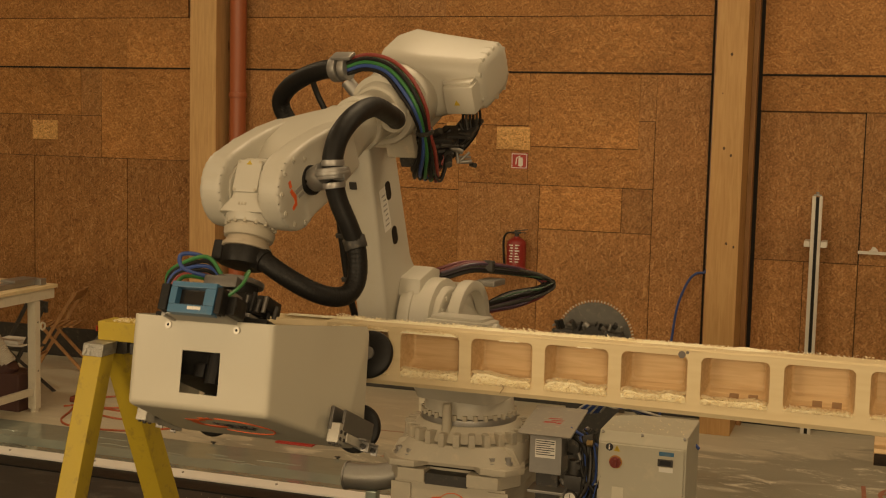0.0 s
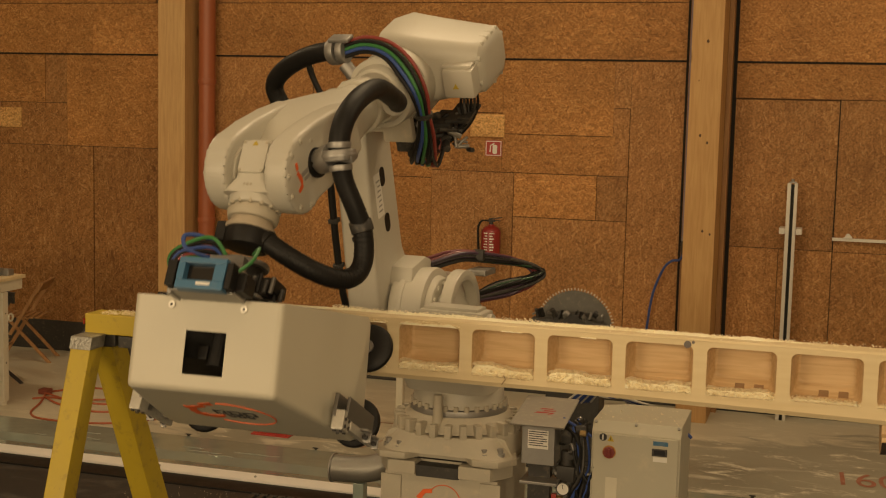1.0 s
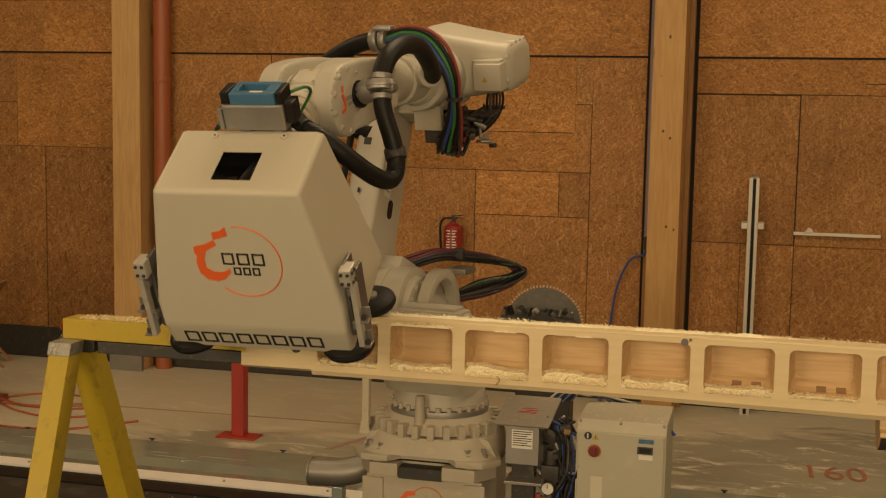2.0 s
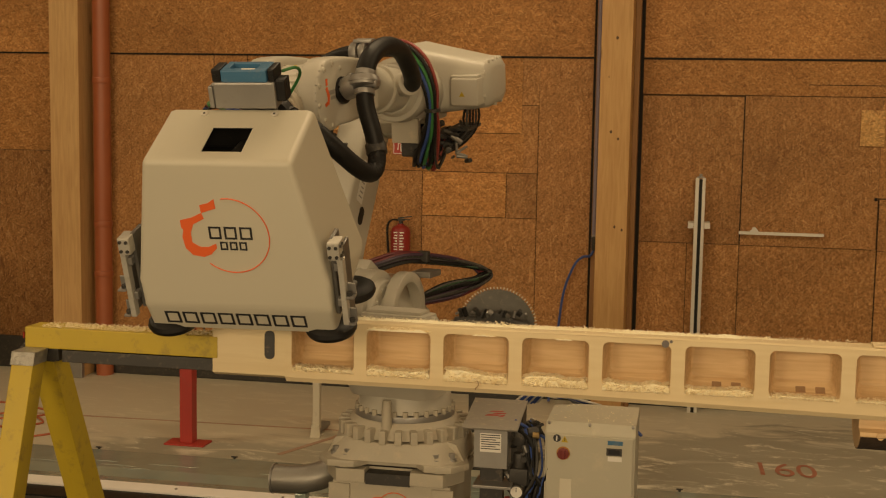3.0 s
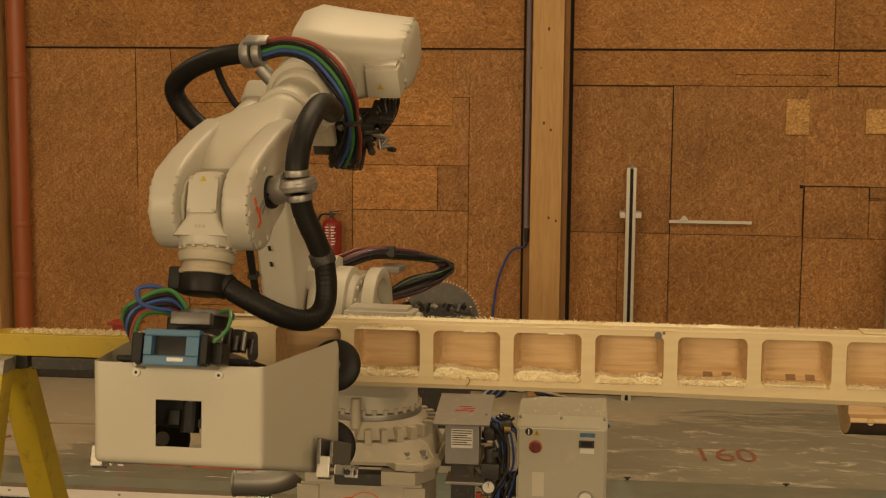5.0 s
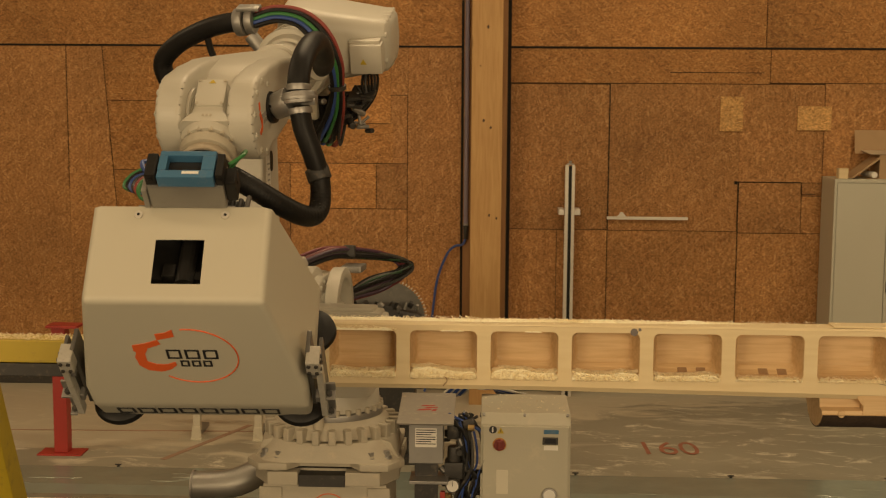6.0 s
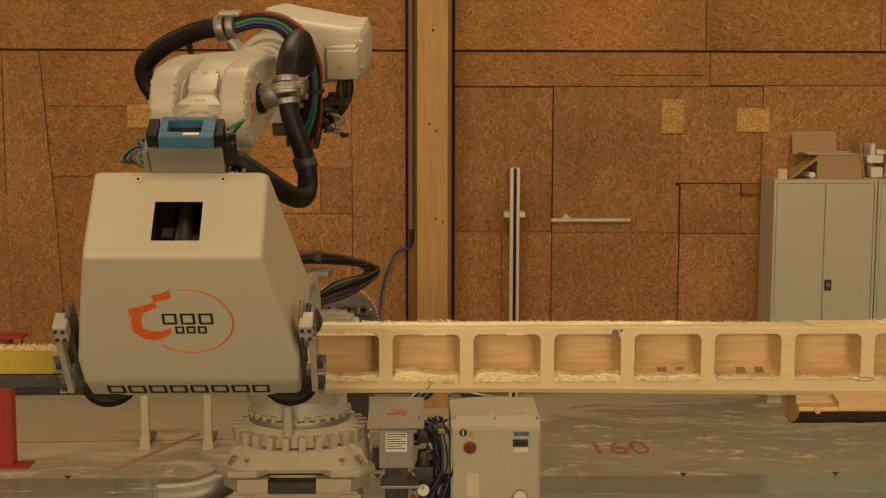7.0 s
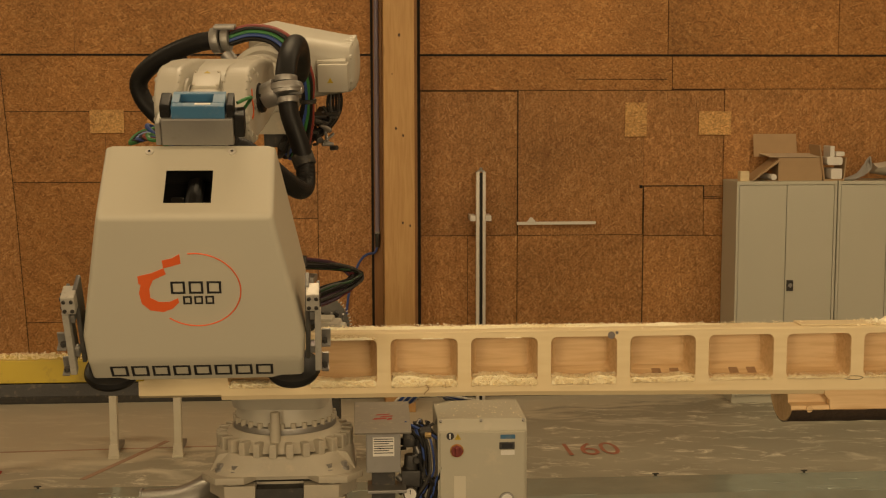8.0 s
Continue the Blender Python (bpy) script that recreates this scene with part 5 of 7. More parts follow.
tagged(chips(13, 900, lambda r: (r.uniform(-3.5, 0.8), r.uniform(2.2, 3.2), 0.014 + r.random() * 0.003)), "wood shavings strewn on the dark floor", "wood shavings", kind="stuff")
slab = tagged(part("bark_slab", box(1.10, 0.375, BEAM_TOP + 0.001, 1.40, 0.465, BEAM_TOP + 0.007, 0.002), PINE), "thin pale offcut lying on the beam", "offcut")

# ---- robot ----
TIMES = (0.0, 0.5, 1.0, 1.5, 1.7, 2.8, 3.0, 3.5, 4.0, 4.2, 5.3, 5.5, 6.0, 6.5, 7.0, 7.5, 8.0)
TURN = (-95.24, -94.98, -95.05, -95.83, -95.99, -102.45, -99.61, -97.14, -94.70, -94.71, -94.57, -94.44, -94.57, -94.81, -95.25, -95.57, -95.91)
SHOULDER = (20.19, 25.43, 18.02, -0.08, -7.16, -30.08, -27.12, -11.44, 10.97, 17.31, 17.85, 12.73, 4.91, -1.18, -7.28, -12.17, -17.20)
ELBOW = (26.11, 28.72, 25.71, 19.18, 16.97, 8.96, 9.30, 15.41, 22.12, 25.34, 26.12, 22.32, 19.42, 18.45, 16.81, 15.35, 13.81)
HEAD_YAW = (-0.07, 0.82, 0.75, -0.86, -0.63, 0.90, 0.09, -0.67, -0.26, -1.09, -0.07, 1.88, 1.60, 0.50, 0.92, 1.22, 1.33)
HEAD_TILT = (67.26, 73.53, 63.18, 43.63, 35.03, 17.66, 19.80, 33.44, 53.83, 63.15, 63.37, 52.70, 43.87, 41.64, 36.19, 31.63, 27.60)
HEAD_LEAN = (0.02, 0.31, 0.19, 0.02, -0.37, -1.19, -0.77, 0.19, 1.95, 0.50, 0.04, 0.27, -0.06, 0.11, 0.07, 0.11, 0.13)
BASE = Vector((-0.898, 1.833, 0.863))
REACH, RISE, LOWER = 0.3259, 0.7527, 1.0536
WRIST_AT = Vector((1.361, -0.062, 0.227))
KNUCKLE_AT = Vector((1.235, -0.058, 0.262))
HEAD_AT = Vector((-0.005, -0.389, -0.086))


def glide(values, t):
    """A smooth line through the joint's values at TIMES."""
    n = len(TIMES)
    i = max(0, min(n - 2, sum(1 for q in TIMES if q <= t) - 1))

    def slope(k):
        if k == 0 or k == n - 1:
            a, b = (0, 1) if k == 0 else (n - 2, n - 1)
            return (values[b] - values[a]) / (TIMES[b] - TIMES[a])
        h0, h1 = TIMES[k] - TIMES[k - 1], TIMES[k + 1] - TIMES[k]
        d0, d1 = (values[k] - values[k - 1]) / h0, (values[k + 1] - values[k]) / h1
        return (d0 * h1 + d1 * h0) / (h0 + h1)
    h = TIMES[i + 1] - TIMES[i]
    s = (t - TIMES[i]) / h
    return ((1 + 2 * s) * (1 - s) ** 2 * values[i] + s * (1 - s) ** 2 * h * slope(i) + s * s * (3 - 2 * s) * values[i + 1] + s * s * (s - 1) * h * slope(i + 1))


RING_E, HOSE_END = Vector((1.195, 0.285, 0.045)), Vector((0.075, -0.255, 0.0))
HOSE_LENGTH, HOSE_PIECES = 0.57, 30


def joints(t):
    """World poses of the robot's moving parts at t seconds."""
    a = Matrix.Translation(BASE) @ pose(0, 0, 0, 0, 0, glide(TURN, t))
    low = a @ pose(REACH, 0, RISE, 0, glide(SHOULDER, t), 0)
    lift = glide(ELBOW, t)
    el = low @ Matrix.Translation((0, 0, LOWER))
    up = Matrix.Translation(el.translation) @ pose(0, 0, 0, 0, 0, glide(TURN, t)) @ pose(0, 0, 0, 0, lift, 0)
    wrist = up @ WRIST_AT
    turn = pose(0, 0, 0, 0, 0, glide(HEAD_YAW, t)) @ pose(0, 0, 0, glide(HEAD_TILT, t), 0, 0) @ pose(0, 0, 0, 0, glide(HEAD_LEAN, t), 0)
    head = Matrix.Translation(wrist + turn.to_3x3() @ HEAD_AT) @ turn
    knuckle = Matrix.Translation(up @ KNUCKLE_AT) @ turn
    return {"turret": a, "lower_arm": low, "upper_arm": up, "wrist": knuckle, "tool_head": head}


def hose_line(t):
    """Places of the lower hose's pieces: a slack curve of one length from the arm's ring to the tool flange."""
    j = joints(t)
    p0, p3 = j["upper_arm"] @ RING_E, j["wrist"] @ HOSE_END
    d0 = j["upper_arm"].to_3x3() @ Vector((0.30, 0.12, -0.95)).normalized()
    d3 = j["wrist"].to_3x3() @ Vector((0.86, -0.50, 0.0)).normalized()

    def line(k):
        p1, p2 = p0 + d0 * k, p3 + d3 * k * 0.85
        return [p0 * (1 - u) ** 3 + 3 * p1 * u * (1 - u) ** 2 + 3 * p2 * u * u * (1 - u) + p3 * u ** 3 for u in [q / 60 for q in range(61)]]

    def length(pts):
        return sum((b - a).length for a, b in zip(pts, pts[1:]))
    lo, hi = 0.02, 0.9
    for _ in range(18):
        k = (lo + hi) / 2
        lo, hi = (k, hi) if length(line(k)) < HOSE_LENGTH else (lo, k)
    pts, out, walked = line(lo), [], 0.0
    total = length(pts)
    marks = [total * (q + 0.5) / HOSE_PIECES for q in range(HOSE_PIECES)]
    rest = Vector((-0.7, 0.0, -0.7)).normalized()
    for a, b in zip(pts, pts[1:]):
        step = (b - a).length
        while marks and marks[0] <= walked + step:
            q = a + (b - a) * ((marks.pop(0) - walked) / step)
            out.append(Matrix.Translation(q) @ rest.rotation_difference((b - a).normalized()).to_matrix().to_4x4())
        walked += step
    while len(out) < HOSE_PIECES:
        out.append(out[-1].copy())
    return out


START = joints(0.0)
robot = empty("robot_arm", Matrix.Translation((BASE.x, BASE.y, 0)), "large white six-axis industrial robot with a machining head", "robot")
HOME = Matrix.Translation((-BASE.x, -BASE.y, 0))


def moving(name, bm, material, pose_now, label="", smooth=True):
    return part(name, bm, material, robot, label, smooth=smooth, m=HOME @ pose_now)


# fixed foot
ped = part("pedestal", both(box(-0.29, -0.29, 0, 0.29, 0.30, 0.795, 0.012), box(-0.305, -0.30, 0.1, -0.2, -0.285, 0.78, 0.004), box(0.2, -0.30, 0.1, 0.305, -0.285, 0.78, 0.004)), CAST, robot, "dusty white steel pedestal")
plate = [(-0.34, -0.20), (-0.34, 0.32), (0.34, 0.32), (0.34, -0.20), (0.26, -0.33), (0.10, -0.33), (0.10, -0.24), (-0.12, -0.24), (-0.12, -0.33), (-0.26, -0.33)]
part("top_plate", prism(plate, "z", 0.80, 0.863, 0.004), CAST, robot)
part("notch", box(-0.118, -0.318, 0.79, 0.098, -0.235, 0.845), DARK, robot, "dark notch in the plate")
# Dark slab put in for the shade between plate and casting.
part("shadow_gap", box(-0.24, -0.262, 0.8635, 0.24, 0.30, 0.8715), GAP, robot, "dark slab filling the gap under the casting")
part("emblem", both(tube([(0.02 + 0.085 * math.cos(a), -0.2935, 0.665 + 0.085 * math.sin(a)) for a in [math.pi * 0.75 - 4.2 * k / 14 for k in range(15)]], 0.0022, seg=5, n=2), prism([(-0.10, 0.66), (-0.075, 0.70), (-0.04, 0.705), (-0.04, 0.725), (-0.085, 0.72), (-0.12, 0.68)], "y", -0.2955, -0.291)), ORANGE, robot, "orange emblem")
casting = [(-0.37, -0.24), (-0.30, -0.34), (-0.17, -0.34), (-0.12, -0.27), (0.12, -0.27), (0.17, -0.34), (0.30, -0.34), (0.37, -0.24), (0.33, -0.1), (0.33, 0.34), (-0.33, 0.34), (-0.33, -0.1)]
part("foot_casting", both(prism(casting, "z", 0.872, 0.905, 0.006), loft([[(u * s, w * s, z) for u, w in rounded(0, 0, 0.332, 0.325, r, 6)] for s, z, r in ((1.0, 0.905, 0.14), (0.985, 0.925, 0.18), (0.978, 0.96, 0.26), (0.975, 0.985, 0.30), (0.955, 0.992, 0.30))])), CAST, robot, smooth=True)
for sx in (-1, 1):
    for ox, oy in ((0.215, -0.285), (0.285, -0.245)):
        part("bolt", both(cyl((sx * ox, oy, 0.905), (sx * ox, oy, 0.925), 0.024, seg=16), cyl((sx * ox, oy, 0.925), (sx * ox, oy, 0.948), 0.016, seg=6)), STEEL, robot)
    part("corner_web", prism([(sx * 0.2, 0.90), (sx * 0.34, 0.90), (sx * 0.30, 0.98), (sx * 0.22, 1.0)], "y", -0.21, -0.19, 0.004), CAST, robot)
    part("spacer", cyl((sx * 0.23, -0.26, 0.861), (sx * 0.23, -0.26, 0.875), 0.05, seg=20), mat("pale_washer", (0.7, 0.66, 0.56), 0.5), robot)
part("ring_body", both(cyl((0, 0, 1.0), (0, 0, 1.05), 0.295, 0.275, 48), cyl((0, 0, 1.05), (0, 0, 1.075), 0.275, 0.25, 48)), CAST, robot, smooth=True)
for k in range(26):
    a = 2 * math.pi * k / 26
    part("rib", box(0.262, -0.017, 0.985, 0.326, 0.017, 1.052, 0.006, m=pose(0, 0, 0, 0, 0, math.degrees(a))), CAST, robot)
part("bearing", both(cyl((0, 0, 1.07), (0, 0, 1.105), 0.245, 0.245, 48, 0.004)), STEEL, robot, "worn steel bearing ring", smooth=True)
for k in range(28):
    a = 2 * math.pi * k / 28
    part("ring_bolt", cyl((0.235 * math.cos(a), 0.235 * math.sin(a), 1.10), (0.235 * math.cos(a), 0.235 * math.sin(a), 1.128), 0.013, seg=8), CAST, robot)
part("lock_pin", both(cyl((-0.03, -0.262, 1.02), (-0.03, -0.262, 1.19), 0.026, 0.022, 16, 0.004), cyl((-0.03, -0.262, 0.995), (-0.03, -0.262, 1.02), 0.014, seg=10)), CAST, robot, smooth=True)

# turret: forward is x, the robot's own left is y
T = START["turret"]
tur = moving("turret", both(cyl((0, 0, 0.245), (0, 0, 0.33), 0.232, 0.225, 40, 0.006), loft([[(u, w, z) for u, w in rounded(cx, cy, hx, hy, 0.09, 5)] for cx, cy, hx, hy, z in ((0.0, 0.0, 0.23, 0.22, 0.33), (0.04, 0.0, 0.27, 0.22, 0.42), (0.10, -0.01, 0.32, 0.20, 0.60), (0.14, -0.05, 0.29, 0.15, 0.70), (0.18, -0.085, 0.24, 0.11, 0.86), (0.2, -0.085, 0.19, 0.095, 0.90))])), WHITE, T, "white turret casting")
part("shoulder_arch", prism([(0.24 + 0.205 * math.cos(q), 0.74 + 0.205 * math.sin(q)) for q in [radians(9 * k) for k in range(21)]] + [(0.24 + 0.155 * math.cos(q), 0.74 + 0.155 * math.sin(q)) for q in [radians(9 * k) for k in range(20, -1, -1)]], "y", 0.055, 0.115, 0.008), WHITE, tur, "white cast arch over the joint", smooth=True)
part("shoulder_drum", both(cyl((REACH, -0.17, RISE), (REACH, 0.0, RISE), 0.205, seg=44, bev=0.014), cyl((REACH, -0.13, RISE), (REACH, -0.10, RISE), 0.212, seg=44, bev=0.006), cyl((REACH, 0.0, RISE), (REACH, 0.030, RISE), 0.17, 0.155, seg=40, bev=0.006), cyl((REACH, 0.030, RISE), (REACH, 0.05, RISE), 0.09, seg=28, bev=0.004), *[cyl((REACH + 0.13 * math.cos(q), 0.028, RISE + 0.13 * math.sin(q)), (REACH + 0.13 * math.cos(q), 0.040, RISE + 0.13 * math.sin(q)), 0.012, seg=8) for q in [2 * math.pi * k / 12 for k in range(12)]]), WHITE, tur, smooth=True)
part("motor", both(box(0.45, 0.02, 0.715, 0.60, 0.335, 0.800, 0.014), box(0.465, 0.04, 0.795, 0.585, 0.305, 0.815, 0.008), cyl((0.525, 0.335, 0.752), (0.525, 0.36, 0.752), 0.04, seg=20, bev=0.006), *[box(0.60, 0.0 + 0.03 * k, 0.725, 0.607, 0.012 + 0.03 * k, 0.79, 0.002) for k in range(9)]), WHITE, tur, "white finned motor", smooth=True)
part("motor_label", prism([(0.0, 0.0), (0.03, 0.0), (0.015, 0.026)], "y", 0, 0.002, m=pose(0.609, 0.255, 0.745, 0, 0, 90)), YELLOW, tur)
part("bracket", both(box(0.10, -0.235, 0.84, 0.22, -0.165, 0.96, 0.012), box(0.13, -0.25, 0.80, 0.25, -0.18, 0.87, 0.01), cyl((0.16, -0.16, 0.93), (0.16, -0.25, 0.93), 0.03, seg=14)), WHITE, tur, smooth=True)
LOOP_RED, LOOP_GREEN = mat("worn_red_sheath", (0.15, 0.030, 0.034), 0.42), mat("dark_green_sheath", (0.022, 0.06, 0.026), 0.42)
LOOP_GREY, LOOP_PLUM = mat("grey_sheath", (0.10, 0.095, 0.09), 0.38), mat("plum_sheath", (0.055, 0.03, 0.055), 0.4)
fan = random.Random(31)
for k in range(22):
    dz, dy = fan.uniform(-0.022, 0.028), fan.uniform(-0.03, 0.04)
    mm = LOOP_RED if dz > 0.021 else LOOP_GREEN if k in (7, 16) else (BLACK, LOOP_GREY, DARK, LOOP_PLUM, BLACK)[k % 5]
    reach = fan.uniform(-0.03, 0.035)
    part("loop_cable", tube([(0.16, -0.14 + dy, 0.94 + dz), (0.06, 0.0 + dy, 0.985 + dz), (-0.10, 0.15 + dy, 0.965 + 0.8 * dz), (-0.20, 0.27 + reach, 0.935 + 0.4 * dz), (-0.235, 0.325 + reach, 0.895 - 0.6 * dz), (-0.18, 0.29 + 0.6 * reach, 0.855 - 1.2 * dz), (-0.07, 0.19 + dy, 0.825 - 1.4 * dz), (0.05, 0.10, 0.79 - dz)], fan.uniform(0.0055, 0.0085), seg=8, n=7), mm, tur, smooth=True)
part("cable_tie", box(-0.02, 0.055, 0.965, 0.02, 0.115, 1.02, 0.008), DARK, tur)
part("cable_plate", box(-0.05, 0.06, 0.90, 0.10, 0.16, 0.93, 0.006), STEEL, tur)

# lower arm
L = START["lower_arm"]
arm_out = [(-0.085, 1.06), (-0.085, 0.30), (-0.16, 0.10), (-0.19, -0.05), (-0.10, -0.19), (0.10, -0.20), (0.22, -0.08), (0.24, 0.12), (0.215, 0.40), (0.17, 0.92), (0.13, 1.10), (0.02, 1.14)]
low = moving("lower_arm", prism(arm_out, "y", -0.345, -0.18, 0.022, 3), WHITE, L, "white lower arm with oval holes")
for x, z in ((0.052, 0.693), (0.051, 0.466)):
    part("hole", prism(rounded(x, z, 0.026, 0.046, 0.0255, 6), "y", -0.182, -0.178), BLACK, low, "dark oval hole")
part("label_plate", both(prism(rounded(0.105, 0.62, 0.035, 0.105, 0.006, 2), "y", -0.1795, -0.1785)), PAPER, low)
part("label_print", both(*[box(0.085, -0.1785, 0.54 + 0.024 * k, 0.125 - 0.006 * (k % 3), -0.178, 0.548 + 0.024 * k) for k in range(7)]), mat("grey_print", (0.35, 0.34, 0.31), 0.6), low, "grey printed bars")
for q in range(3):
    part("print_bar", box(-0.283, 0.0, 0.0, -0.270, 0.0012, 0.024, m=pose(0.2295 - 0.0865 * (0.075 * q - 0.02), 0, 0.38 + 0.075 * q, 0, -4.9, 90)), INK, low)
part("clip_plate", box(0.180, -0.30, 0.75, 0.192, -0.265, 0.785, 0.003), DARK, low)
part("arm_hose", tube([(0.10, -0.365, 1.02), (0.185, -0.368, 0.90), (0.205, -0.368, 0.68), (0.225, -0.368, 0.44), (0.235, -0.366, 0.22), (0.22, -0.36, 0.05)], 0.017, seg=10), BLACK, low, "black hose along the lower arm", smooth=True)
for z, x in ((0.80, 0.195), (0.52, 0.219), (0.30, 0.233)):
    part("hose_clip", box(x - 0.022, -0.388, z, x + 0.022, -0.345, z + 0.022, 0.004), DARK, low)
part("hub_cover", prism([(0.10, 0.17), (0.06, 0.245), (-0.10, 0.235), (-0.165, 0.19), (-0.09, 0.06), (0.04, 0.09)], "y", -0.20, -0.07, 0.016, 2), WHITE, low, smooth=True)
part("elbow_joint", both(cyl((0, -0.20, LOWER), (0, 0.03, LOWER), 0.125, seg=32, bev=0.01), box(0.07, -0.24, 0.96, 0.16, -0.10, 1.04, 0.012)), WHITE, low, smooth=True)
part("stop_block", box(-0.06, -0.185, 0.93, 0.12, -0.06, 1.0, 0.012), CAST, low)

# upper arm: x runs out to the wrist
U = START["upper_arm"]
rear = loft([[(u, y, w) for u, w in rounded(cx, cz, hx, hz, 0.07, 5)] for y, cx, hx, cz, hz in ((-0.12, -0.05, 0.10, 0.17, 0.12), (-0.10, -0.07, 0.14, 0.17, 0.15), (-0.03, -0.08, 0.175, 0.165, 0.165), (0.10, -0.09, 0.175, 0.15, 0.15), (0.29, -0.13, 0.160, 0.138, 0.120), (0.335, -0.135, 0.155, 0.138, 0.114), (0.352, -0.137, 0.140, 0.138, 0.098), (0.358, -0.137, 0.11, 0.138, 0.07))])
up = moving("upper_arm", rear, WHITE, U, "white upper arm with a rounded motor housing")
for k in range(5):
    part("housing_rib", cyl((-0.20 + 0.002 * k, -0.02 + 0.075 * k, 0.315 - 0.021 * k), (-0.225, -0.02 + 0.075 * k, 0.285 - 0.021 * k), 0.016, 0.012, 12, 0.005), WHITE, up, smooth=True)
for cx, cz in [(-0.137 + 0.145 * u, 0.138 + 0.106 * w) for u, w in ((-1, -0.55), (-1.02, 0.0), (-1, 0.55), (-0.62, 0.98), (-0.2, 1.0), (0.2, 1.0), (0.62, 0.98), (1, 0.55), (1, -0.5), (-0.62, -0.98), (0.0, -1.0))]:
    part("cover_boss", cyl((cx, 0.270, cz), (cx, 0.347, cz), 0.0135, 0.012, 12, 0.004), WHITE, up, smooth=True)
part("motor_cover", both(box(-0.13, 0.195, 0.05, 0.10, 0.335, 0.180, 0.012), box(-0.12, 0.19, 0.178, 0.08, 0.325, 0.194, 0.007)), WHITE, up, "white motor cover", smooth=True)
part("warning_label", both(prism([(0.0, 0.0), (0.028, 0.0), (0.014, 0.025)], "x", 0.1005, 0.102, m=Matrix.Translation((0, 0.24, 0.095)))), YELLOW, up, "yellow warning triangle")
part("warning_label", prism([(0.0, 0.0), (0.022, 0.0), (0.011, 0.02)], "y", 0.3355, 0.337, m=Matrix.Translation((-0.09, 0, 0.10))), YELLOW, up, "yellow warning triangle")
part("gear_ring", both(cyl((0.04, -0.01, 0.115), (0.16, -0.012, 0.13), 0.160, 0.162, 40, 0.01), cyl((0.16, -0.012, 0.13), (0.20, -0.014, 0.137), 0.14, 0.14, 40, 0.006), cyl((0.20, -0.014, 0.137), (0.285, -0.018, 0.152), 0.152, 0.152, 40, 0.01), cyl((0.285, -0.018, 0.152), (0.32, -0.02, 0.158), 0.13, 0.115, 40, 0.005)), WHITE, up, smooth=True)
part("arm_tube", both(cyl((0.30, -0.02, 0.152), (0.62, -0.03, 0.208), 0.105, 0.098, 36), cyl((0.46, -0.025, 0.18), (0.50, -0.026, 0.187), 0.115, 0.115, 36, 0.006)), WHITE, up, smooth=True)
part("arm_motor", both(cyl((0.40, -0.165, 0.165), (0.56, -0.175, 0.192), 0.062, 0.060, 28, 0.012), cyl((0.56, -0.175, 0.192), (0.585, -0.176, 0.196), 0.045, 0.04, 24, 0.006), box(0.42, -0.15, 0.10, 0.54, -0.08, 0.22, 0.014)), WHITE, up, "white arm motor", smooth=True)
fork = loft([[(x, u, w) for u, w in rounded(cy, cz, hy, hz, r, 5)] for x, cy, cz, hy, hz, r in ((0.54, -0.028, 0.195, 0.10, 0.10, 0.09), (0.66, -0.045, 0.215, 0.118, 0.108, 0.06), (0.78, -0.062, 0.235, 0.145, 0.112, 0.04), (0.90, -0.068, 0.245, 0.150, 0.115, 0.03), (1.00, -0.068, 0.25, 0.146, 0.11, 0.03), (1.08, -0.068, 0.255, 0.11, 0.07, 0.03))])
part("fork_body", fork, WHITE, up, smooth=True)
AX, AZ = 1.220, 0.268
for y0, y1 in ((-0.226, -0.132), (0.022, 0.116)):
    cheek = [(0.76, 0.338), (0.76, 0.135), (0.92, 0.128), (1.06, 0.126)] + [(AX + 0.146 * math.cos(q), AZ + 0.146 * math.sin(q)) for q in [radians(-112 + 205 * k / 16) for k in range(17)]] + [(1.08, 0.404), (0.92, 0.378)]
    ck = part("fork_cheek", prism(cheek, "y", y0, y1, 0.024, 4), WHITE, up, smooth=True)
    s = 1 if y1 > 0 else -1
    part("cheek_ring", both(cyl((AX, y0 if s > 0 else y1, AZ), (AX, (y0 if s > 0 else y1) - s * 0.012, AZ), 0.098, seg=32, bev=0.004), cyl((AX, (y0 if s > 0 else y1) - s * 0.012, AZ), (AX, (y0 if s > 0 else y1) - s * 0.018, AZ), 0.078, seg=32, bev=0.003)), WHITE, ck, smooth=True)
    for k in range(7):
        q = radians(-85 + 36 * k)
        yo = y0 if s < 0 else y1
        part("boss", both(cyl((AX + 0.122 * math.cos(q), yo - s * 0.03, AZ + 0.122 * math.sin(q)), (AX + 0.122 * math.cos(q), yo + s * 0.003, AZ + 0.122 * math.sin(q)), 0.014, 0.012, seg=12, bev=0.003)), WHITE, ck, smooth=True)
        part("boss_bolt", cyl((AX + 0.122 * math.cos(q), yo + s * 0.003, AZ + 0.122 * math.sin(q)), (AX + 0.122 * math.cos(q), yo + s * 0.006, AZ + 0.122 * math.sin(q)), 0.006, seg=6), CAST, ck)
part("emblem", both(prism([(1.19, 0.30), (1.205, 0.335), (1.19, 0.34), (1.172, 0.305), (1.18, 0.27), (1.21, 0.262), (1.215, 0.275), (1.19, 0.283)], "y", 0.0985, 0.1005), box(1.186, 0.0985, 0.345, 1.20, 0.1005, 0.372)), ORANGE, up, "orange emblem", m=Matrix.Translation((0.078, 0.0178, -0.035)))
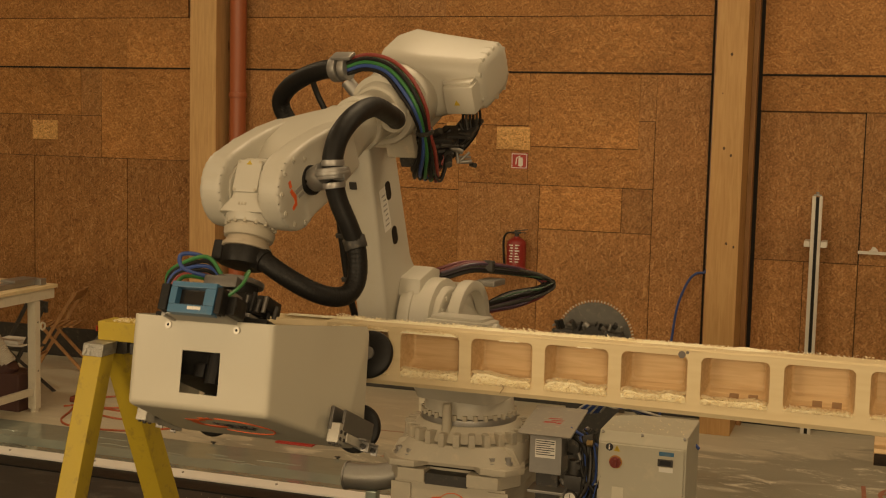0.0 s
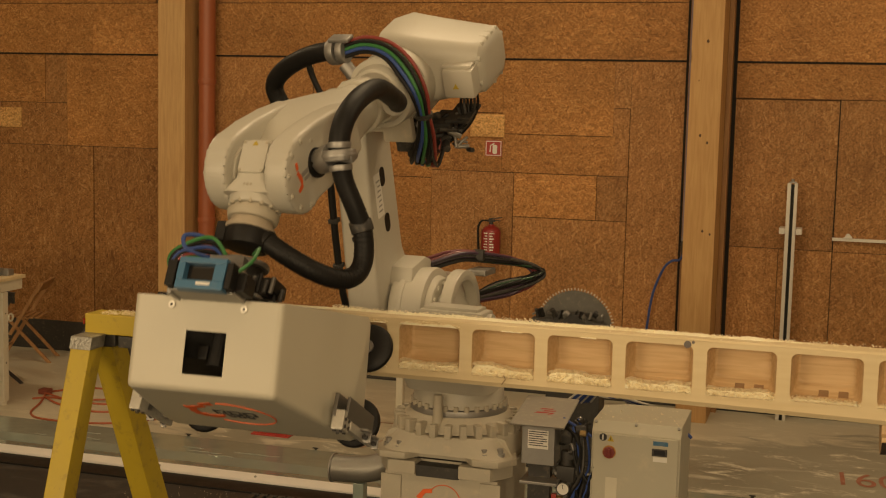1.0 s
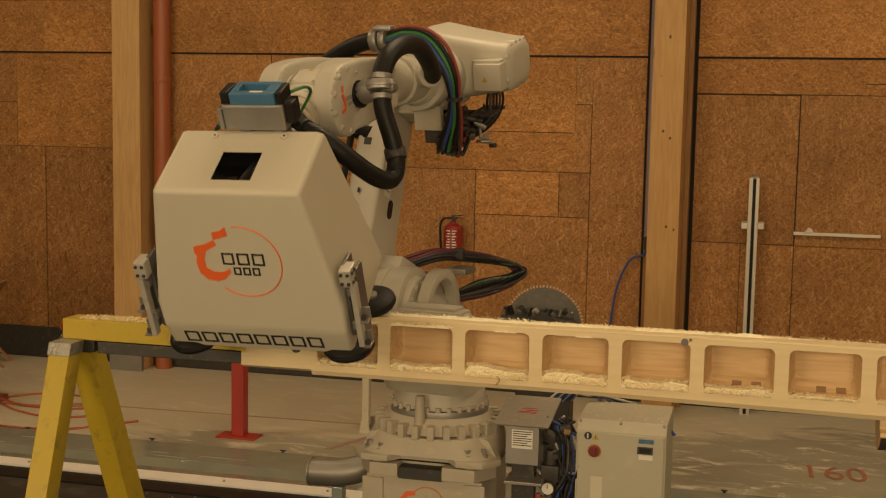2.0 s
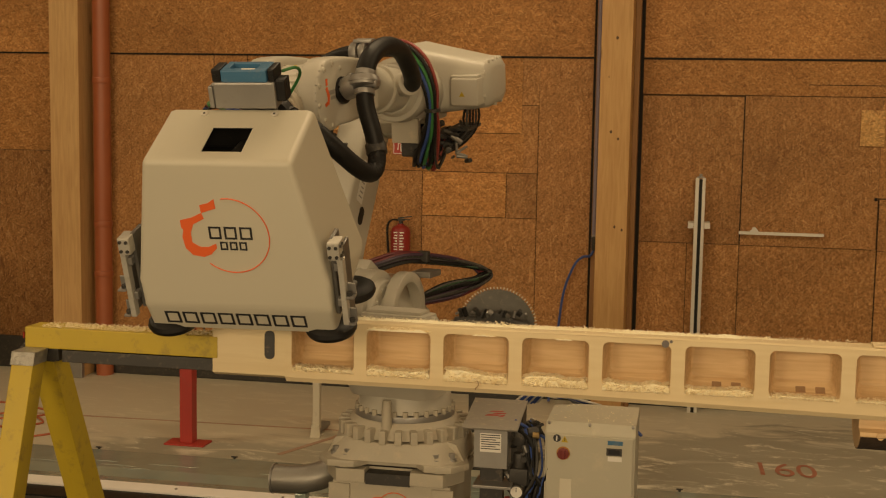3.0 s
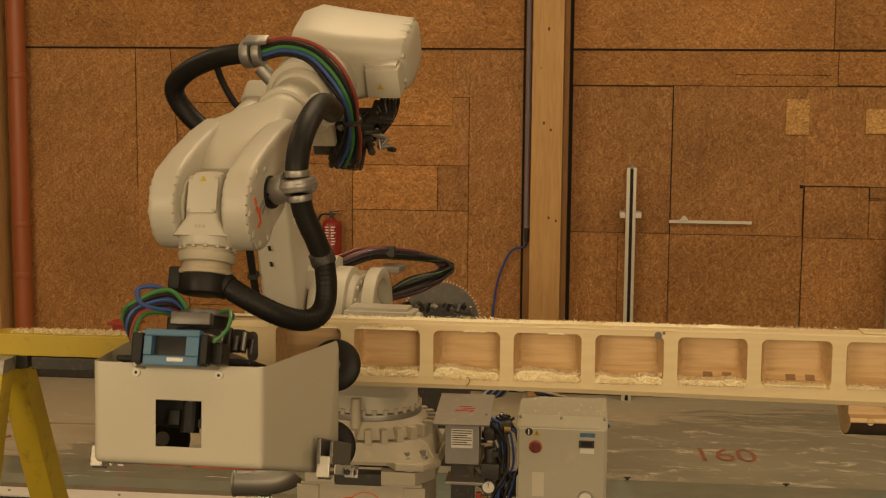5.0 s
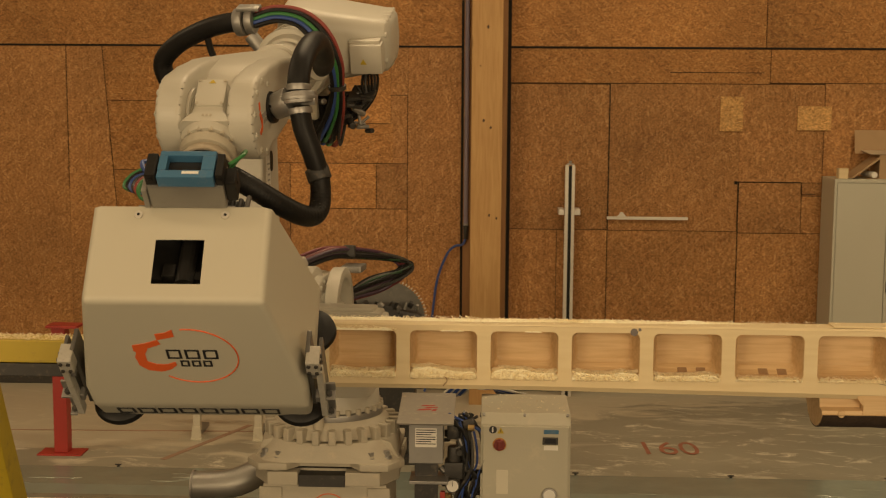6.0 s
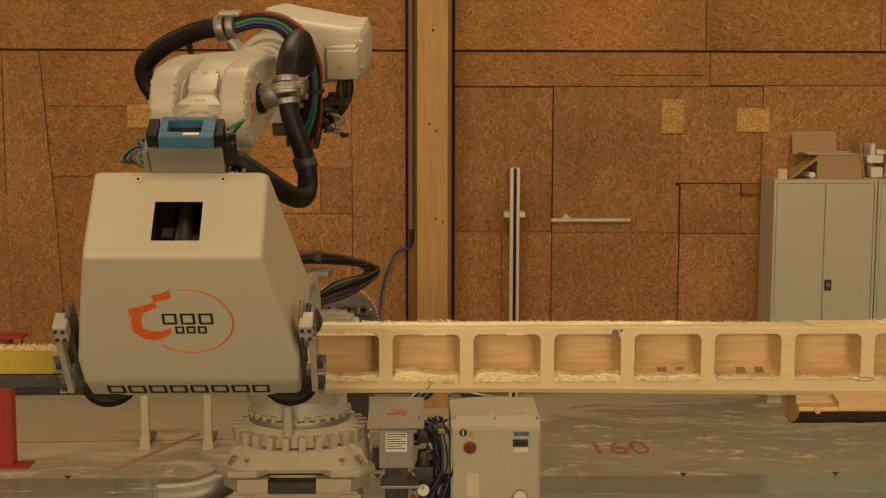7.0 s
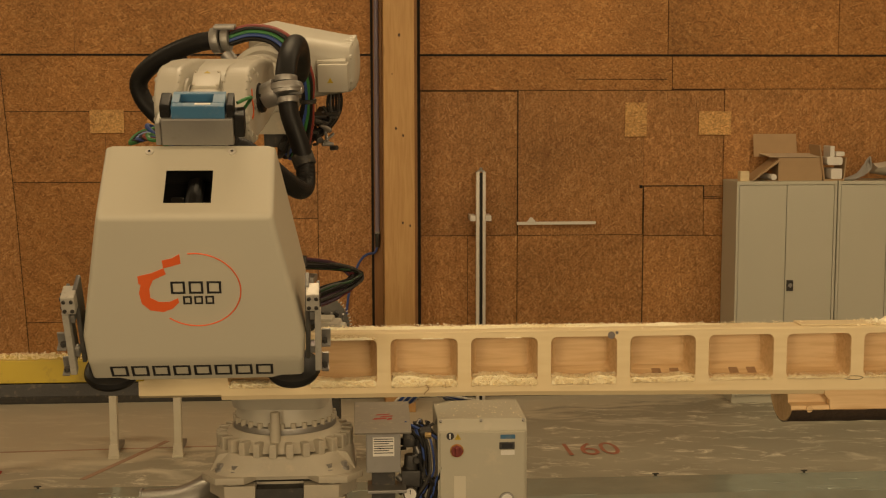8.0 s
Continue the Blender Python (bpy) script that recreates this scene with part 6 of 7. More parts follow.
part("emblem_bars", both(box(1.12, 0.0985, 0.305, 1.172, 0.1005, 0.322), box(1.12, 0.0985, 0.284, 1.160, 0.1005, 0.297)), mat("faded_print", (0.3, 0.28, 0.25), 0.6), up, "grey printed bars", m=Matrix.Translation((0.078, 0.0178, -0.035)))

# hoses and cables carried on the upper arm
part("rear_hose", tube([(0.225, -0.20, 0.318), (0.205, -0.30, 0.305), (0.175, -0.42, 0.262), (0.15, -0.54, 0.195), (0.135, -0.615, 0.115), (0.14, -0.60, 0.03), (0.17, -0.52, -0.05), (0.22, -0.40, -0.11), (0.26, -0.28, -0.13)], 0.040, seg=16, n=12, rib=0.002), BLACK, up, "thick black ribbed hose", smooth=True)
part("rear_stay", tube([(0.185, -0.39, 0.25), (0.19, -0.375, 0.17), (0.21, -0.33, 0.08), (0.23, -0.27, 0.03)], 0.014, seg=8), BLACK, up, smooth=True)
part("hose_clamp", both(cyl((0.217, -0.245, 0.312), (0.222, -0.205, 0.318), 0.058, seg=24, bev=0.006), cyl((0.223, -0.200, 0.319), (0.226, -0.165, 0.322), 0.052, seg=24, bev=0.006), box(0.19, -0.235, 0.366, 0.25, -0.14, 0.384, 0.006), cyl((0.225, -0.19, 0.26), (0.24, -0.14, 0.20), 0.03, seg=14)), STEEL, up, "bright steel hose clamp", smooth=True)
for k in range(9):
    mm = (RED_HOSE, BLACK, GREEN_HOSE, GREEN_HOSE, BLUE_HOSE, BLUE_HOSE, BLACK, BLACK, DARK)[k]
    o1, o2 = ((k * 5) % 9 - 4) * 0.0050, (4 - k) * 0.0070
    part("cable", tube([(0.224 + o1, -0.175, 0.322 + o2), (0.232 + o1, -0.07, 0.350 + o2), (0.258 + o1, 0.04 + 0.5 * o2, 0.335 + o2), (0.288 + o1, 0.122 + o2, 0.262 + o2), (0.31 + o1, 0.172 + o2, 0.17), (0.30 + 0.6 * o1, 0.176 + 0.7 * o2, 0.06), (0.27 + o1, 0.15 + 1.2 * o2, -0.06), (0.22 + 1.4 * o1, 0.10 + 1.6 * o2, -0.18 + o1), (0.165 + o1, 0.06 + 1.6 * o2, -0.235 + o1), (0.09, 0.03 + o2, -0.19 + o2), (0.0, 0.0, -0.08)], 0.0088, seg=8, n=6), mm, up, smooth=True)
part("cable_tie", cyl((0.294, 0.176, 0.052), (0.294, 0.176, 0.068), 0.038, seg=16), DARK, up)
for k in range(6):
    o = 0.012 * k
    part("thin_cable", tube([(-0.06 + o, 0.27 - 0.5 * o, 0.05), (-0.05 + o, 0.285 - o, -0.02), (-0.02 + o, 0.27 - 0.6 * o, -0.09), (0.03 + 0.5 * o, 0.22 - o, -0.15), (0.06, 0.15, -0.19)], 0.0065, seg=6), (BLACK, DARK, BLACK)[k % 3], up, smooth=True)
slack = random.Random(44)
for k in range(14):
    o1, o2, o3 = slack.uniform(-0.022, 0.022), slack.uniform(-0.03, 0.03), slack.uniform(-0.03, 0.04)
    part("cable", tube([(0.245 + o1, 0.05 + 0.3 * o2, 0.315 + o2), (0.285 + o1, 0.125 + 0.6 * o2, 0.25 + 0.5 * o2), (0.305 + o1, 0.168 + 0.5 * o2, 0.165), (0.292 + 0.6 * o1, 0.170 + 0.5 * o2, 0.06), (0.265 + o1, 0.148 + o2, -0.06), (0.215 + 1.3 * o1, 0.11 + 1.5 * o2, -0.165 + o3), (0.15 + o1, 0.10 + 1.6 * o2, -0.215 + o3), (0.07 + o3, 0.10 + 2 * o2, -0.17 + o2), (0.03, 0.12 + o2, -0.08)], slack.uniform(0.0045, 0.0075), seg=7, n=6), (BLACK, BLACK, DARK, BLACK, RED_HOSE, BLACK, DARK)[k % 7], up, smooth=True)
clutter = random.Random(21)
for k in range(40):
    q = Vector((clutter.uniform(0.0, 0.19), clutter.uniform(0.02, 0.26), clutter.uniform(-0.235, -0.05)))
    d = Vector((clutter.uniform(-1, 1), clutter.uniform(-1, 1), clutter.uniform(-0.6, 0.6))).normalized() * clutter.uniform(0.02, 0.05)
    part("fitting", cyl(q - d, q + d, clutter.uniform(0.006, 0.016), seg=10, bev=0.002), (DARK, STEEL, BLACK, DARK)[k % 4], up, smooth=True)
part("support_bar", box(-0.09, 0.17, -0.075, 0.09, 0.28, -0.06, 0.003), DARK, up)
part("valve_block", both(box(0.02, -0.06, -0.20, 0.14, 0.07, -0.06, 0.01), box(0.05, 0.07, -0.22, 0.13, 0.13, -0.12, 0.008), cyl((0.10, 0.05, -0.16), (0.20, 0.05, -0.18), 0.03, seg=14), cyl((0.0, 0.12, -0.14), (0.1, 0.17, -0.15), 0.022, seg=12), box(-0.05, 0.1, -0.10, 0.10, 0.2, -0.075, 0.004)), DARK, up, "dark valve block")
part("cable_plate", both(box(0.16, -0.08, -0.12, 0.20, 0.06, 0.0, 0.006), box(-0.10, -0.08, -0.035, 0.14, 0.10, 0.03, 0.012)), CAST, up)
part("hose_collar", cyl((0.42, 0.085, 0.195), (0.50, 0.155, 0.213), 0.056, 0.054, 24, 0.008), WHITE, up, smooth=True)
part("front_hose", tube([(0.44, 0.10, 0.20), (0.50, 0.165, 0.215), (0.60, 0.20, 0.285), (0.74, 0.215, 0.385), (0.90, 0.222, 0.425), (1.03, 0.220, 0.412), (1.105, 0.218, 0.365), (1.142, 0.222, 0.31)], 0.038, seg=16, n=12, rib=0.002), BLACK, up, "thick black ribbed hose", smooth=True)
part("hose_clamp", both(cyl((1.118, 0.219, 0.350), (1.128, 0.220, 0.330), 0.043, seg=20, bev=0.003), cyl((1.133, 0.219, 0.326), (1.151, 0.224, 0.288), 0.063, seg=28, bev=0.010), cyl((1.139, 0.2205, 0.313), (1.146, 0.222, 0.299), 0.067, seg=28, bev=0.004), cyl((1.156, 0.226, 0.278), (1.165, 0.229, 0.258), 0.043, seg=20, bev=0.003), box(1.12, 0.232, 0.292, 1.17, 0.286, 0.318, 0.006)), STEEL, up, "bright steel hose clamp", smooth=True)
part("clamp_holder", both(cyl((1.140, 0.115, 0.272), (1.141, 0.131, 0.275), 0.056, seg=24, bev=0.004), *[cyl((1.141 + 0.044 * math.cos(q), 0.126, 0.274 + 0.044 * math.sin(q)), (1.141 + 0.044 * math.cos(q), 0.133, 0.275 + 0.044 * math.sin(q)), 0.006, seg=6) for q in (0.4, 1.45, 2.5, 3.55, 4.6, 5.65)]), BLACK, up, "black clamp flange", smooth=True)
part("clamp_arm", both(cyl((1.141, 0.131, 0.275), (1.142, 0.19, 0.300), 0.046, 0.050, 20, 0.005), box(1.118, 0.150, 0.276, 1.168, 0.19, 0.326, 0.008)), STEEL, up, smooth=True)
part("hanging_hose", tube([(1.152, 0.225, 0.28), (1.168, 0.235, 0.21), (1.185, 0.265, 0.12), RING_E], 0.036, seg=16, n=10, rib=0.001), BLACK, up, "smooth black hose", smooth=True)
part("hose_joint", cyl(RING_E + Vector((-0.012, -0.012, 0.022)), RING_E + Vector((0.008, 0.004, -0.018)), 0.043, seg=20, bev=0.005), DARK, up, smooth=True)

# hose looping from the arm to the tool, in short pieces that follow one another
HOSE_DIR = Vector((-0.7, 0.0, -0.7)).normalized()
half = HOSE_LENGTH / HOSE_PIECES
piece_bm = both(cyl(HOSE_DIR * -half, HOSE_DIR * half, 0.0362, seg=20, bev=0.0015), cyl(HOSE_DIR * -0.004, HOSE_DIR * 0.004, 0.0370, seg=20, bev=0.0005))
hose_pieces = []
for k, place in enumerate(hose_line(0.0)):
    if not hose_pieces:
        hose_pieces.append(moving("hose_piece", piece_bm, BLACK, place, "short piece of thick black hose"))
        continue
    ob = new("hose_piece", hose_pieces[0].data)
    ob.parent = robot
    ob.matrix_basis = HOME @ place
    hose_pieces.append(ob)

# wrist block between the fork cheeks
K = START["wrist"]
wr = moving("wrist", both(loft([[(u, y, w) for u, w in rounded(0.0, 0.0, hx, hz, 0.026, 4)] for y, hx, hz in ((0.118, 0.040, 0.050), (0.110, 0.052, 0.066), (0.03, 0.056, 0.088), (-0.05, 0.060, 0.094), (-0.085, 0.088, 0.094), (-0.105, 0.096, 0.096))]), cyl((0, -0.10, 0), (0, -0.135, 0), 0.100, 0.094, 36, 0.006)), WHITE, K, "white wrist block")
part("wrist_cover", both(prism(rounded(0.0, 0.03, 0.050, 0.062, 0.01, 3), "z", 0.084, 0.101, 0.004)), WHITE, wr, "white screwed cover plate", smooth=True)
for cx, cy in ((-0.042, 0.084), (0.042, 0.084), (-0.042, -0.024), (0.042, -0.024)):
    part("cover_screw", cyl((cx, cy, 0.101), (cx, cy, 0.104), 0.006, seg=8), CAST, wr)
for s in (-1, 1):
    part("wrist_ear", prism([(s * 0.056, -0.02), (s * 0.092, -0.075), (s * 0.092, -0.105), (s * 0.056, -0.105)], "z", -0.06, 0.06, 0.008), WHITE, wr, smooth=True)
part("flange", both(cyl((0, -0.135, 0), (0, -0.150, 0), 0.082, seg=36, bev=0.003), cyl((0, -0.150, 0), (0, -0.182, 0), 0.096, 0.090, seg=36, bev=0.006)), CAST, wr, "dusty pale flange", smooth=True)
part("adaptor_ring", both(cyl((0, -0.182, 0), (0, -0.205, 0), 0.078, 0.082, seg=32, bev=0.004), cyl((0, -0.205, 0), (0, -0.222, 0), 0.090, seg=32, bev=0.004)), mat("dusty_adaptor", (0.42, 0.36, 0.27), 0.6, metal=0.2, var=0.2, scale=18, dirt=(0.5, 0.42, 0.3)), wr, "dusty brown adaptor ring", smooth=True)
part("tool_coupling", both(cyl((0, -0.222, 0), (0, -0.285, 0), 0.086, 0.084, seg=32, bev=0.008), box(-0.11, -0.275, -0.05, -0.07, -0.20, 0.05, 0.008), cyl((0.05, -0.245, 0), (0.085, -0.262, 0), 0.046, 0.043, seg=24, bev=0.005)), BLACK, wr, "black rotary coupling with a hose port", smooth=True)
for k in range(14):
    q = 2 * math.pi * k / 14
    part("flange_bolt", cyl((0.088 * math.cos(q), -0.122, 0.088 * math.sin(q)), (0.088 * math.cos(q), -0.141, 0.088 * math.sin(q)), 0.008, seg=8), CAST, wr)
part("hub_ring", both(cyl((-0.071, 0, 0), (0.071, 0, 0), 0.060, seg=30, bev=0.004)), WHITE, wr, smooth=True)
part("warning_label", prism([(-0.012, 0.072), (0.012, 0.072), (0.0, 0.090)], "z", 0.1015, 0.1025), YELLOW, wr)
part("cast_mark", both(*[box(-0.018 + 0.013 * k, -0.080, 0.0945, -0.011 + 0.013 * k, -0.070, 0.0962) for k in range(3)]), CAST, wr)

# ---- machining head ----
# x across, z up along the emblem panel, -y out of it
H = START["tool_head"]
CX = 0.018


def hood():
    bm = fresh()

    def v(x, y, z):
        return bm.verts.new((x, y, z))

    def wz(y):
        return 0.206 + 0.252 * (y + 0.131)
    xl0, xr0, xl1, xr1 = CX - 0.272, CX + 0.272, CX - 0.362, CX + 0.362
    yt, yb, z_low = -0.028, -0.333, -0.522
    zb = wz(yb)
    wx0, wx1, wy0, wy1 = -0.052, 0.096, -0.136, -0.278
    tl, tr, bl, br = v(xl0, yt, wz(yt)), v(xr0, yt, wz(yt)), v(xl0, yb, zb), v(xr0, yb, zb)
    a, b, c, d = v(wx0, wy0, wz(wy0)), v(wx1, wy0, wz(wy0)), v(wx1, wy1, wz(wy1)), v(wx0, wy1, wz(wy1))
    bm.faces.new((tl, tr, b, a))
    bm.faces.new((tr, br, c, b))
    bm.faces.new((br, bl, d, c))
    bm.faces.new((bl, tl, a, d))
    ml, mr, kl, kr = v(xl1, yb, -0.31), v(xr1, yb, -0.31), v(xl1 + 0.003, yb, -0.415), v(xr1 - 0.003, yb, -0.415)
    ll, lr = v(xl1 + 0.008, yb + 0.033, z_low), v(xr1 - 0.008, yb + 0.033, z_low)
    bm.faces.new((bl, br, mr, ml))
    bm.faces.new((ml, mr, kr, kl))
    bm.faces.new((kl, kr, lr, ll))
    for s, top, bend, mid, kink, foot in ((-1, tl, bl, ml, kl, ll), (1, tr, br, mr, kr, lr)):
        x = xl1 if s < 0 else xr1
        e1, e2 = v(x, 0.13, -0.375), v(x - s * 0.003, -0.17, -0.47)
        bm.faces.new((top, bend, e1))
        bm.faces.new((bend, mid, e1))
        bm.faces.new((mid, kink, foot, e2, e1))
    bmesh.ops.recalc_face_normals(bm, faces=bm.faces)
    picks = []
    for e in bm.edges:
        if len(e.link_faces) == 2:
            n0, n1 = e.link_faces[0].normal, e.link_faces[1].normal
            if n0.angle(n1) > radians(10):
                picks.append(e)
    bevel(bm, picks, 0.022, 4)
    return bm


head_hood = moving("tool_head", hood(), HOOD, H, "white folded sheet metal hood over a machining head")
mod = head_hood.modifiers.new("sheet", "SOLIDIFY")
mod.thickness, mod.offset = 0.004, -1
head_hood.modifiers.new("even_normals", "WEIGHTED_NORMAL").keep_sharp = True
for x in (-0.113, 0.152):
    nrm = Vector((0, -0.244, 0.97))
    q = Vector((x, -0.056, 0.2255))
    part("hood_screw", cyl(q - nrm * 0.001, q + nrm * 0.005, 0.0135, seg=16, bev=0.002), ALU, head_hood, "bright steel screw")
    part("screw_socket", cyl(q + nrm * 0.0051, q + nrm * 0.0058, 0.005, seg=6), BLACK, head_hood)

YF = -0.3345
# emblem: ring, two strokes, bars for the lettering
RC = Vector((0.035, 0, -0.127))
part("emblem_ring", tube([(RC.x + 0.143 * math.cos(a), YF, RC.z + 0.143 * math.sin(a)) for a in [radians(97 - 227 * k / 30) for k in range(31)]], 0.0022, seg=6, n=2), ORANGE, head_hood, "thin orange ring")
part("emblem_stroke", both(prism([(-0.062, -0.04), (-0.055, -0.062), (-0.098, -0.085), (-0.112, -0.118), (-0.112, -0.155), (-0.085, -0.172), (-0.052, -0.172), (-0.024, -0.158), (-0.022, -0.175), (-0.045, -0.20), (-0.075, -0.212), (-0.115, -0.205), (-0.14, -0.178), (-0.146, -0.135), (-0.138, -0.105), (-0.145, -0.098), (-0.145, -0.07), (-0.10, -0.058)], "y", YF - 0.0008, YF + 0.001)), ORANGE, head_hood, "thick orange brush stroke")
part("emblem_dash", prism([(-0.064, -0.010), (-0.062, -0.040), (-0.030, -0.030), (-0.006, -0.022), (-0.008, 0.014), (-0.018, 0.008), (-0.032, -0.002)], "y", YF - 0.0008, YF + 0.001), ORANGE, head_hood, "orange brush dash")


def bars(x0, x1, z0, z1, count, stroke, gap, m=None):
    """Plain rectangles of the size and weight of a line of lettering."""
    w = (x1 - x0) / count
    for k in range(count):
        a, b = x0 + k * w + gap, x0 + (k + 1) * w - gap
        part("print_bar", both(box(a, YF - 0.0008, z1 - stroke, b, YF + 0.001, z1), box(a, YF - 0.0008, z0, b, YF + 0.001, z0 + stroke), box(a, YF - 0.0008, z0 + stroke, a + stroke, YF + 0.001, z1 - stroke), box(b - stroke, YF - 0.0008, z0 + stroke, b, YF + 0.001, z1 - stroke)), INK, head_hood, m=m)


bars(-0.05, 0.122, -0.140, -0.092, 3, 0.007, 0.006)
bars(-0.012, 0.095, -0.182, -0.150, 3, 0.006, 0.004)
bars(-0.276, 0.276, -0.088, -0.030, 8, 0.008, 0.006, Matrix.Translation((0, YF, -0.415)) @ pose(0, 0, 0, 17.1, 0, 0) @ Matrix.Translation((0, -YF, 0)))

# Frame and spindle are blackened so the inside reads unlit through the window.
part("inner_frame", both(box(CX - 0.24, -0.20, -0.40, CX + 0.24, -0.02, 0.09, 0.01), box(CX - 0.22, -0.02, -0.30, CX + 0.22, 0.0, 0.185, 0.008)), BLACK, head_hood, "machine frame under the hood, black for its unlit inside")
part("spindle", both(cyl((0.03, -0.23, 0.10), (0.03, -0.06, 0.10), 0.03, seg=16), box(-0.04, -0.21, 0.09, 0.0, -0.16, 0.12, 0.005), cyl((0.07, -0.20, 0.11), (0.07, -0.20, 0.08), 0.016, seg=12)), BLACK, head_hood, "spindle seen through the window, black for the unlit inside")
part("deck_plate", both(box(CX - 0.15, 0.002, -0.32, CX + 0.15, 0.016, 0.19, 0.003), box(CX - 0.11, 0.0165, -0.12, CX + 0.11, 0.032, 0.16, 0.004)), STEEL, head_hood)
part("adaptor", both(cyl((0.05, 0.03, 0.08), (0.05, 0.10, 0.085), 0.12, 0.10, 28, 0.006), cyl((0.05, 0.10, 0.085), (0.05, 0.16, 0.087), 0.070, seg=24), box(-0.06, 0.06, 0.02, 0.02, 0.13, 0.15, 0.008), box(0.10, 0.05, 0.0, 0.19, 0.10, 0.12, 0.01)), BLACK, head_hood, "dark tool adaptor", smooth=True)
part("adaptor_plate", both(cyl((0.05, 0.135, 0.085), (0.05, 0.155, 0.085), 0.088, seg=28, bev=0.005), box(-0.03, 0.10, 0.16, 0.10, 0.14, 0.20, 0.006)), OILY, head_hood, smooth=True)
sensor = part("sensor_box", both(box(-0.083, -0.015, 0.245, 0.15, 0.085, 0.345, 0.008), box(-0.10, -0.02, 0.25, -0.083, 0.06, 0.33, 0.004)), STEEL, head_hood, "grey metal sensor box", m=Matrix.Translation((0.010, -0.028, -0.004)))
part("sensor_front", both(box(-0.045, -0.018, 0.345, 0.125, 0.012, 0.39, 0.004), box(-0.045, 0.07, 0.345, 0.125, 0.09, 0.39, 0.004), box(-0.045, 0.0125, 0.345, -0.02, 0.0695, 0.39, 0.002), box(0.085, 0.0125, 0.345, 0.125, 0.0695, 0.39, 0.002)), BLUE, sensor, "blue housing front")
part("sensor_glass", box(-0.0195, 0.013, 0.346, 0.0845, 0.069, 0.362, 0.001), mat("dark_glass", (0.02, 0.02, 0.02), 0.08, var=0.0, bump=0.0), sensor, "dark glass window")
for x0, x1 in ((-0.082, -0.049), (0.129, 0.152)):
    part("end_block", both(box(x0, -0.012, 0.3455, x1, 0.078, 0.392, 0.005), cyl(((x0 + x1) / 2, -0.016, 0.368), ((x0 + x1) / 2, -0.011, 0.368), 0.008, seg=8)), BLACK, sensor, "black end block")
part("sensor_label", box(0.03, -0.005, 0.3902, 0.08, 0.006, 0.3908), PAPER, sensor)
part("sensor_plug", both(cyl((0.15, 0.03, 0.33), (0.185, 0.035, 0.33), 0.018, seg=14), box(0.15, -0.005, 0.27, 0.185, 0.06, 0.35, 0.006)), BLACK, sensor)
for k in range(6):
    mm = (GREEN_HOSE, RED_HOSE, BLACK, BLUE_HOSE, BLACK, GREEN_HOSE)[k]
    o = 0.014 * k
    part("tool_cable", tube([(0.02, 0.10 + 0.4 * o, 0.05 + o), (-0.05, 0.14 + o, 0.10 + o), (-0.12 - o * 0.6, 0.13 + 0.5 * o, 0.18), (-0.13 - o, 0.05 + o, 0.23 - o), (-0.11, -0.0 + 0.3 * o, 0.24), (-0.07, 0.0, 0.24)], 0.0075, seg=7), mm, head_hood, smooth=True)
part("tool_cable", tube([(0.17, 0.03, 0.36), (0.21, 0.07, 0.36), (0.20, 0.13, 0.31), (0.14, 0.14, 0.22)], 0.006, seg=7), GREEN_HOSE, head_hood, smooth=True)
part("blue_loop", tube([(-0.02, 0.17, 0.1), (-0.09, 0.22, 0.14), (-0.15, 0.21, 0.18), (-0.13, 0.16, 0.18), (-0.05, 0.15, 0.12)], 0.008, seg=7), BLUE_HOSE, head_hood, smooth=True)
for k in range(10):
    x = 0.10 + 0.024 * (k % 5)
    part("fitting", cyl((x, 0.03, 0.15 - 0.09 * (k // 5)), (x + 0.004, 0.075 + 0.012 * (k % 3), 0.15 - 0.09 * (k // 5)), 0.0085, seg=8), (DARK, OILY, BLACK)[k % 3], head_hood)


def rubber_wheel(x, y):
    prof = [(0.03, -0.530 + 0.0), (0.075, -0.528), (0.092, -0.54), (0.096, -0.556), (0.088, -0.572), (0.06, -0.580), (0.02, -0.578)]
    secs = [[(x + r * math.cos(a), y + r * math.sin(a), z + 0.02) for a in [2 * math.pi * q / 28 for q in range(28)]] for r, z in prof]
    w = part("wheel", loft(secs), BLACK, head_hood, "black rubber wheel", smooth=True)
    part("hub", cyl((x, y, -0.565), (x, y, -0.50), 0.026, seg=16), STEEL, w)


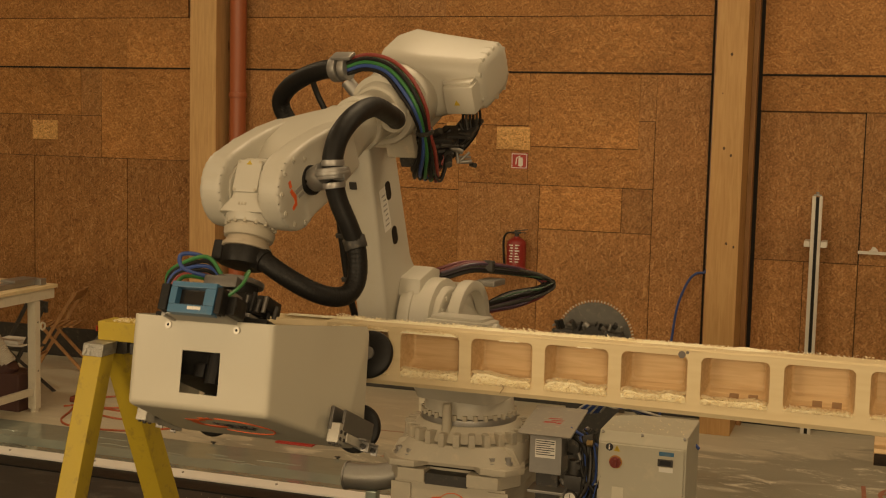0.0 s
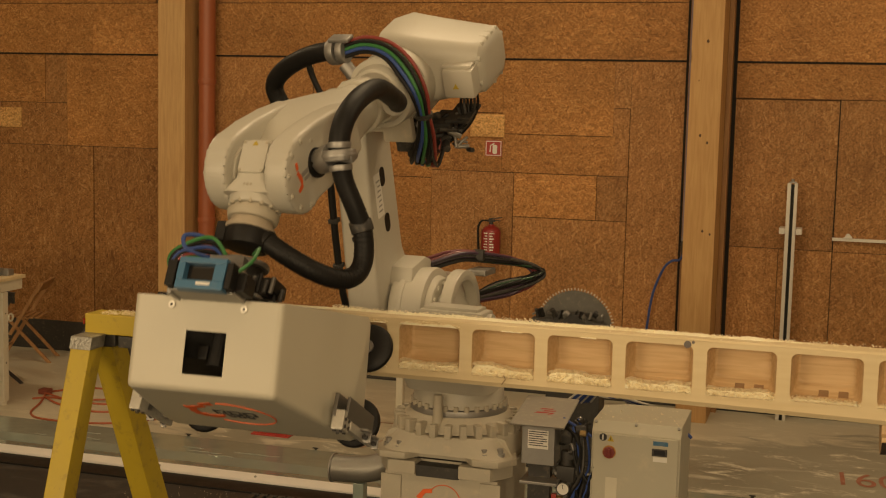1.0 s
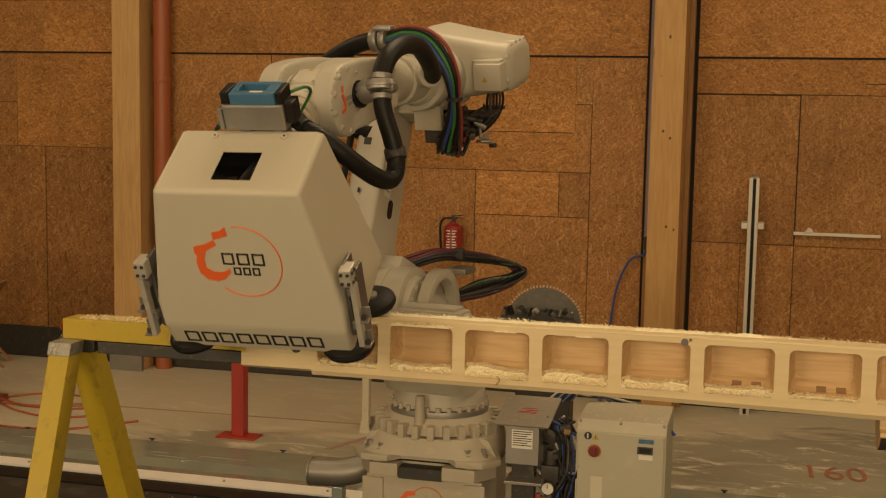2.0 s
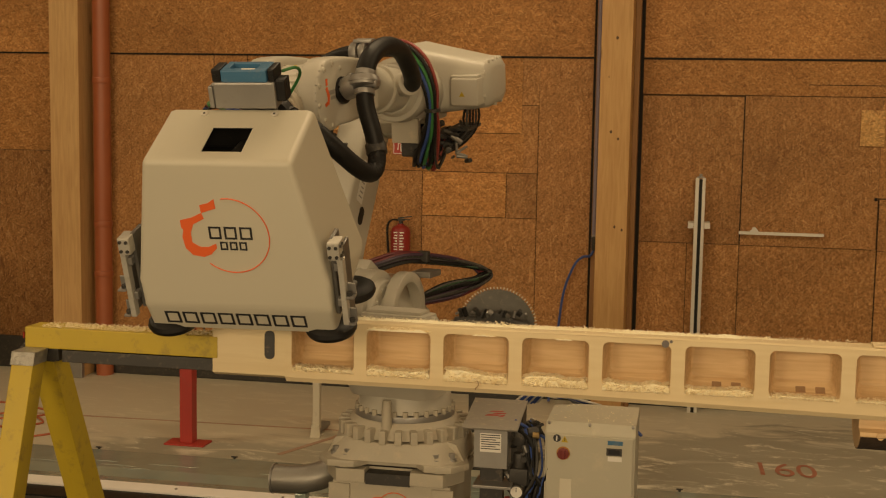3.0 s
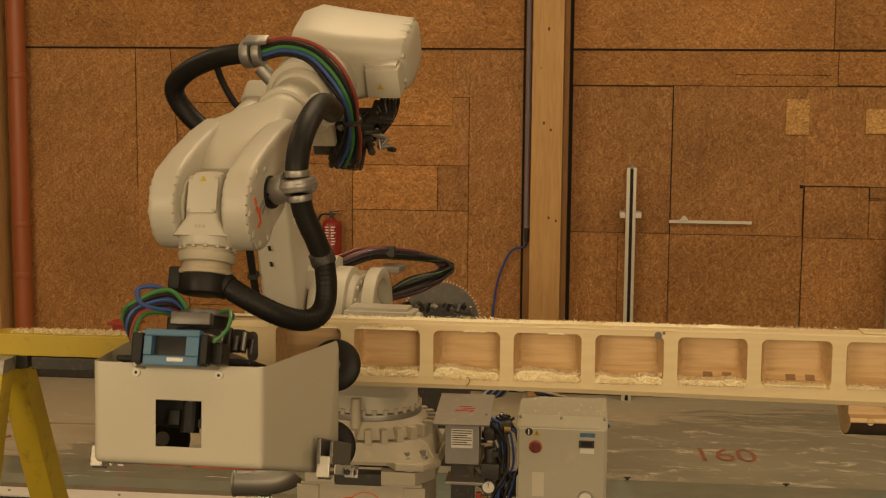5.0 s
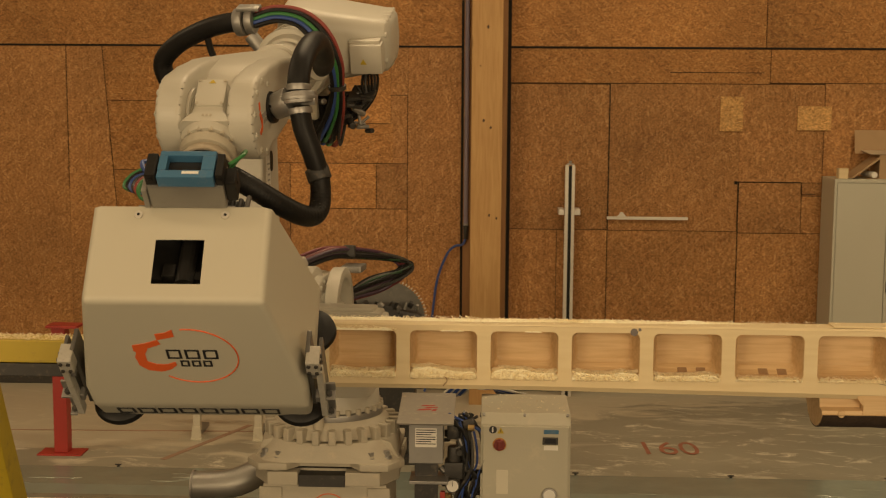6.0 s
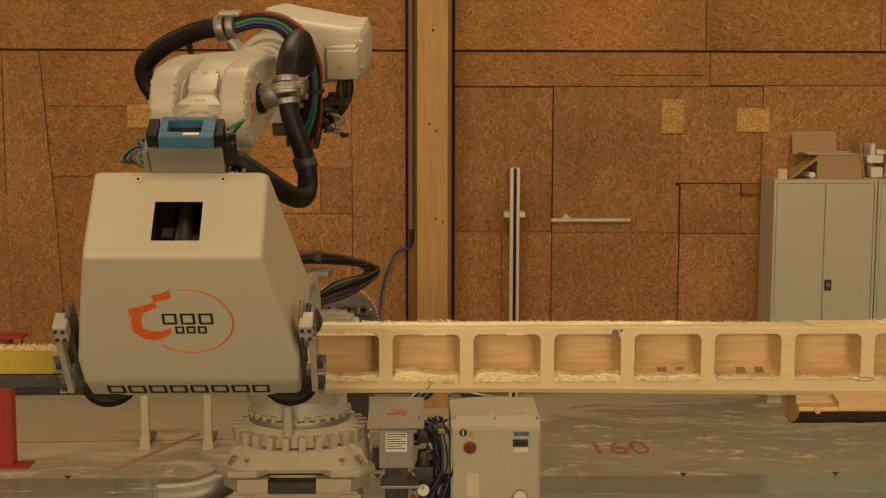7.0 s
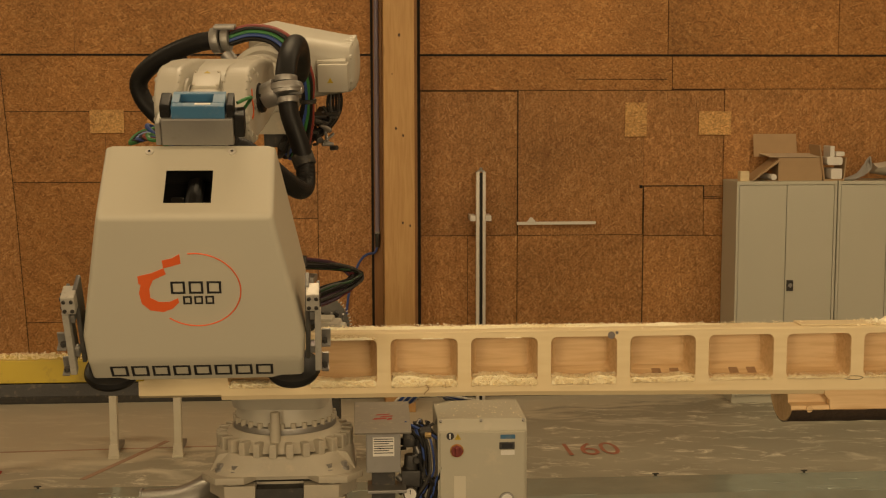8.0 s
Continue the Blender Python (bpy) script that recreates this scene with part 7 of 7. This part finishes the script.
for x in (-0.282, 0.335):
    for y in (-0.238, 0.055):
        rubber_wheel(x, y)
for s in (-1, 1):
    xo = CX + s * 0.362

    def bx(a, b, y0, y1, z0, z1, bev=0.004):
        return box(min(xo + s * a, xo + s * b), y0, z0, max(xo + s * a, xo + s * b), y1, z1, bev)
    br = part("guide_bracket", both(bx(0.003, 0.018, -0.305, -0.22, -0.44, -0.14), bx(0.040, 0.052, -0.30, -0.225, -0.455, -0.17, 0.003)), OILY, head_hood, "oily dark steel guide bracket")
    part("hinge_block", bx(0.006, 0.050, -0.348, -0.278, -0.207, -0.142, 0.004), PLATE, br, "worn bolted steel block")
    for dx in (0.016, 0.040):
        for dz in (0.014, 0.050):
            part("bolt", cyl((xo + s * dx, -0.3535, -0.207 + dz), (xo + s * dx, -0.347, -0.207 + dz), 0.0065, seg=8), DARK, br)
            part("bolt", cyl((xo + s * 0.0495, -0.348 + dx, -0.207 + dz), (xo + s * 0.055, -0.348 + dx, -0.207 + dz), 0.0065, seg=8), DARK, br)
    part("strip", bx(0.034, 0.055, -0.336, -0.302, -0.468, -0.21, 0.003), PLATE, br, "worn steel strip")
    for z0, z1, w in ((-0.36, -0.312, 0.086), (-0.465, -0.412, 0.080)):
        part("lug", both(bx(0.0555, w, -0.344, -0.30, z0, z0 + 0.008, 0.002), bx(0.0555, w, -0.310, -0.302, z0 + 0.008, z1, 0.002)), STEEL, br)
        part("lug_bolt", cyl((xo + s * 0.066, -0.326, z0 + 0.008), (xo + s * 0.066, -0.326, z0 + 0.022), 0.010, seg=6), DARK, br)
    for z in (-0.26, -0.40):
        part("spacer", bx(0.018, 0.034, -0.325, -0.29, z, z + 0.03, 0.003), STEEL, br)

# ---- equipment beside the robot ----


def control_box():
    root = empty("control_box", pose(0.03, 1.62, 0), "grey steel control enclosure standing beside the robot", "enclosure")
    part("cabinet", both(prism([(0.0, 0.0), (0.0, 1.075), (0.035, 1.122), (0.42, 1.122), (0.42, 0.0)], "x", -0.205, 0.215, 0.005)), BOXGREY, root)
    part("door", box(-0.195, -0.012, 0.30, 0.205, -0.001, 1.068, 0.003), BOXGREY, root)
    part("switch_plate", cyl((-0.117, -0.0125, 0.982), (-0.117, -0.0138, 0.982), 0.032, seg=24), mat("switch_ring", (0.45, 0.20, 0.04), 0.5), root, "orange switch ring")
    part("main_switch", both(cyl((-0.117, -0.014, 0.982), (-0.117, -0.03, 0.982), 0.028, seg=8, bev=0.003), box(-0.125, -0.042, 0.962, -0.109, -0.03, 1.002, 0.003)), mat("switch_red", (0.17, 0.025, 0.02), 0.4), root, "dark red main switch")
    part("hazard_sign", prism([(-0.128, 1.034), (-0.096, 1.034), (-0.112, 1.064)], "y", -0.0145, -0.0125), YELLOW, root, "yellow warning triangle")
    part("hazard_mark", box(-0.1135, -0.0152, 1.040, -0.1105, -0.0146, 1.054), INK, root)
    part("crest", cyl((-0.148, -0.0125, 1.052), (-0.148, -0.0145, 1.052), 0.018, seg=20), INK, root, "black round sticker")
    part("crest_bar", box(-0.152, -0.0158, 1.04, -0.146, -0.0147, 1.064, m=None), PAPER, root)
    part("blue_label", box(0.088, -0.0145, 1.035, 0.158, -0.0125, 1.055), BLUE, root, "small blue label")
    part("display", both(box(0.083, -0.018, 0.985, 0.155, -0.0125, 1.020, 0.002)), DARK, root, "dark display")
    part("display_glass", box(0.093, -0.0192, 0.992, 0.145, -0.0182, 1.014), mat("display_glass", (0.03, 0.03, 0.035), 0.1, bump=0), root)
    part("paper_label", box(0.09, -0.0145, 0.958, 0.155, -0.0125, 0.980), PAPER, root)
    part("paper_label", box(-0.13, -0.0145, 0.745, -0.075, -0.0125, 0.86), mat("worn_label", (0.62, 0.58, 0.46), 0.6), root, "worn paper label")
    part("gauge", cyl((0.118, -0.012, 0.745), (0.118, -0.03, 0.745), 0.035, seg=24, bev=0.003), STEEL, root, smooth=True)
    part("gauge_face", cyl((0.118, -0.0302, 0.745), (0.118, -0.0312, 0.745), 0.028, seg=24), PAPER, root)
    for x in (-0.19, 0.0, 0.2):
        part("rivet", cyl((x, 0.03, 1.11), (x, 0.02, 1.118), 0.007, seg=8), STEEL, root)
    part("plinth", box(-0.2, 0.02, 0.0, 0.21, 0.40, 0.001), DARK, root)


control_box()


def junction_box():
    root = empty("junction_box", pose(-0.425, 1.60, 0), "small grey steel box with a sloping lid beside the robot", "box")
    part("body", box(-0.085, 0.0, 0.885, 0.075, 0.14, 1.075, 0.004), STEEL, root)
    part("lid", prism([(-0.035, 1.085), (-0.025, 1.075), (0.34, 1.135), (0.34, 1.145)], "x", -0.14, 0.125, 0.003), mat("dusty_lid", (0.36, 0.34, 0.295), 0.5, metal=0.3, var=0.12, scale=14, dirt=(0.72, 0.62, 0.44), dirt_amount=0.6), root, "dusty steel lid")
    lid_top = Matrix.Translation((-0.01, 0.13, 1.1105)) @ pose(0, 0, 0, 9.3, 0, 0)
    for k, (x0, y0, x1, y1) in enumerate(((-0.045, -0.012, 0.02, 0.012), (-0.01, 0.016, 0.05, 0.036), (-0.03, 0.040, 0.035, 0.058), (0.022, -0.02, 0.045, 0.01))):
        part("paint_blot", prism([(x0, y0), (x1, y0 + 0.008), (x1 + 0.006, y1), (x0 + 0.010, y1 - 0.004)], "z", -0.001, 0.0012, m=lid_top), RED, root, "red paint stroke")
    part("label", box(-0.055, -0.003, 0.965, 0.045, -0.001, 1.055), PAPER, root)
    part("label_print", both(*[box(-0.05, -0.0045, 1.045 - 0.011 * k, 0.04 - (0.02 if k % 3 == 2 else 0), -0.0032, 1.049 - 0.011 * k) for k in range(7)]), INK, root, "dark printed bars")
    part("post", box(-0.06, 0.04, 0.0, 0.05, 0.10, 0.884, 0.004), DARK, root)
    part("tray", box(-0.08, -0.05, 0.80, 0.10, 0.12, 0.815, 0.003), STEEL, root)


junction_box()


def pneumatics():
    root = empty("air_service_unit", pose(-0.255, 1.66, 0), "dark air service unit with hoses and a pressure gauge", "valve unit")
    part("rail", box(-0.03, 0.10, 0.0, 0.02, 0.14, 1.08, 0.004), DARK, root)
    part("regulator", both(box(-0.09, -0.02, 0.80, 0.0, 0.06, 0.88, 0.008), cyl((-0.045, 0.02, 0.88), (-0.045, 0.02, 0.95), 0.034, 0.03, 20, 0.004)), DARK, root, smooth=True)
    part("gauge", cyl((-0.05, -0.02, 0.775), (-0.05, -0.045, 0.775), 0.034, seg=22, bev=0.004), DARK, root, smooth=True)
    part("gauge_face", cyl((-0.05, -0.0452, 0.775), (-0.05, -0.0465, 0.775), 0.028, seg=22), PAPER, root)
    part("needle", box(-0.052, -0.0475, 0.775, -0.049, -0.0466, 0.797), INK, root)
    part("bowl", cyl((-0.045, 0.02, 0.72), (-0.045, 0.02, 0.80), 0.026, 0.032, 18, 0.004), STEEL, root, smooth=True)
    part("manifold", both(box(-0.08, 0.02, 0.98, 0.03, 0.12, 1.05, 0.008), cyl((0.0, 0.0, 1.06), (0.05, 0.0, 1.07), 0.022, seg=14), cyl((-0.02, 0.0, 0.92), (-0.02, 0.0, 0.98), 0.016, seg=12), cyl((-0.02, -0.03, 0.93), (-0.02, 0.0, 0.93), 0.014, seg=10)), DARK, root, smooth=True)
    brass = mat("brass", (0.5, 0.36, 0.16), 0.35, metal=0.9)
    part("brass_fitting", cyl((0.02, -0.02, 1.05), (0.05, -0.02, 1.05), 0.016, seg=10), brass, root)
    part("brass_fitting", cyl((-0.07, -0.02, 0.70), (-0.07, -0.02, 0.73), 0.018, seg=8), brass, root)
    part("red_valve", box(-0.11, -0.03, 0.70, -0.085, 0.0, 0.74, 0.004), RED, root)
    pick = random.Random(8)
    for k in range(26):
        q = Vector((pick.uniform(-0.10, 0.09), pick.uniform(-0.03, 0.10), pick.uniform(0.66, 1.10)))
        d = Vector((pick.uniform(-1, 1), pick.uniform(-1, 0.4), pick.uniform(-1, 1))).normalized() * pick.uniform(0.012, 0.03)
        part("fitting", cyl(q - d, q + d, pick.uniform(0.007, 0.017), seg=9, bev=0.002), (DARK, BLACK, OILY, DARK, STEEL)[k % 5], root, smooth=True)
    for k in range(9):
        x0, x1 = pick.uniform(-0.08, 0.08), pick.uniform(-0.02, 0.10)
        part("hose", tube([(x0, 0.03, 1.08 + pick.uniform(-0.02, 0.03)), (x1, pick.uniform(-0.04, 0.02), 1.02), (x1 + 0.015, pick.uniform(-0.05, 0.0), pick.uniform(0.86, 0.95)), (pick.uniform(-0.03, 0.08), -0.02, 0.78), (pick.uniform(-0.05, 0.05), 0.01, 0.60), (0.0, 0.05, 0.2)], pick.uniform(0.005, 0.009), seg=7), (BLACK, DARK, BLACK, BLUE_HOSE)[k % 4], root, smooth=True)
    for k in range(7):
        o = 0.013 * k
        part("hose", tube([(-0.06 + o, 0.02 - 0.3 * o, 1.06 + o * 0.3), (0.0 + o * 0.3, -0.01, 1.03 - o), (0.035 - 0.3 * o, -0.005 - o * 0.3, 0.93 - o), (0.025, -0.01 - 0.4 * o, 0.80 + 0.4 * o), (-0.01 - 0.4 * o, 0.0, 0.68), (0.0, 0.03, 0.45), (0.02, 0.06, 0.1)], 0.009 if k % 2 else 0.0075, seg=7), (BLACK, BLACK, DARK, BLUE_HOSE, BLACK, BLACK, DARK)[k], root, smooth=True)


pneumatics()
for k in range(10):
    o = 0.014 * k
    tagged(part("air_line", tube([(-0.40 + o, 1.98 + o, 1.10), (-0.30 + o, 2.02, 1.17 + 0.3 * o), (-0.18 + o, 1.98 + 0.6 * o, 1.16), (-0.10, 2.08 + o, 1.14 - 0.4 * o), (0.05 + o, 2.12, 1.10 - o)], 0.0065, seg=6), BLUE_HOSE if k % 3 else mat("pale_line", (0.5, 0.48, 0.42), 0.5), smooth=True), "thin blue air line behind the control enclosure", "air line", "air lines")
tagged(part("blue_tube_end", tube([(0.20, 1.95, 1.03), (0.235, 1.94, 1.025), (0.262, 1.93, 1.005)], 0.008, seg=8), BLUE_HOSE, smooth=True), "blue hose end sticking out behind the enclosure", "hose")

tagged(chips(51, 90, lambda r: (r.uniform(-0.16, 0.23), r.uniform(1.67, 2.02), 1.1235 + r.random() * 0.002)), "pale shavings strewn on the control enclosure", "wood shavings", kind="stuff")
duct = tagged(part("exhaust_duct", tube([(-1.60, 1.90, 0.665), (-1.50, 1.91, 0.665), (-1.40, 1.93, 0.675), (-1.31, 1.97, 0.705), (-1.24, 2.03, 0.745), (-1.15, 2.10, 0.78)], 0.072, seg=24, n=6), DUCT, smooth=True), "dull steel duct elbow beside the pedestal", "duct")
part("rim", both(cyl((-1.605, 1.90, 0.665), (-1.595, 1.90, 0.665), 0.078, seg=24)), STEEL, duct, smooth=True)
part("mouth", cyl((-1.6055, 1.90, 0.665), (-1.6052, 1.90, 0.665), 0.066, seg=24), DARK, duct)
part("prop", box(-1.48, 1.87, 0.0, -1.42, 1.93, 0.60, 0.004), GALV, duct)


def motions():
    """All that moves: the robot's links, its head and the hose between them."""
    steps = [k / 10 for k in range(81)]
    poses = {t: joints(t) for t in steps}
    for name, ob in (("turret", tur), ("lower_arm", low), ("upper_arm", up), ("wrist", wr), ("tool_head", head_hood)):
        walk(ob, [(t, HOME @ poses[t][name]) for t in steps])
    lines = {t: hose_line(t) for t in steps}
    for k, ob in enumerate(hose_pieces):
        walk(ob, [(t, HOME @ lines[t][k]) for t in steps])


motions()
